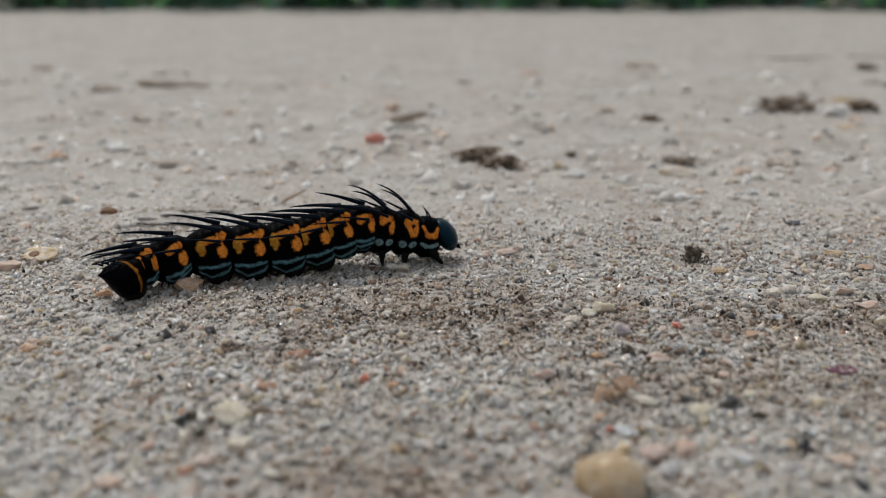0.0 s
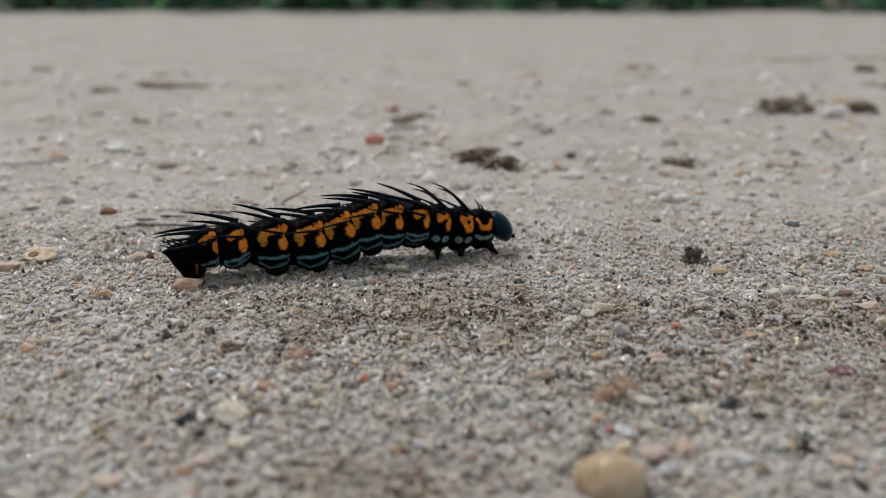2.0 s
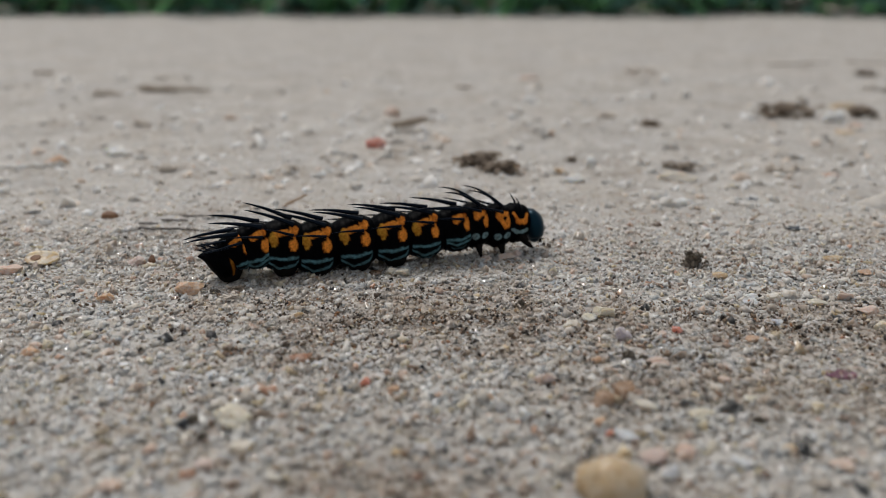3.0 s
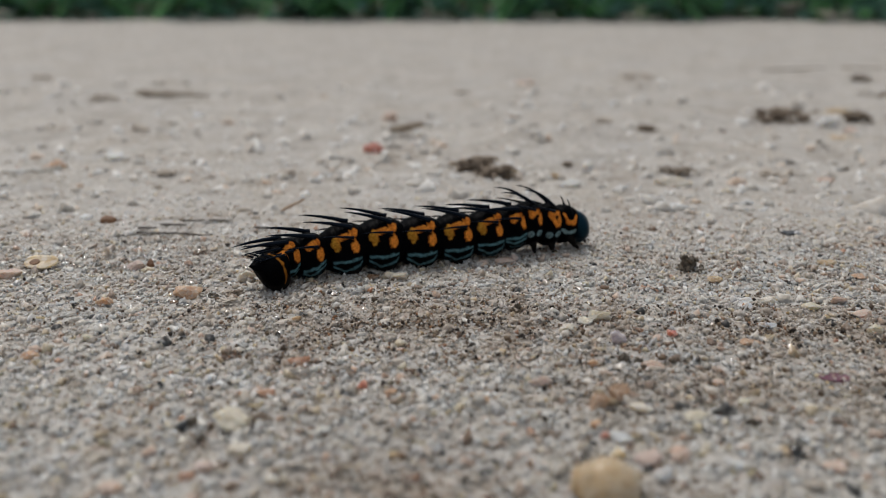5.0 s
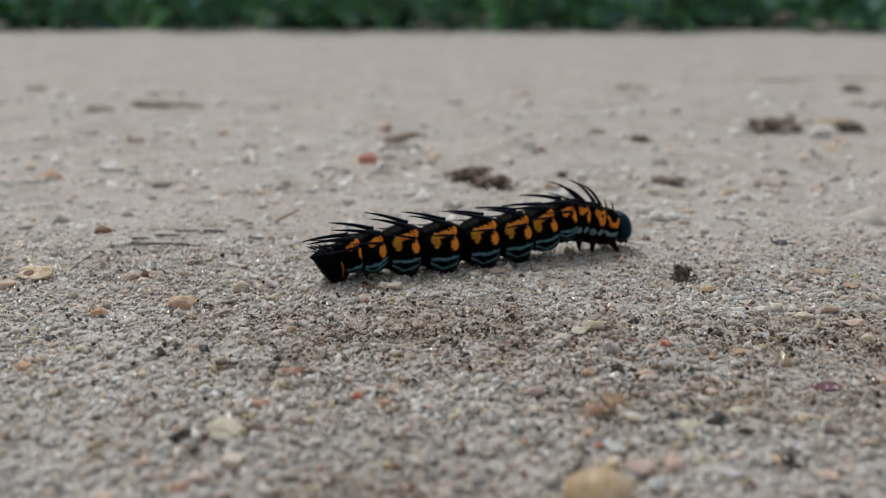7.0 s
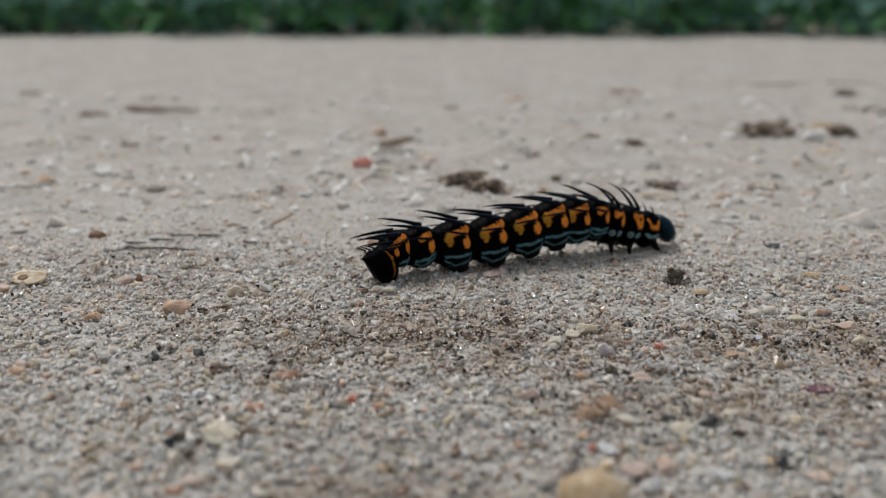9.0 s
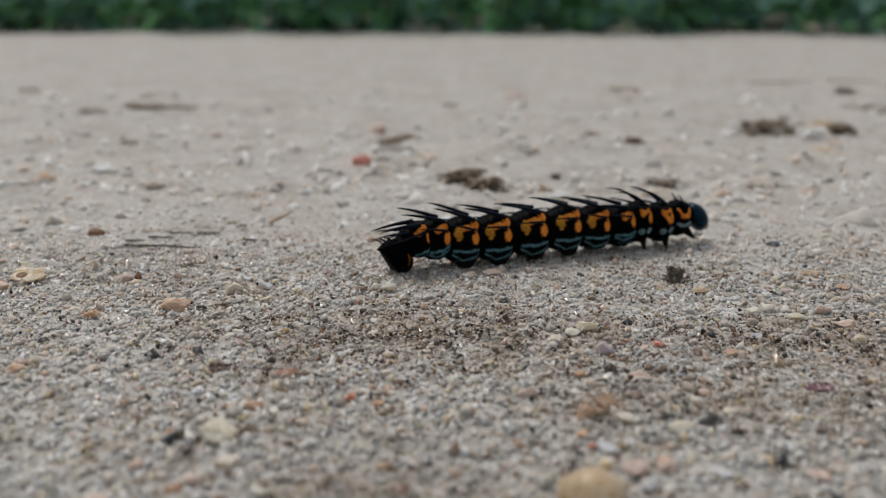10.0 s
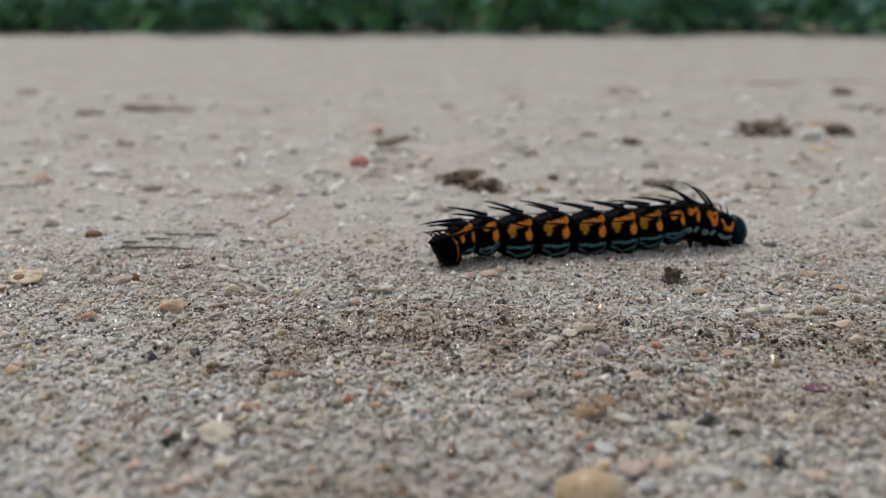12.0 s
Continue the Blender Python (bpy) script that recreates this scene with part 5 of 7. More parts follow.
    walk(pieces["a8"], [
        row(0, -14.70, -1.89, 3.18, 7.8, 24.2), row(0.2, -14.54, -1.76, 3.19, 7.5, 22.9), row(0.4, -14.23, -1.54, 3.18, 7.8, 20.4),
        row(0.6, -13.72, -1.12, 3.23, 8.6, 17.2), row(0.8, -13.05, -0.71, 3.38, 10.5, 13.5), row(1, -12.34, -0.51, 3.57, 12.9, 9.8),
        row(1.2, -12.20, -0.38, 3.70, 12.2, 7.4), row(1.4, -12.32, -0.32, 3.83, 10.7, 6.3), row(1.6, -12.52, -0.30, 3.85, 9.5, 5.8),
        row(1.8, -12.79, -0.29, 3.80, 8.7, 5.7), row(2, -13.29, -0.28, 3.76, 8.4, 5.6), row(2.2, -13.97, -0.28, 3.69, 7.8, 5.5),
        row(2.4, -14.56, -0.28, 3.66, 7.8, 5.5), row(2.6, -14.63, -0.28, 3.66, 8.8, 5.6), row(2.8, -14.02, -0.29, 3.66, 10.4, 5.7),
        row(3, -13.25, -0.29, 3.63, 11.9, 5.8), row(3.2, -12.83, -0.30, 3.54, 12.2, 5.9), row(3.4, -12.57, -0.30, 3.41, 11.4, 5.8),
        row(3.6, -12.57, -0.29, 3.26, 9.5, 5.7), row(3.8, -12.91, -0.30, 3.09, 7.2, 5.8), row(4, -13.55, -0.33, 2.95, 5.2, 6.6),
        row(4.2, -14.41, -0.47, 2.85, 4.3, 7.8), row(4.4, -15.25, -0.70, 2.85, 4.3, 9.6), row(4.6, -15.81, -0.95, 2.91, 4.6, 11.8),
        row(4.8, -15.94, -1.20, 2.98, 5.7, 14.0), row(5, -15.69, -1.44, 3.03, 7.1, 15.9), row(5.2, -15.12, -1.57, 3.19, 10.4, 17.2),
        row(5.4, -14.49, -1.65, 3.29, 13.7, 17.7), row(5.6, -13.83, -1.61, 3.34, 14.2, 17.2), row(5.8, -13.32, -1.41, 3.36, 11.7, 16.0),
        row(6, -13.12, -1.17, 3.33, 9.0, 14.0), row(6.2, -13.54, -0.89, 3.11, 7.3, 11.3), row(6.4, -14.23, -0.61, 2.90, 6.0, 9.0),
        row(6.6, -14.90, -0.37, 2.89, 5.4, 7.2), row(6.8, -15.23, -0.31, 3.12, 6.3, 6.0), row(7, -15.19, -0.28, 3.40, 7.8, 5.5),
        row(7.2, -15.08, -0.29, 3.51, 9.4, 5.7), row(7.4, -14.66, -0.30, 3.61, 11.4, 5.9), row(7.6, -14.06, -0.31, 3.69, 13.3, 6.1),
        row(7.8, -13.48, -0.32, 3.72, 14.4, 6.4), row(8, -13.10, -0.34, 3.73, 14.2, 6.7), row(8.2, -13.01, -0.36, 3.72, 12.8, 7.1),
        row(8.4, -13.26, -0.39, 3.69, 10.8, 7.6), row(8.6, -13.84, -0.42, 3.68, 9.3, 8.3), row(8.8, -14.63, -0.46, 3.69, 8.7, 9.0),
        row(9, -15.36, -0.50, 3.73, 8.7, 9.7), row(9.2, -15.99, -0.53, 3.67, 8.2, 10.4), row(9.4, -16.19, -0.57, 3.65, 7.7, 11.0),
        row(9.6, -16.08, -0.60, 3.76, 8.6, 11.5), row(9.8, -15.76, -0.62, 4.00, 10.1, 11.9), row(10, -15.29, -0.64, 4.20, 11.4, 12.3),
        row(10.2, -14.39, -0.65, 4.13, 14.1, 12.5), row(10.4, -13.64, -0.65, 4.03, 15.9, 12.5), row(10.6, -13.38, -0.65, 3.83, 14.5, 12.4),
        row(10.8, -13.67, -0.64, 3.54, 10.4, 12.3), row(11, -14.24, -0.63, 3.26, 7.0, 12.1), row(11.2, -14.69, -0.62, 3.20, 6.1, 11.9),
        row(11.4, -15.23, -0.62, 3.16, 6.1, 11.9), row(11.6, -15.67, -0.62, 3.15, 6.2, 11.9), row(11.8, -15.82, -0.62, 3.18, 6.1, 12.0),
        row(12, -15.51, -0.63, 3.23, 6.7, 12.1),
    ])
    walk(pieces["a7"], [
        row(0, -11.76, -0.79, 3.34, 4.8, 13.8), row(0.2, -11.83, -0.73, 3.26, 3.2, 13.1), row(0.4, -11.78, -0.64, 3.23, 2.4, 11.6),
        row(0.6, -11.48, -0.48, 3.39, 3.1, 9.8), row(0.8, -10.94, -0.32, 3.72, 4.5, 7.7), row(1, -10.27, -0.22, 4.03, 5.4, 5.6),
        row(1.2, -9.88, -0.17, 4.12, 5.8, 4.2), row(1.4, -9.68, -0.14, 4.14, 4.9, 3.6), row(1.6, -9.72, -0.13, 4.08, 3.3, 3.3),
        row(1.8, -10.04, -0.13, 3.96, 1.2, 3.3), row(2, -10.61, -0.13, 3.88, -1.1, 3.2), row(2.2, -11.28, -0.12, 3.73, -1.7, 3.1),
        row(2.4, -11.87, -0.12, 3.74, -1.8, 3.1), row(2.6, -12.14, -0.13, 3.82, -1.6, 3.2), row(2.8, -11.86, -0.13, 3.94, -0.8, 3.2),
        row(3, -11.33, -0.13, 4.01, 1.0, 3.3), row(3.2, -10.81, -0.13, 3.95, 3.7, 3.3), row(3.4, -10.36, -0.13, 3.80, 5.2, 3.3),
        row(3.6, -10.13, -0.13, 3.57, 5.3, 3.3), row(3.8, -10.20, -0.13, 3.32, 4.4, 3.3), row(4, -10.60, -0.15, 3.05, 3.2, 3.7),
        row(4.2, -11.28, -0.20, 2.84, 1.9, 4.5), row(4.4, -12.09, -0.29, 2.73, 0.9, 5.5), row(4.6, -12.76, -0.38, 2.73, 0.6, 6.8),
        row(4.8, -13.07, -0.48, 2.80, 0.6, 8.0), row(5, -12.95, -0.58, 2.88, 1.8, 9.1), row(5.2, -12.66, -0.62, 3.23, 2.9, 9.8),
        row(5.4, -12.20, -0.65, 3.50, 4.3, 10.1), row(5.6, -11.55, -0.64, 3.62, 5.8, 9.8), row(5.8, -10.90, -0.57, 3.58, 6.8, 9.1),
        row(6, -10.53, -0.48, 3.48, 6.6, 8.0), row(6.2, -10.82, -0.36, 3.27, 5.3, 6.4), row(6.4, -11.42, -0.26, 3.08, 3.9, 5.2),
        row(6.6, -12.07, -0.16, 3.07, 2.7, 4.1), row(6.8, -12.56, -0.14, 3.26, 1.4, 3.5), row(7, -12.77, -0.13, 3.54, 0.4, 3.2),
        row(7.2, -12.90, -0.13, 3.73, 0.5, 3.3), row(7.4, -12.64, -0.13, 3.93, 2.1, 3.4), row(7.6, -12.10, -0.14, 4.07, 4.6, 3.5),
        row(7.8, -11.47, -0.14, 4.14, 6.6, 3.6), row(8, -10.95, -0.15, 4.13, 7.2, 3.8), row(8.2, -10.66, -0.16, 4.07, 6.3, 4.1),
        row(8.4, -10.72, -0.17, 3.95, 4.5, 4.4), row(8.6, -11.10, -0.19, 3.83, 2.5, 4.7), row(8.8, -11.78, -0.20, 3.76, 0.7, 5.1),
        row(9, -12.51, -0.22, 3.77, -0.4, 5.5), row(9.2, -13.06, -0.24, 3.67, -0.3, 5.9), row(9.4, -13.33, -0.25, 3.66, -0.3, 6.3),
        row(9.6, -13.43, -0.27, 3.78, -1.3, 6.6), row(9.8, -13.34, -0.28, 3.99, -2.8, 6.8), row(10, -13.00, -0.28, 4.17, -3.9, 7.0),
        row(10.2, -12.08, -0.29, 4.45, 2.0, 7.1), row(10.4, -11.19, -0.29, 4.65, 7.0, 7.1), row(10.6, -10.74, -0.29, 4.47, 7.5, 7.1),
        row(10.8, -10.80, -0.28, 3.93, 4.0, 7.0), row(11, -11.17, -0.28, 3.38, 0.6, 6.9), row(11.2, -11.53, -0.28, 3.33, -0.1, 6.8),
        row(11.4, -12.07, -0.27, 3.34, -0.4, 6.8), row(11.6, -12.55, -0.28, 3.36, -0.3, 6.8), row(11.8, -12.83, -0.28, 3.33, -0.5, 6.9),
        row(12, -12.73, -0.28, 3.38, -0.8, 6.9),
    ])
    walk(pieces["a6"], [
        row(0, -7.37, -0.00, 3.70, 3.1, 0.0), row(0.2, -7.49, -0.00, 3.50, 2.1, 0.0), row(0.4, -7.75, 0.00, 3.41, 2.0, 0.0),
        row(0.6, -7.90, 0.00, 3.58, 0.2, 0.0), row(0.8, -7.78, -0.00, 3.93, -2.3, 0.0), row(1, -7.39, 0.00, 4.26, -3.6, 0.0),
        row(1.2, -6.91, 0.00, 4.52, 0.5, 0.0), row(1.4, -6.44, -0.00, 4.64, 3.5, 0.0), row(1.6, -6.12, -0.00, 4.52, 3.5, 0.0),
        row(1.8, -6.07, -0.00, 4.19, 1.2, 0.0), row(2, -6.31, 0.00, 3.84, -1.8, 0.0), row(2.2, -6.84, -0.00, 3.66, -2.6, 0.0),
        row(2.4, -7.43, -0.00, 3.63, -3.4, 0.0), row(2.6, -7.96, 0.00, 3.68, -4.3, 0.0), row(2.8, -8.34, -0.00, 3.80, -5.8, 0.0),
        row(3, -8.25, 0.00, 3.96, -5.8, 0.0), row(3.2, -7.82, -0.00, 4.15, -1.6, 0.0), row(3.4, -7.26, 0.00, 4.20, 3.2, 0.0),
        row(3.6, -6.74, 0.00, 4.12, 6.6, 0.0), row(3.8, -6.42, -0.00, 3.90, 7.7, 0.0), row(4, -6.41, -0.00, 3.62, 7.3, 0.0),
        row(4.2, -6.71, 0.00, 3.34, 6.0, 0.0), row(4.4, -7.26, 0.00, 3.16, 4.9, 0.0), row(4.6, -7.88, 0.00, 3.12, 4.4, 0.0),
        row(4.8, -8.39, -0.00, 3.14, 4.6, 0.0), row(5, -8.64, 0.00, 3.31, 5.0, 0.0), row(5.2, -8.87, 0.00, 3.53, 2.8, 0.0),
        row(5.4, -8.77, -0.00, 3.73, 2.0, 0.0), row(5.6, -8.21, 0.00, 3.94, 4.5, 0.0), row(5.8, -7.38, -0.00, 4.13, 8.9, 0.0),
        row(6, -6.73, 0.00, 4.19, 11.1, 0.0), row(6.2, -6.75, 0.00, 3.92, 8.0, 0.0), row(6.4, -7.11, 0.00, 3.62, 4.2, 0.0),
        row(6.6, -7.66, -0.00, 3.47, 1.5, 0.0), row(6.8, -8.25, -0.00, 3.54, 0.1, 0.0), row(7, -8.76, 0.00, 3.68, -0.6, 0.0),
        row(7.2, -9.21, -0.00, 3.81, -1.6, 0.0), row(7.4, -9.37, -0.00, 4.06, -2.3, 0.0), row(7.6, -9.13, 0.00, 4.35, -1.0, 0.0),
        row(7.8, -8.61, 0.00, 4.57, 2.2, 0.0), row(8, -7.96, -0.00, 4.67, 5.5, 0.0), row(8.2, -7.39, 0.00, 4.61, 7.3, 0.0),
        row(8.4, -7.04, 0.00, 4.44, 7.0, 0.0), row(8.6, -7.03, -0.00, 4.19, 5.4, 0.0), row(8.8, -7.37, -0.00, 3.96, 3.3, 0.0),
        row(9, -7.97, -0.00, 3.82, 1.4, 0.0), row(9.2, -8.32, 0.00, 3.77, 1.3, 0.0), row(9.4, -8.59, 0.00, 3.74, 1.6, 0.0),
        row(9.6, -8.95, 0.00, 3.71, 0.3, 0.0), row(9.8, -9.25, 0.00, 3.76, -2.1, 0.0), row(10, -9.22, 0.00, 3.86, -3.1, 0.0),
        row(10.2, -8.56, -0.00, 4.46, -1.2, 0.0), row(10.4, -7.75, -0.00, 4.93, 1.6, 0.0), row(10.6, -7.15, -0.00, 4.84, 4.2, 0.0),
        row(10.8, -6.93, -0.00, 4.19, 5.7, 0.0), row(11, -6.99, -0.00, 3.46, 5.5, 0.0), row(11.2, -7.05, 0.00, 3.31, 2.9, 0.0),
        row(11.4, -7.39, 0.00, 3.24, 0.5, 0.0), row(11.6, -7.84, 0.00, 3.24, -0.6, 0.0), row(11.8, -8.15, 0.00, 3.24, -0.4, 0.0),
        row(12, -8.25, 0.00, 3.25, -0.8, 0.0),
    ])
    walk(pieces["a5"], [
        row(0, -3.57, 0.00, 3.65, 0.6, 0.0), row(0.2, -3.51, -0.00, 3.44, -1.2, 0.0), row(0.4, -3.77, -0.00, 3.42, -2.7, 0.0),
        row(0.6, -4.13, 0.00, 3.38, -4.6, 0.0), row(0.8, -4.41, -0.00, 3.49, -7.6, 0.0), row(1, -4.41, 0.00, 3.73, -9.8, 0.0),
        row(1.2, -4.10, -0.00, 4.23, -7.3, 0.0), row(1.4, -3.59, -0.00, 4.57, -2.6, 0.0), row(1.6, -3.00, -0.00, 4.55, 1.7, 0.0),
        row(1.8, -2.53, -0.00, 4.18, 4.0, 0.0), row(2, -2.32, 0.00, 3.71, 4.6, 0.0), row(2.2, -2.62, -0.00, 3.44, 3.5, 0.0),
        row(2.4, -3.20, -0.00, 3.32, 1.7, 0.0), row(2.6, -3.73, 0.00, 3.30, 0.3, 0.0), row(2.8, -4.24, 0.00, 3.28, -0.8, 0.0),
        row(3, -4.68, 0.00, 3.45, -1.9, 0.0), row(3.2, -4.60, -0.00, 3.85, -1.9, 0.0), row(3.4, -4.20, -0.00, 4.19, 0.3, 0.0),
        row(3.6, -3.61, 0.00, 4.36, 3.6, 0.0), row(3.8, -3.02, -0.00, 4.31, 6.3, 0.0), row(4, -2.62, -0.00, 4.07, 7.2, 0.0),
        row(4.2, -2.53, 0.00, 3.76, 6.3, 0.0), row(4.4, -2.80, 0.00, 3.50, 4.5, 0.0), row(4.6, -3.30, 0.00, 3.42, 2.5, 0.0),
        row(4.8, -3.81, 0.00, 3.48, 1.4, 0.0), row(5, -4.27, 0.00, 3.55, 0.1, 0.0), row(5.2, -4.79, -0.00, 3.55, -1.8, 0.0),
        row(5.4, -5.06, 0.00, 3.69, -2.6, 0.0), row(5.6, -4.73, 0.00, 4.06, -1.2, 0.0), row(5.8, -3.97, -0.00, 4.54, 2.1, 0.0),
        row(6, -3.16, 0.00, 4.80, 5.4, 0.0), row(6.2, -2.78, 0.00, 4.33, 5.4, 0.0), row(6.4, -2.70, -0.00, 3.73, 4.2, 0.0),
        row(6.6, -2.95, -0.00, 3.36, 2.6, 0.0), row(6.8, -3.47, -0.00, 3.35, 1.1, 0.0), row(7, -4.03, 0.00, 3.53, -0.0, 0.0),
        row(7.2, -4.48, 0.00, 3.58, -0.5, 0.0), row(7.4, -4.89, -0.00, 3.70, -1.7, 0.0), row(7.6, -5.30, -0.00, 4.02, -2.8, 0.0),
        row(7.8, -5.15, -0.00, 4.43, -2.5, 0.0), row(8, -4.68, 0.00, 4.76, -0.1, 0.0), row(8.2, -4.04, 0.00, 4.91, 3.3, 0.0),
        row(8.4, -3.42, -0.00, 4.84, 6.1, 0.0), row(8.6, -3.03, -0.00, 4.59, 7.2, 0.0), row(8.8, -2.99, -0.00, 4.28, 6.7, 0.0),
        row(9, -3.34, -0.00, 4.02, 5.4, 0.0), row(9.2, -3.65, -0.00, 3.92, 3.6, 0.0), row(9.4, -3.96, 0.00, 3.93, 2.8, 0.0),
        row(9.6, -4.32, -0.00, 3.86, 2.7, 0.0), row(9.8, -4.78, 0.00, 3.73, 1.9, 0.0), row(10, -5.10, -0.00, 3.80, 1.1, 0.0),
        row(10.2, -4.92, -0.00, 4.34, -2.0, 0.0), row(10.4, -4.40, -0.00, 4.84, -3.8, 0.0), row(10.6, -3.87, -0.00, 4.97, -1.7, 0.0),
        row(10.8, -3.49, -0.00, 4.64, 3.3, 0.0), row(11, -3.28, 0.00, 4.12, 6.6, 0.0), row(11.2, -2.86, 0.00, 3.77, 5.4, 0.0),
        row(11.4, -2.80, 0.00, 3.45, 3.3, 0.0), row(11.6, -3.09, 0.00, 3.29, 1.2, 0.0), row(11.8, -3.41, 0.00, 3.29, -0.0, 0.0),
        row(12, -3.51, 0.00, 3.29, -0.4, 0.0),
    ])
    walk(pieces["a4"], [
        row(0, 0.25, -0.00, 3.77, 4.6, 0.0), row(0.2, 0.62, -0.00, 3.34, 3.1, 0.0), row(0.4, 0.40, -0.00, 3.04, 0.6, 0.0),
        row(0.6, 0.04, 0.00, 2.96, -0.3, 0.0), row(0.8, -0.36, -0.00, 2.98, -0.6, 0.0), row(1, -0.83, -0.00, 3.16, -1.4, 0.0),
        row(1.2, -0.97, -0.00, 3.78, -4.5, 0.0), row(1.4, -0.63, -0.00, 4.39, -5.9, 0.0), row(1.6, -0.12, -0.00, 4.69, -1.8, 0.0),
        row(1.8, 0.45, -0.00, 4.63, 6.8, 0.0), row(2, 0.95, 0.00, 4.40, 13.7, 0.0), row(2.2, 1.16, -0.00, 4.13, 11.2, 0.0),
        row(2.4, 1.06, 0.00, 3.88, 7.5, 0.0), row(2.6, 0.65, 0.00, 3.72, 4.9, 0.0), row(2.8, 0.15, -0.00, 3.68, 4.2, 0.0),
        row(3, -0.40, 0.00, 3.72, 3.0, 0.0), row(3.2, -0.84, 0.00, 3.93, 0.5, 0.0), row(3.4, -0.87, -0.00, 4.23, -0.9, 0.0),
        row(3.6, -0.58, -0.00, 4.49, -0.6, 0.0), row(3.8, -0.05, 0.00, 4.58, 1.4, 0.0), row(4, 0.55, -0.00, 4.45, 3.8, 0.0),
        row(4.2, 1.03, 0.00, 4.16, 5.2, 0.0), row(4.4, 1.25, 0.00, 3.80, 4.7, 0.0), row(4.6, 1.13, -0.00, 3.50, 2.7, 0.0),
        row(4.8, 0.75, 0.00, 3.35, 0.5, 0.0), row(5, 0.30, 0.00, 3.33, -1.0, 0.0), row(5.2, -0.20, 0.00, 3.28, -1.1, 0.0),
        row(5.4, -0.80, -0.00, 3.39, -1.9, 0.0), row(5.6, -0.96, 0.00, 3.79, -3.5, 0.0), row(5.8, -0.57, 0.00, 4.36, -5.4, 0.0),
        row(6, 0.11, 0.00, 4.80, -5.7, 0.0), row(6.2, 0.71, 0.00, 4.59, 1.2, 0.0), row(6.4, 1.26, -0.00, 4.20, 7.1, 0.0),
        row(6.6, 1.55, 0.00, 3.87, 8.3, 0.0), row(6.8, 1.46, -0.00, 3.71, 5.6, 0.0), row(7, 1.05, 0.00, 3.68, 2.4, 0.0),
        row(7.2, 0.60, -0.00, 3.73, 1.8, 0.0), row(7.4, 0.20, -0.00, 3.80, 1.5, 0.0), row(7.6, -0.24, -0.00, 3.94, 0.2, 0.0),
        row(7.8, -0.76, -0.00, 4.25, -1.3, 0.0), row(8, -0.84, 0.00, 4.65, -1.7, 0.0), row(8.2, -0.51, 0.00, 4.99, -0.2, 0.0),
        row(8.4, 0.03, -0.00, 5.15, 3.0, 0.0), row(8.6, 0.62, -0.00, 5.11, 6.4, 0.0), row(8.8, 1.05, -0.00, 4.90, 8.5, 0.0),
        row(9, 1.16, -0.00, 4.63, 8.7, 0.0), row(9.2, 1.17, -0.00, 4.33, 5.9, 0.0), row(9.4, 0.91, 0.00, 4.18, 3.0, 0.0),
        row(9.6, 0.54, 0.00, 4.13, 2.3, 0.0), row(9.8, 0.10, 0.00, 4.06, 3.0, 0.0), row(10, -0.41, 0.00, 4.03, 2.6, 0.0),
        row(10.2, -0.76, -0.00, 4.20, -2.0, 0.0), row(10.4, -0.80, 0.00, 4.49, -6.3, 0.0), row(10.6, -0.65, -0.00, 4.65, -8.2, 0.0),
        row(10.8, -0.43, -0.00, 4.55, -7.1, 0.0), row(11, -0.12, -0.00, 4.24, -4.9, 0.0), row(11.2, 0.65, 0.00, 4.02, 0.1, 0.0),
        row(11.4, 1.15, -0.00, 3.72, 3.3, 0.0), row(11.6, 1.32, -0.00, 3.42, 3.2, 0.0), row(11.8, 1.27, 0.00, 3.24, 1.2, 0.0),
        row(12, 1.30, 0.00, 3.19, 0.1, 0.0),
    ])
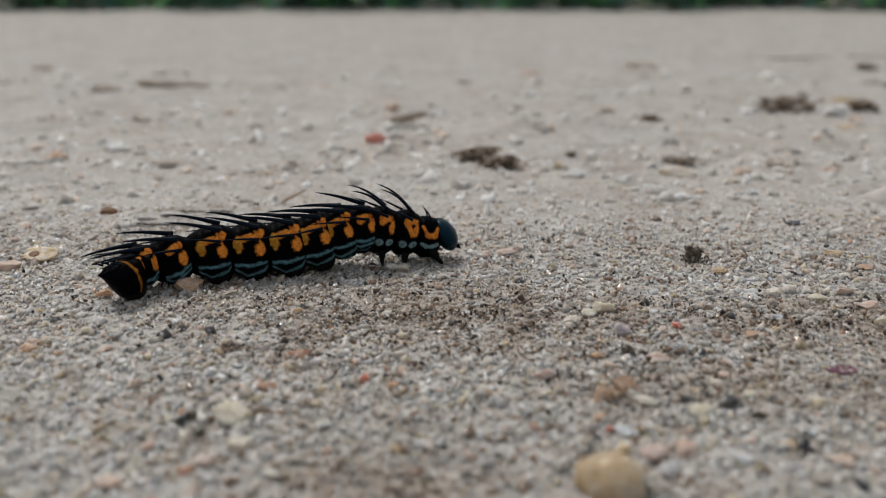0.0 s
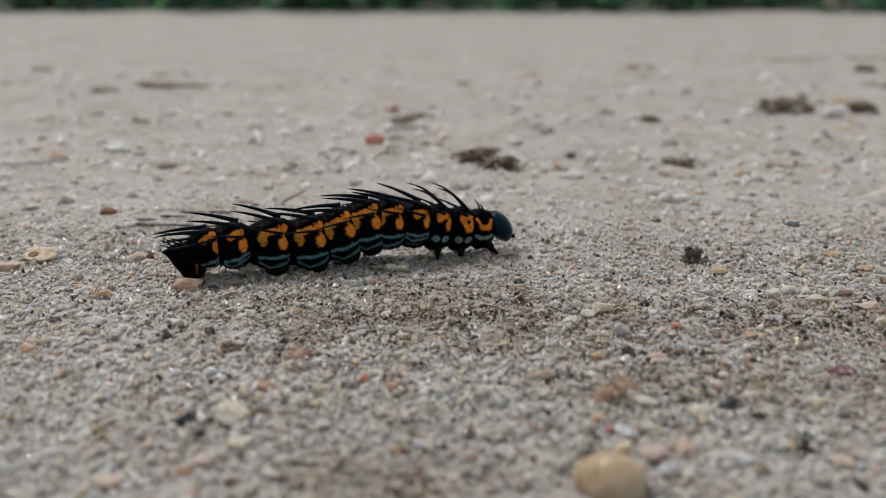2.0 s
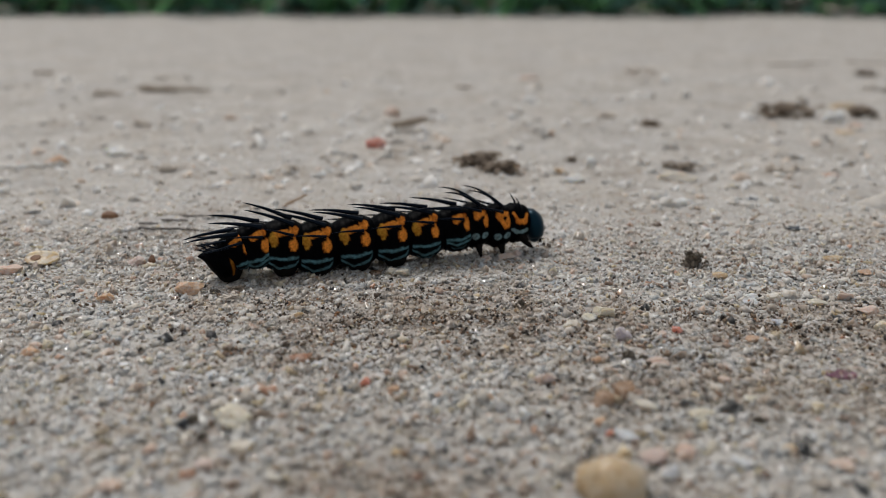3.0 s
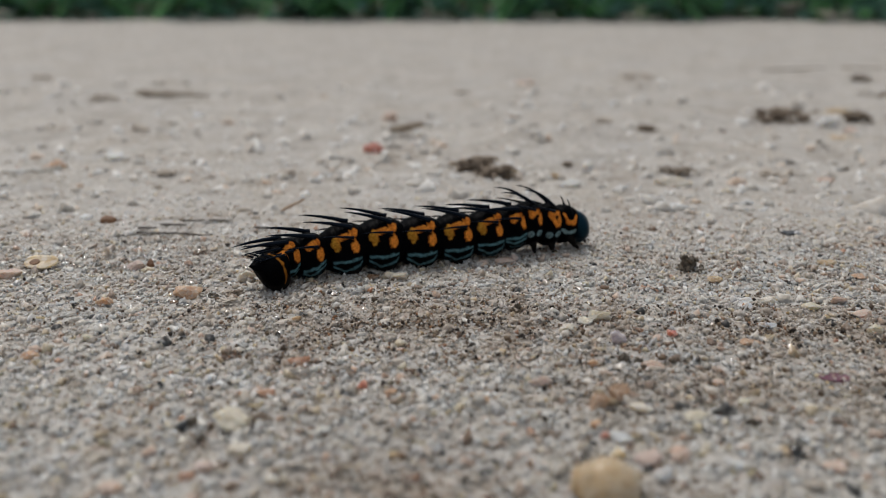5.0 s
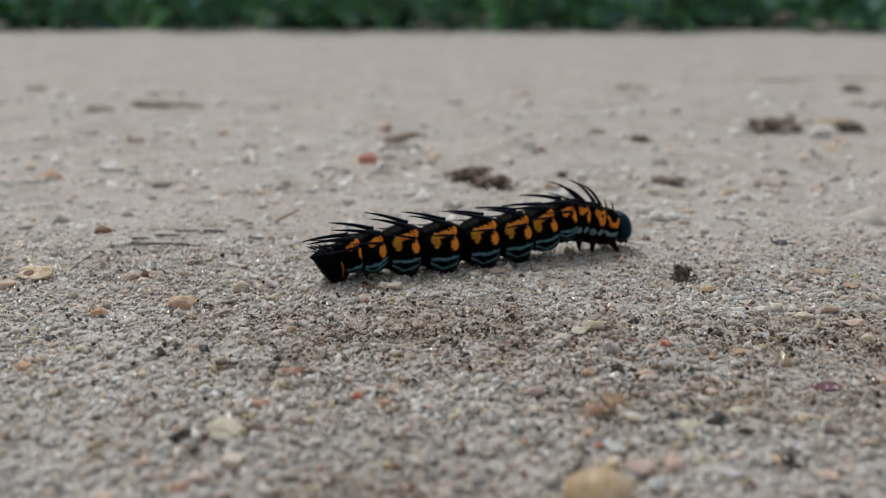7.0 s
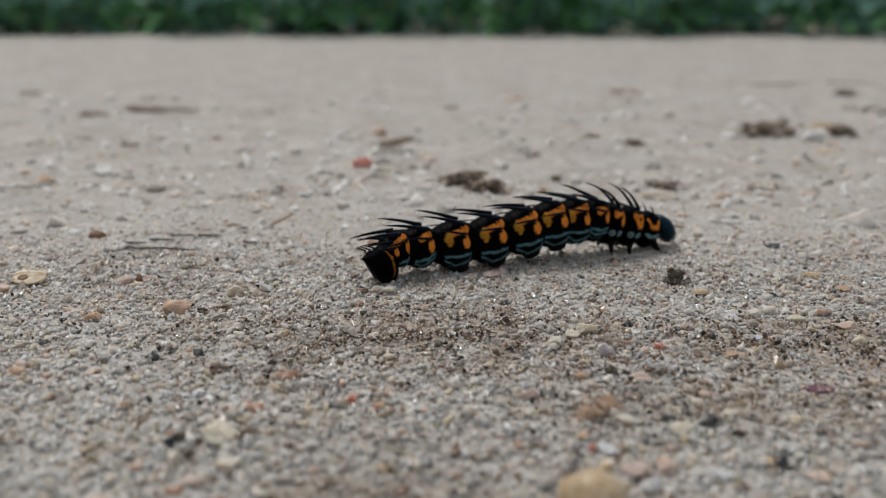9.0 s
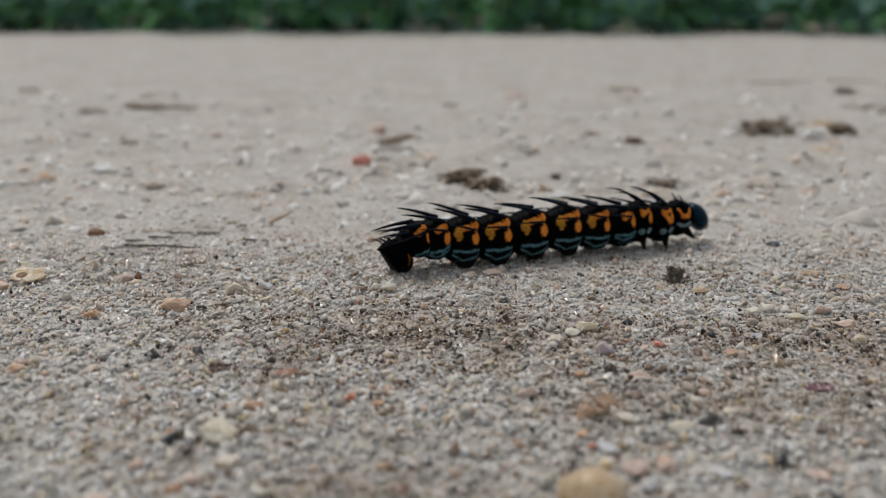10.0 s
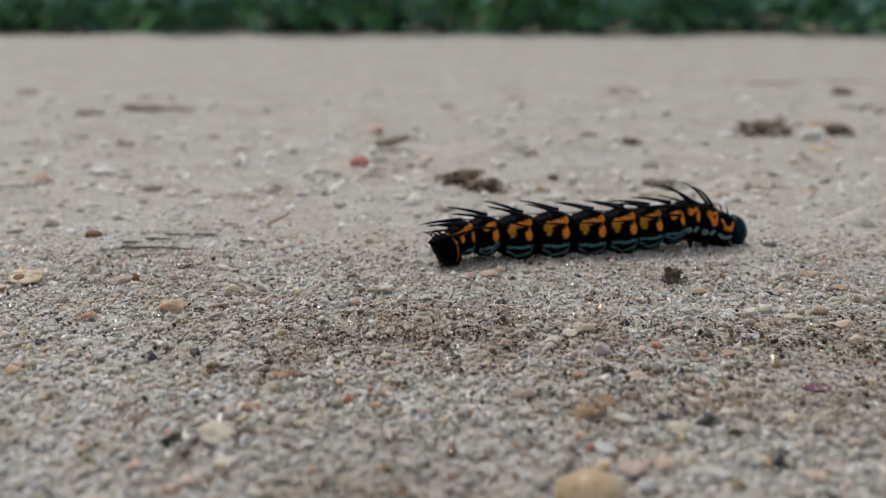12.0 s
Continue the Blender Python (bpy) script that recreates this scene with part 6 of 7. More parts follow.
    walk(pieces["a3"], [
        row(0, 3.38, -0.00, 4.20, 9.9, 0.0), row(0.2, 4.18, -0.00, 3.84, 9.1, 0.0), row(0.4, 4.39, -0.00, 3.49, 6.8, 0.0),
        row(0.6, 4.19, 0.00, 3.34, 5.0, 0.0), row(0.8, 3.80, -0.00, 3.41, 4.8, 0.0), row(1, 3.34, 0.00, 3.54, 4.3, 0.0),
        row(1.2, 2.78, -0.00, 3.71, 0.2, 0.0), row(1.4, 2.48, 0.00, 3.96, -3.8, 0.0), row(1.6, 2.62, -0.00, 4.37, -3.9, 0.0),
        row(1.8, 3.17, -0.00, 4.84, 1.3, 0.0), row(2, 3.85, 0.00, 5.17, 7.3, 0.0), row(2.2, 4.39, -0.00, 4.78, 8.0, 0.0),
        row(2.4, 4.74, -0.00, 4.33, 7.2, 0.0), row(2.6, 4.75, 0.00, 4.01, 5.5, 0.0), row(2.8, 4.39, -0.00, 3.89, 3.5, 0.0),
        row(3, 3.85, 0.00, 3.89, 1.9, 0.0), row(3.2, 3.29, 0.00, 3.92, 0.1, 0.0), row(3.4, 2.91, -0.00, 4.08, -1.3, 0.0),
        row(3.6, 2.83, 0.00, 4.29, -2.0, 0.0), row(3.8, 3.07, -0.00, 4.44, -1.2, 0.0), row(4, 3.56, 0.00, 4.47, 1.0, 0.0),
        row(4.2, 4.16, -0.00, 4.34, 3.6, 0.0), row(4.4, 4.71, 0.00, 4.09, 5.3, 0.0), row(4.6, 5.04, 0.00, 3.80, 5.2, 0.0),
        row(4.8, 5.05, 0.00, 3.55, 3.7, 0.0), row(5, 4.76, -0.00, 3.41, 1.9, 0.0), row(5.2, 4.32, 0.00, 3.39, 2.3, 0.0),
        row(5.4, 3.79, -0.00, 3.41, 2.3, 0.0), row(5.6, 3.32, 0.00, 3.59, 0.2, 0.0), row(5.8, 3.10, -0.00, 3.90, -4.0, 0.0),
        row(6, 3.24, 0.00, 4.19, -7.7, 0.0), row(6.2, 3.70, -0.00, 4.45, -1.5, 0.0), row(6.4, 4.38, 0.00, 4.56, 5.8, 0.0),
        row(6.6, 5.00, 0.00, 4.45, 9.1, 0.0), row(6.8, 5.38, -0.00, 4.18, 8.0, 0.0), row(7, 5.45, 0.00, 3.91, 5.5, 0.0),
        row(7.2, 5.16, -0.00, 3.87, 3.7, 0.0), row(7.4, 4.75, -0.00, 3.95, 2.5, 0.0), row(7.6, 4.32, 0.00, 4.05, 1.7, 0.0),
        row(7.8, 3.80, 0.00, 4.23, 0.2, 0.0), row(8, 3.22, -0.00, 4.54, -1.1, 0.0), row(8.2, 3.15, 0.00, 4.89, -1.6, 0.0),
        row(8.4, 3.40, -0.00, 5.17, -0.7, 0.0), row(8.6, 3.87, -0.00, 5.33, 1.6, 0.0), row(8.8, 4.42, 0.00, 5.33, 4.1, 0.0),
        row(9, 4.87, -0.00, 5.22, 5.7, 0.0), row(9.2, 5.23, -0.00, 4.79, 4.5, 0.0), row(9.4, 5.25, 0.00, 4.40, 2.0, 0.0),
        row(9.6, 4.99, -0.00, 4.21, 0.1, 0.0), row(9.8, 4.64, 0.00, 4.21, -0.2, 0.0), row(10, 4.24, 0.00, 4.21, -0.1, 0.0),
        row(10.2, 3.78, -0.00, 4.04, -3.2, 0.0), row(10.4, 3.46, -0.00, 4.01, -6.4, 0.0), row(10.6, 3.25, -0.00, 3.98, -9.0, 0.0),
        row(10.8, 3.18, -0.00, 3.83, -10.2, 0.0), row(11, 3.36, -0.00, 3.57, -10.0, 0.0), row(11.2, 4.01, -0.00, 3.79, -4.3, 0.0),
        row(11.4, 4.62, 0.00, 3.87, 1.5, 0.0), row(11.6, 5.11, 0.00, 3.74, 4.1, 0.0), row(11.8, 5.41, -0.00, 3.47, 3.7, 0.0),
        row(12, 5.57, 0.00, 3.31, 2.5, 0.0),
    ])
    walk(pieces["a2"], [
        row(0, 5.99, 0.00, 4.75, 8.8, 0.0), row(0.2, 7.07, -0.00, 4.34, 8.8, 0.0), row(0.4, 7.73, 0.00, 3.89, 7.4, 0.0),
        row(0.6, 7.90, 0.00, 3.62, 5.7, 0.0), row(0.8, 7.61, -0.00, 3.62, 4.0, 0.0), row(1, 7.14, 0.00, 3.75, 2.5, 0.0),
        row(1.2, 6.58, 0.00, 3.81, 1.4, 0.0), row(1.4, 6.01, 0.00, 3.95, 0.9, 0.0), row(1.6, 5.91, 0.00, 4.29, -0.5, 0.0),
        row(1.8, 6.12, 0.00, 4.75, -2.7, 0.0), row(2, 6.53, 0.00, 5.09, -4.5, 0.0), row(2.2, 7.07, -0.00, 4.93, 1.4, 0.0),
        row(2.4, 7.59, 0.00, 4.67, 6.7, 0.0), row(2.6, 7.93, -0.00, 4.39, 7.7, 0.0), row(2.8, 7.99, -0.00, 4.15, 5.0, 0.0),
        row(3, 7.73, 0.00, 3.98, 1.9, 0.0), row(3.2, 7.22, -0.00, 3.95, 0.1, 0.0), row(3.4, 6.75, -0.00, 4.07, -1.1, 0.0),
        row(3.6, 6.49, -0.00, 4.26, -1.7, 0.0), row(3.8, 6.50, 0.00, 4.44, -1.5, 0.0), row(4, 6.78, -0.00, 4.55, -0.4, 0.0),
        row(4.2, 7.27, 0.00, 4.53, 1.6, 0.0), row(4.4, 7.85, 0.00, 4.38, 3.7, 0.0), row(4.6, 8.39, -0.00, 4.13, 4.9, 0.0),
        row(4.8, 8.73, 0.00, 3.85, 4.7, 0.0), row(5, 8.78, 0.00, 3.60, 3.2, 0.0), row(5.2, 8.45, 0.00, 3.60, 4.3, 0.0),
        row(5.4, 7.90, -0.00, 3.72, 5.7, 0.0), row(5.6, 7.31, 0.00, 3.82, 5.4, 0.0), row(5.8, 6.88, -0.00, 3.87, 3.4, 0.0),
        row(6, 6.73, 0.00, 3.95, 1.8, 0.0), row(6.2, 6.96, 0.00, 4.43, 3.0, 0.0), row(6.4, 7.46, 0.00, 4.79, 5.4, 0.0),
        row(6.6, 8.07, -0.00, 4.86, 8.1, 0.0), row(6.8, 8.64, -0.00, 4.66, 9.9, 0.0), row(7, 9.06, 0.00, 4.41, 10.1, 0.0),
        row(7.2, 9.14, 0.00, 4.25, 7.7, 0.0), row(7.4, 8.90, 0.00, 4.16, 4.8, 0.0), row(7.6, 8.45, -0.00, 4.18, 2.5, 0.0),
        row(7.8, 7.92, -0.00, 4.29, 0.6, 0.0), row(8, 7.30, 0.00, 4.50, -1.0, 0.0), row(8.2, 7.01, -0.00, 4.79, -2.3, 0.0),
        row(8.4, 6.99, -0.00, 5.08, -3.0, 0.0), row(8.6, 7.23, -0.00, 5.28, -2.9, 0.0), row(8.8, 7.65, 0.00, 5.35, -2.1, 0.0),
        row(9, 8.12, -0.00, 5.29, -1.1, 0.0), row(9.2, 8.62, 0.00, 4.89, 0.5, 0.0), row(9.4, 8.90, 0.00, 4.45, 0.9, 0.0),
        row(9.6, 8.95, 0.00, 4.15, -0.1, 0.0), row(9.8, 8.77, 0.00, 4.03, -1.8, 0.0), row(10, 8.40, 0.00, 4.02, -2.9, 0.0),
        row(10.2, 8.03, -0.00, 3.74, -3.4, 0.0), row(10.4, 7.70, -0.00, 3.57, -3.9, 0.0), row(10.6, 7.33, 0.00, 3.43, -4.6, 0.0),
        row(10.8, 6.99, -0.00, 3.26, -5.0, 0.0), row(11, 6.92, -0.00, 3.03, -4.7, 0.0), row(11.2, 7.29, 0.00, 3.53, -3.1, 0.0),
        row(11.4, 7.74, 0.00, 3.88, -0.8, 0.0), row(11.6, 8.27, 0.00, 3.92, 1.7, 0.0), row(11.8, 8.79, 0.00, 3.71, 3.3, 0.0),
        row(12, 9.20, 0.00, 3.53, 3.5, 0.0),
    ])
    walk(pieces["a1"], [
        row(0, 8.39, -0.00, 4.95, 0.1, 0.0), row(0.2, 9.62, 0.00, 4.66, 3.7, 0.0), row(0.4, 10.62, 0.00, 4.28, 6.7, 0.0),
        row(0.6, 11.15, 0.00, 4.01, 7.1, 0.0), row(0.8, 11.18, 0.00, 3.91, 4.9, 0.0), row(1, 10.85, 0.00, 3.86, 2.1, 0.0),
        row(1.2, 10.35, -0.00, 3.88, 2.3, 0.0), row(1.4, 9.85, -0.00, 4.08, 2.4, 0.0), row(1.6, 9.53, -0.00, 4.32, 0.2, 0.0),
        row(1.8, 9.42, -0.00, 4.55, -4.5, 0.0), row(2, 9.53, 0.00, 4.73, -8.6, 0.0), row(2.2, 9.87, -0.00, 4.91, -3.6, 0.0),
        row(2.4, 10.32, -0.00, 4.96, 2.9, 0.0), row(2.6, 10.84, 0.00, 4.80, 6.4, 0.0), row(2.8, 11.28, -0.00, 4.46, 6.1, 0.0),
        row(3, 11.45, 0.00, 4.12, 4.9, 0.0), row(3.2, 11.12, -0.00, 3.94, 4.1, 0.0), row(3.4, 10.59, -0.00, 3.94, 2.6, 0.0),
        row(3.6, 10.12, 0.00, 4.09, 1.2, 0.0), row(3.8, 9.86, 0.00, 4.27, 0.1, 0.0), row(4, 9.84, -0.00, 4.42, -0.5, 0.0),
        row(4.2, 10.08, 0.00, 4.49, 0.1, 0.0), row(4.4, 10.51, 0.00, 4.45, 1.9, 0.0), row(4.6, 11.04, 0.00, 4.29, 4.3, 0.0),
        row(4.8, 11.54, 0.00, 4.05, 6.4, 0.0), row(5, 11.85, 0.00, 3.79, 7.4, 0.0), row(5.2, 11.84, 0.00, 3.93, 7.7, 0.0),
        row(5.4, 11.47, 0.00, 4.13, 7.2, 0.0), row(5.6, 10.87, 0.00, 4.27, 6.6, 0.0), row(5.8, 10.34, 0.00, 4.31, 6.4, 0.0),
        row(6, 10.01, 0.00, 4.39, 6.3, 0.0), row(6.2, 9.95, 0.00, 4.76, 2.3, 0.0), row(6.4, 10.18, 0.00, 5.08, -1.2, 0.0),
        row(6.6, 10.65, -0.00, 5.21, -0.6, 0.0), row(6.8, 11.24, -0.00, 5.15, 4.1, 0.0), row(7, 11.87, 0.00, 5.00, 8.5, 0.0),
        row(7.2, 12.27, -0.00, 4.77, 8.0, 0.0), row(7.4, 12.41, 0.00, 4.55, 6.6, 0.0), row(7.6, 12.21, 0.00, 4.38, 4.6, 0.0),
        row(7.8, 11.71, 0.00, 4.31, 2.5, 0.0), row(8, 11.11, -0.00, 4.41, 0.2, 0.0), row(8.2, 10.65, 0.00, 4.60, -2.3, 0.0),
        row(8.4, 10.39, -0.00, 4.82, -4.9, 0.0), row(8.6, 10.37, -0.00, 5.01, -6.9, 0.0), row(8.8, 10.57, -0.00, 5.11, -8.1, 0.0),
        row(9, 10.94, -0.00, 5.10, -8.1, 0.0), row(9.2, 11.52, -0.00, 4.84, -2.7, 0.0), row(9.4, 12.03, 0.00, 4.50, 2.5, 0.0),
        row(9.6, 12.37, 0.00, 4.20, 4.7, 0.0), row(9.8, 12.40, 0.00, 3.98, 3.9, 0.0), row(10, 12.12, 0.00, 3.83, 2.4, 0.0),
        row(10.2, 11.87, -0.00, 3.58, 2.6, 0.0), row(10.4, 11.57, -0.00, 3.48, 2.4, 0.0), row(10.6, 11.14, -0.00, 3.37, 2.2, 0.0),
        row(10.8, 10.67, -0.00, 3.20, 2.2, 0.0), row(11, 10.44, 0.00, 3.01, 2.9, 0.0), row(11.2, 10.41, -0.00, 3.45, 0.4, 0.0),
        row(11.4, 10.57, 0.00, 3.79, -1.4, 0.0), row(11.6, 11.02, 0.00, 3.90, 0.3, 0.0), row(11.8, 11.70, -0.00, 3.83, 4.7, 0.0),
        row(12, 12.40, 0.00, 3.72, 8.1, 0.0),
    ])
    walk(pieces["t3"], [
        row(0, 10.71, 0.00, 4.76, -8.1, 0.0), row(0.2, 11.95, -0.00, 4.65, -5.9, 0.0), row(0.4, 13.03, 0.00, 4.49, -2.9, 0.0),
        row(0.6, 13.66, 0.00, 4.32, -1.0, 0.0), row(0.8, 13.79, -0.00, 4.14, -0.8, 0.0), row(1, 13.61, 0.00, 3.97, -1.3, 0.0),
        row(1.2, 13.18, -0.00, 4.06, -0.4, 0.0), row(1.4, 12.63, 0.00, 4.22, -0.9, 0.0), row(1.6, 12.24, 0.00, 4.31, -3.0, 0.0),
        row(1.8, 12.13, -0.00, 4.29, -6.5, 0.0), row(2, 12.22, -0.00, 4.26, -9.3, 0.0), row(2.2, 12.40, -0.00, 4.61, -8.3, 0.0),
        row(2.4, 12.70, -0.00, 4.93, -5.9, 0.0), row(2.6, 13.14, 0.00, 4.96, -3.2, 0.0), row(2.8, 13.61, 0.00, 4.73, -1.0, 0.0),
        row(3, 13.87, 0.00, 4.49, 0.9, 0.0), row(3.2, 13.69, -0.00, 4.39, 2.0, 0.0), row(3.4, 13.28, -0.00, 4.36, 1.4, 0.0),
        row(3.6, 12.82, 0.00, 4.39, -0.4, 0.0), row(3.8, 12.48, -0.00, 4.45, -2.4, 0.0), row(4, 12.35, 0.00, 4.51, -4.0, 0.0),
        row(4.2, 12.46, 0.00, 4.54, -4.9, 0.0), row(4.4, 12.78, 0.00, 4.53, -4.7, 0.0), row(4.6, 13.24, -0.00, 4.48, -3.3, 0.0),
        row(4.8, 13.73, 0.00, 4.38, -1.0, 0.0), row(5, 14.12, -0.00, 4.27, 1.4, 0.0), row(5.2, 14.29, -0.00, 4.35, 1.2, 0.0),
        row(5.4, 14.11, -0.00, 4.46, 0.3, 0.0), row(5.6, 13.65, 0.00, 4.52, -0.4, 0.0), row(5.8, 13.08, -0.00, 4.53, -0.6, 0.0),
        row(6, 12.63, 0.00, 4.57, -1.1, 0.0), row(6.2, 12.40, -0.00, 4.64, -6.0, 0.0), row(6.4, 12.44, 0.00, 4.70, -10.7, 0.0),
        row(6.6, 12.76, 0.00, 4.82, -12.1, 0.0), row(6.8, 13.29, -0.00, 4.98, -9.5, 0.0), row(7, 13.92, 0.00, 5.09, -5.7, 0.0),
        row(7.2, 14.41, 0.00, 4.95, -3.7, 0.0), row(7.4, 14.73, 0.00, 4.80, -2.1, 0.0), row(7.6, 14.75, -0.00, 4.65, -1.2, 0.0),
        row(7.8, 14.43, 0.00, 4.55, -1.4, 0.0), row(8, 13.92, -0.00, 4.52, -3.0, 0.0), row(8.2, 13.45, 0.00, 4.55, -5.2, 0.0),
        row(8.4, 13.14, 0.00, 4.58, -7.6, 0.0), row(8.6, 13.03, -0.00, 4.61, -9.8, 0.0), row(8.8, 13.14, -0.00, 4.61, -11.4, 0.0),
        row(9, 13.42, -0.00, 4.57, -11.9, 0.0), row(9.2, 13.88, 0.00, 4.65, -8.5, 0.0), row(9.4, 14.36, 0.00, 4.68, -4.0, 0.0),
        row(9.6, 14.73, 0.00, 4.60, -0.6, 0.0), row(9.8, 14.88, 0.00, 4.43, 1.1, 0.0), row(10, 14.72, 0.00, 4.27, 2.0, 0.0),
        row(10.2, 14.64, -0.00, 4.02, 2.0, 0.0), row(10.4, 14.40, 0.00, 3.84, 1.0, 0.0), row(10.6, 13.99, -0.00, 3.68, 0.4, 0.0),
        row(10.8, 13.52, -0.00, 3.51, 0.5, 0.0), row(11, 13.25, -0.00, 3.34, 0.8, 0.0), row(11.2, 13.05, 0.00, 3.56, -2.2, 0.0),
        row(11.4, 13.04, 0.00, 3.76, -4.7, 0.0), row(11.6, 13.35, 0.00, 3.94, -4.7, 0.0), row(11.8, 13.93, 0.00, 4.13, -2.3, 0.0),
        row(12, 14.60, 0.00, 4.28, 0.5, 0.0),
    ])
    walk(pieces["t2"], [
        row(0, 13.46, -0.00, 4.25, -11.2, 0.0), row(0.2, 14.60, -0.00, 4.16, -10.0, 0.0), row(0.4, 15.64, -0.00, 4.03, -7.2, 0.0),
        row(0.6, 16.27, 0.00, 3.92, -4.3, 0.0), row(0.8, 16.44, -0.00, 3.83, -1.6, 0.0), row(1, 16.36, 0.00, 3.74, 1.0, 0.0),
        row(1.2, 16.09, -0.00, 3.85, 2.2, 0.0), row(1.4, 15.62, 0.00, 3.99, 1.6, 0.0), row(1.6, 15.21, -0.00, 4.02, -0.8, 0.0),
        row(1.8, 15.00, -0.00, 3.94, -4.5, 0.0), row(2, 14.97, 0.00, 3.87, -8.5, 0.0), row(2.2, 14.99, -0.00, 4.19, -9.6, 0.0),
        row(2.4, 15.16, -0.00, 4.48, -9.1, 0.0), row(2.6, 15.60, 0.00, 4.54, -6.7, 0.0), row(2.8, 16.20, 0.00, 4.38, -3.1, 0.0),
        row(3, 16.65, 0.00, 4.20, 1.1, 0.0), row(3.2, 16.63, -0.00, 4.12, 3.6, 0.0), row(3.4, 16.38, -0.00, 4.07, 4.4, 0.0),
        row(3.6, 15.99, -0.00, 4.05, 3.5, 0.0), row(3.8, 15.59, 0.00, 4.04, 1.7, 0.0), row(4, 15.32, 0.00, 4.06, -0.8, 0.0),
        row(4.2, 15.26, 0.00, 4.07, -3.4, 0.0), row(4.4, 15.44, 0.00, 4.06, -5.1, 0.0), row(4.6, 15.81, -0.00, 4.03, -5.0, 0.0),
        row(4.8, 16.28, 0.00, 3.98, -3.5, 0.0), row(5, 16.73, 0.00, 3.90, -0.8, 0.0), row(5.2, 17.05, -0.00, 4.03, 0.1, 0.0),
        row(5.4, 17.10, -0.00, 4.17, 0.7, 0.0), row(5.6, 16.80, 0.00, 4.23, 1.4, 0.0), row(5.8, 16.26, -0.00, 4.25, 1.6, 0.0),
        row(6, 15.68, 0.00, 4.29, 0.7, 0.0), row(6.2, 15.25, -0.00, 4.24, -5.2, 0.0), row(6.4, 15.07, -0.00, 4.21, -11.9, 0.0),
        row(6.6, 15.21, 0.00, 4.28, -15.3, 0.0), row(6.8, 15.63, -0.00, 4.45, -14.4, 0.0), row(7, 16.21, 0.00, 4.59, -11.4, 0.0),
        row(7.2, 16.78, 0.00, 4.50, -9.1, 0.0), row(7.4, 17.26, -0.00, 4.39, -6.0, 0.0), row(7.6, 17.52, 0.00, 4.27, -3.1, 0.0),
        row(7.8, 17.48, -0.00, 4.18, -1.1, 0.0), row(8, 17.17, 0.00, 4.11, -1.1, 0.0), row(8.2, 16.73, 0.00, 4.08, -2.6, 0.0),
        row(8.4, 16.34, -0.00, 4.07, -5.3, 0.0), row(8.6, 16.11, -0.00, 4.07, -8.7, 0.0), row(8.8, 16.09, 0.00, 4.06, -11.8, 0.0),
        row(9, 16.28, -0.00, 4.03, -13.7, 0.0), row(9.2, 16.68, -0.00, 4.11, -12.3, 0.0), row(9.4, 17.16, 0.00, 4.16, -9.3, 0.0),
        row(9.6, 17.61, -0.00, 4.14, -5.2, 0.0), row(9.8, 17.91, 0.00, 4.08, -0.9, 0.0), row(10, 17.95, 0.00, 4.03, 3.1, 0.0),
        row(10.2, 18.01, -0.00, 3.79, 3.3, 0.0), row(10.4, 17.83, -0.00, 3.59, 2.3, 0.0), row(10.6, 17.44, 0.00, 3.41, 1.8, 0.0),
        row(10.8, 17.03, -0.00, 3.25, 2.1, 0.0), row(11, 16.79, -0.00, 3.10, 1.9, 0.0), row(11.2, 16.38, -0.00, 3.22, -2.7, 0.0),
        row(11.4, 16.17, 0.00, 3.34, -6.7, 0.0), row(11.6, 16.28, 0.00, 3.48, -9.0, 0.0), row(11.8, 16.70, 0.00, 3.63, -9.4, 0.0),
        row(12, 17.26, -0.00, 3.77, -8.6, 0.0),
    ])
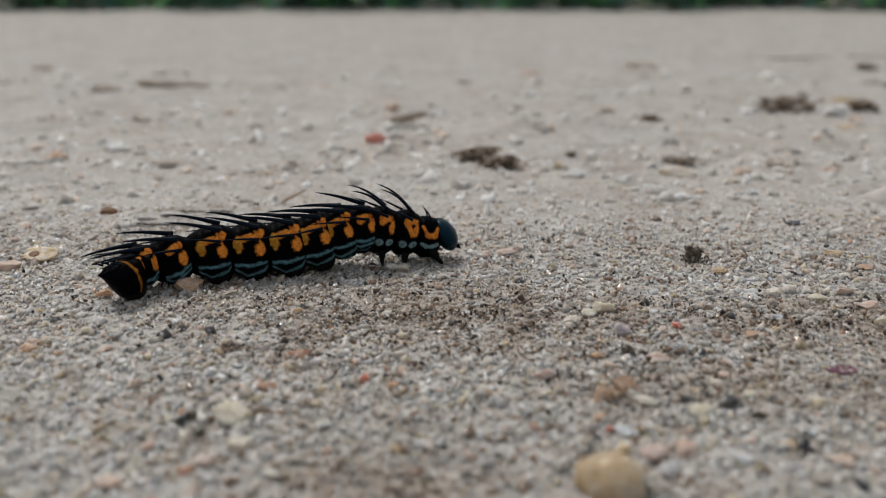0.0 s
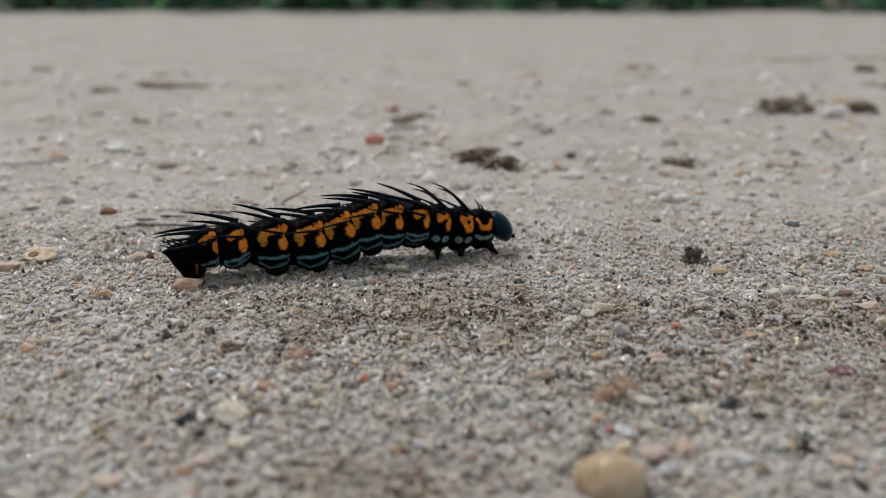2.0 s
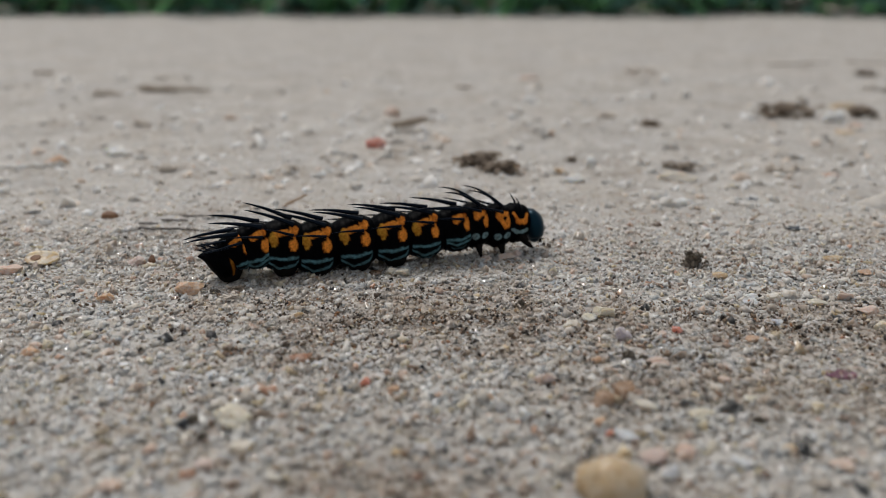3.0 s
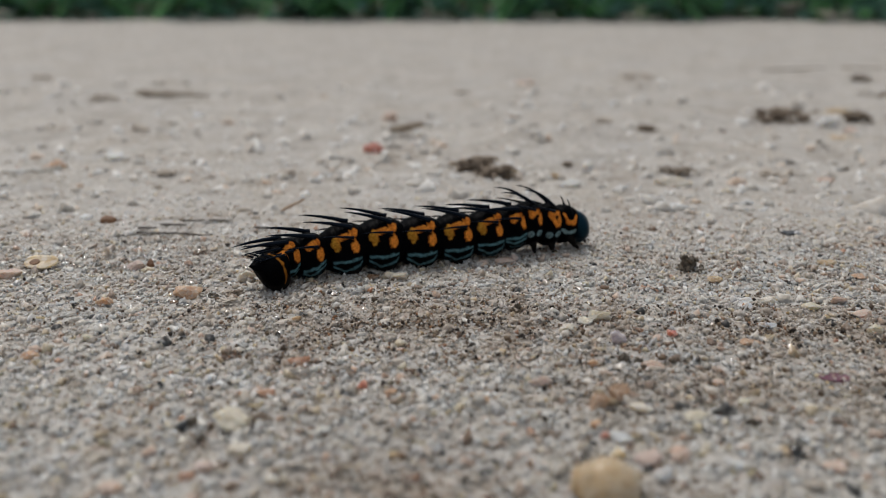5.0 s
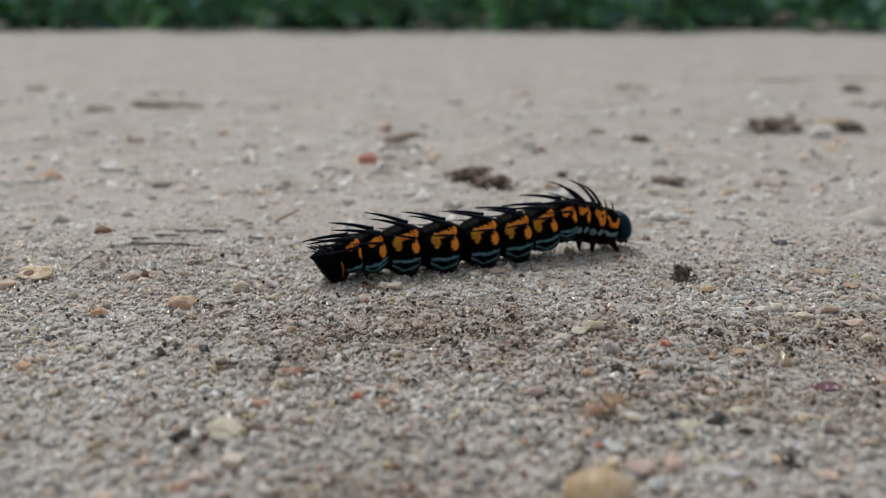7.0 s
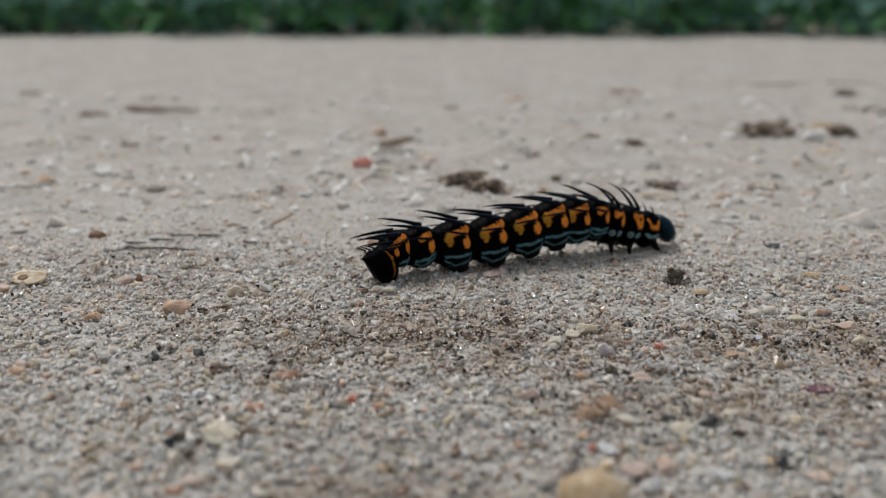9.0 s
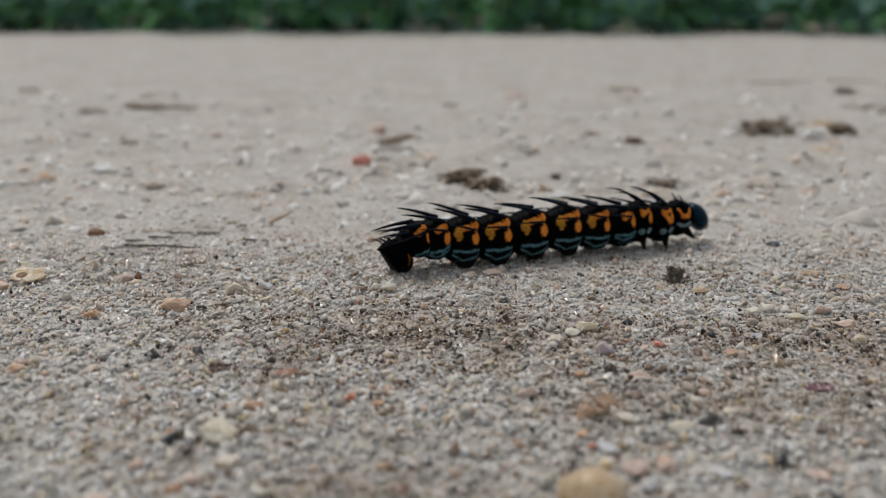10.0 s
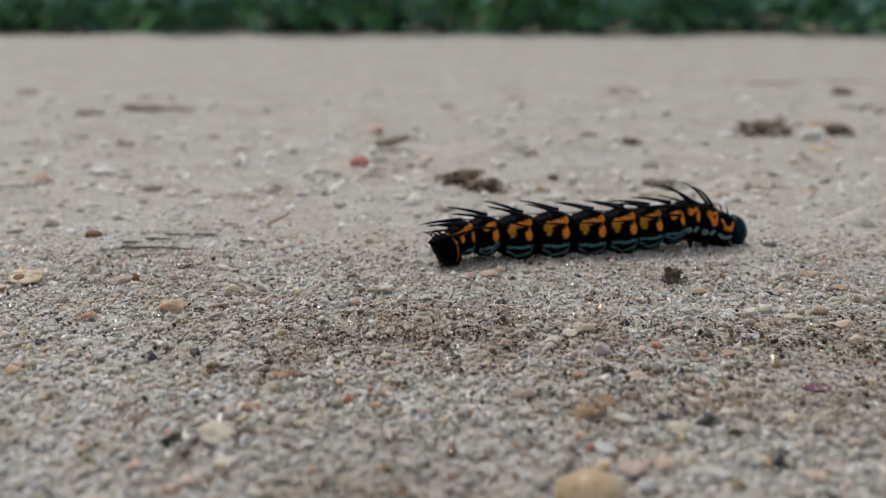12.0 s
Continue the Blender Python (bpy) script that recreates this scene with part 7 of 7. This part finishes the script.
    walk(pieces["t1"], [
        row(0, 15.97, -0.00, 3.49, -2.3, 0.0), row(0.2, 17.02, 0.00, 3.39, -7.0, 0.0), row(0.4, 18.02, -0.00, 3.37, -9.6, 0.0),
        row(0.6, 18.62, 0.00, 3.47, -6.1, 0.0), row(0.8, 18.78, 0.00, 3.70, 0.5, 0.0), row(1, 18.74, 0.00, 3.99, 6.2, 0.0),
        row(1.2, 18.57, 0.00, 4.20, 7.2, 0.0), row(1.4, 18.18, 0.00, 4.29, 7.9, 0.0), row(1.6, 17.81, 0.00, 4.21, 7.1, 0.0),
        row(1.8, 17.58, 0.00, 3.94, 5.0, 0.0), row(2, 17.45, 0.00, 3.59, 2.1, 0.0), row(2.2, 17.36, -0.00, 3.69, -1.0, 0.0),
        row(2.4, 17.44, -0.00, 3.87, -4.0, 0.0), row(2.6, 17.86, 0.00, 4.00, -4.4, 0.0), row(2.8, 18.52, -0.00, 4.09, -2.0, 0.0),
        row(3, 19.08, 0.00, 4.26, 1.2, 0.0), row(3.2, 19.14, -0.00, 4.43, 2.8, 0.0), row(3.4, 18.98, -0.00, 4.56, 4.2, 0.0),
        row(3.6, 18.65, 0.00, 4.59, 5.1, 0.0), row(3.8, 18.26, 0.00, 4.51, 5.1, 0.0), row(4, 17.92, -0.00, 4.32, 4.4, 0.0),
        row(4.2, 17.77, 0.00, 4.05, 2.6, 0.0), row(4.4, 17.85, 0.00, 3.83, 0.5, 0.0), row(4.6, 18.16, -0.00, 3.69, -2.6, 0.0),
        row(4.8, 18.60, 0.00, 3.65, -4.5, 0.0), row(5, 19.07, 0.00, 3.69, -3.7, 0.0), row(5.2, 19.50, 0.00, 3.93, 0.4, 0.0),
        row(5.4, 19.71, 0.00, 4.24, 3.7, 0.0), row(5.6, 19.51, 0.00, 4.47, 5.9, 0.0), row(5.8, 18.98, -0.00, 4.54, 7.1, 0.0),
        row(6, 18.34, 0.00, 4.48, 7.5, 0.0), row(6.2, 17.82, -0.00, 4.08, 3.2, 0.0), row(6.4, 17.53, 0.00, 3.61, -2.0, 0.0),
        row(6.6, 17.56, 0.00, 3.42, -5.7, 0.0), row(6.8, 17.89, 0.00, 3.54, -6.9, 0.0), row(7, 18.42, 0.00, 3.75, -7.8, 0.0),
        row(7.2, 19.03, -0.00, 3.75, -6.5, 0.0), row(7.4, 19.61, -0.00, 3.83, -4.8, 0.0), row(7.6, 20.02, 0.00, 3.98, -2.4, 0.0),
        row(7.8, 20.17, -0.00, 4.16, 0.0, 0.0), row(8, 20.02, -0.00, 4.26, 1.8, 0.0), row(8.2, 19.67, 0.00, 4.22, 2.4, 0.0),
        row(8.4, 19.26, 0.00, 4.05, 2.0, 0.0), row(8.6, 18.95, -0.00, 3.76, 0.8, 0.0), row(8.8, 18.84, 0.00, 3.48, -1.1, 0.0),
        row(9, 18.97, -0.00, 3.25, -3.1, 0.0), row(9.2, 19.33, 0.00, 3.22, -4.5, 0.0), row(9.4, 19.81, 0.00, 3.29, -4.9, 0.0),
        row(9.6, 20.27, -0.00, 3.50, -2.7, 0.0), row(9.8, 20.60, 0.00, 3.86, 1.8, 0.0), row(10, 20.73, 0.00, 4.27, 6.4, 0.0),
        row(10.2, 20.89, -0.00, 4.09, 7.8, 0.0), row(10.4, 20.77, -0.00, 3.83, 8.9, 0.0), row(10.6, 20.45, -0.00, 3.65, 9.7, 0.0),
        row(10.8, 20.08, -0.00, 3.53, 10.2, 0.0), row(11, 19.84, -0.00, 3.32, 10.1, 0.0), row(11.2, 19.32, 0.00, 3.05, 7.2, 0.0),
        row(11.4, 19.02, 0.00, 2.82, 4.1, 0.0), row(11.6, 19.02, -0.00, 2.66, 0.6, 0.0), row(11.8, 19.33, 0.00, 2.59, -3.0, 0.0),
        row(12, 19.84, -0.00, 2.62, -5.8, 0.0),
    ])
    walk(pieces["head"], [
        row(0, 18.01, -0.00, 2.93, 30.0, 0.0), row(0.2, 18.88, -0.00, 2.53, 20.0, 0.0), row(0.4, 19.78, 0.00, 2.15, 10.0, 0.0),
        row(0.6, 20.47, 0.00, 2.23, 10.4, 0.0), row(0.8, 20.91, -0.00, 2.76, 21.2, 0.0), row(1, 21.26, 0.00, 3.36, 32.0, 0.0),
        row(1.2, 21.11, 0.00, 3.58, 36.0, 0.0), row(1.4, 20.74, -0.00, 3.78, 40.0, 0.0), row(1.6, 20.37, -0.00, 3.75, 40.6, 0.0),
        row(1.8, 20.09, 0.00, 3.44, 37.8, 0.0), row(2, 19.80, 0.00, 3.05, 35.0, 0.0), row(2.2, 19.66, -0.00, 3.02, 29.8, 0.0),
        row(2.4, 19.73, -0.00, 2.95, 24.6, 0.0), row(2.6, 20.10, 0.00, 2.94, 19.6, 0.0), row(2.8, 20.69, -0.00, 2.99, 14.8, 0.0),
        row(3, 21.27, 0.00, 3.11, 10.0, 0.0), row(3.2, 21.44, -0.00, 3.21, 18.0, 0.0), row(3.4, 21.42, -0.00, 3.36, 26.0, 0.0),
        row(3.6, 21.18, 0.00, 3.51, 32.0, 0.0), row(3.8, 20.79, 0.00, 3.59, 36.0, 0.0), row(4, 20.37, 0.00, 3.55, 40.0, 0.0),
        row(4.2, 20.06, 0.00, 3.43, 34.0, 0.0), row(4.4, 19.95, 0.00, 3.19, 28.0, 0.0), row(4.6, 20.10, -0.00, 2.92, 22.0, 0.0),
        row(4.8, 20.48, 0.00, 2.70, 16.0, 0.0), row(5, 20.99, 0.00, 2.52, 10.0, 0.0), row(5.2, 21.62, 0.00, 2.95, 20.0, 0.0),
        row(5.4, 22.11, 0.00, 3.42, 30.0, 0.0), row(5.6, 22.10, 0.00, 3.77, 35.6, 0.0), row(5.8, 21.56, -0.00, 3.96, 36.8, 0.0),
        row(6, 20.76, 0.00, 4.11, 38.0, 0.0), row(6.2, 20.37, 0.00, 3.55, 34.0, 0.0), row(6.4, 20.07, 0.00, 2.88, 30.0, 0.0),
        row(6.6, 19.94, 0.00, 2.58, 24.0, 0.0), row(6.8, 20.08, -0.00, 2.69, 16.0, 0.0), row(7, 20.52, 0.00, 2.83, 8.0, 0.0),
        row(7.2, 21.10, -0.00, 2.76, 13.6, 0.0), row(7.4, 21.76, 0.00, 2.74, 19.2, 0.0), row(7.6, 22.35, 0.00, 2.79, 25.2, 0.0),
        row(7.8, 22.76, 0.00, 2.88, 31.6, 0.0), row(8, 22.90, -0.00, 2.99, 38.0, 0.0), row(8.2, 22.76, -0.00, 3.04, 38.0, 0.0),
        row(8.4, 22.39, -0.00, 3.02, 38.0, 0.0), row(8.6, 21.95, -0.00, 2.92, 36.4, 0.0), row(8.8, 21.62, -0.00, 2.71, 33.2, 0.0),
        row(9, 21.53, -0.00, 2.44, 30.0, 0.0), row(9.2, 21.74, -0.00, 2.35, 21.2, 0.0), row(9.4, 22.16, 0.00, 2.31, 12.4, 0.0),
        row(9.6, 22.68, -0.00, 2.52, 12.0, 0.0), row(9.8, 23.19, 0.00, 2.99, 20.0, 0.0), row(10, 23.58, 0.00, 3.51, 28.0, 0.0),
        row(10.2, 23.83, -0.00, 3.48, 31.6, 0.0), row(10.4, 23.81, -0.00, 3.47, 35.2, 0.0), row(10.6, 23.56, -0.00, 3.44, 37.2, 0.0),
        row(10.8, 23.13, -0.00, 3.35, 37.6, 0.0), row(11, 22.65, -0.00, 3.16, 38.0, 0.0), row(11.2, 21.94, -0.00, 2.94, 36.0, 0.0),
        row(11.4, 21.49, 0.00, 2.67, 34.0, 0.0), row(11.6, 21.35, 0.00, 2.37, 28.4, 0.0), row(11.8, 21.53, 0.00, 2.07, 19.2, 0.0),
        row(12, 22.01, 0.00, 1.81, 10.0, 0.0),
    ])

motions()
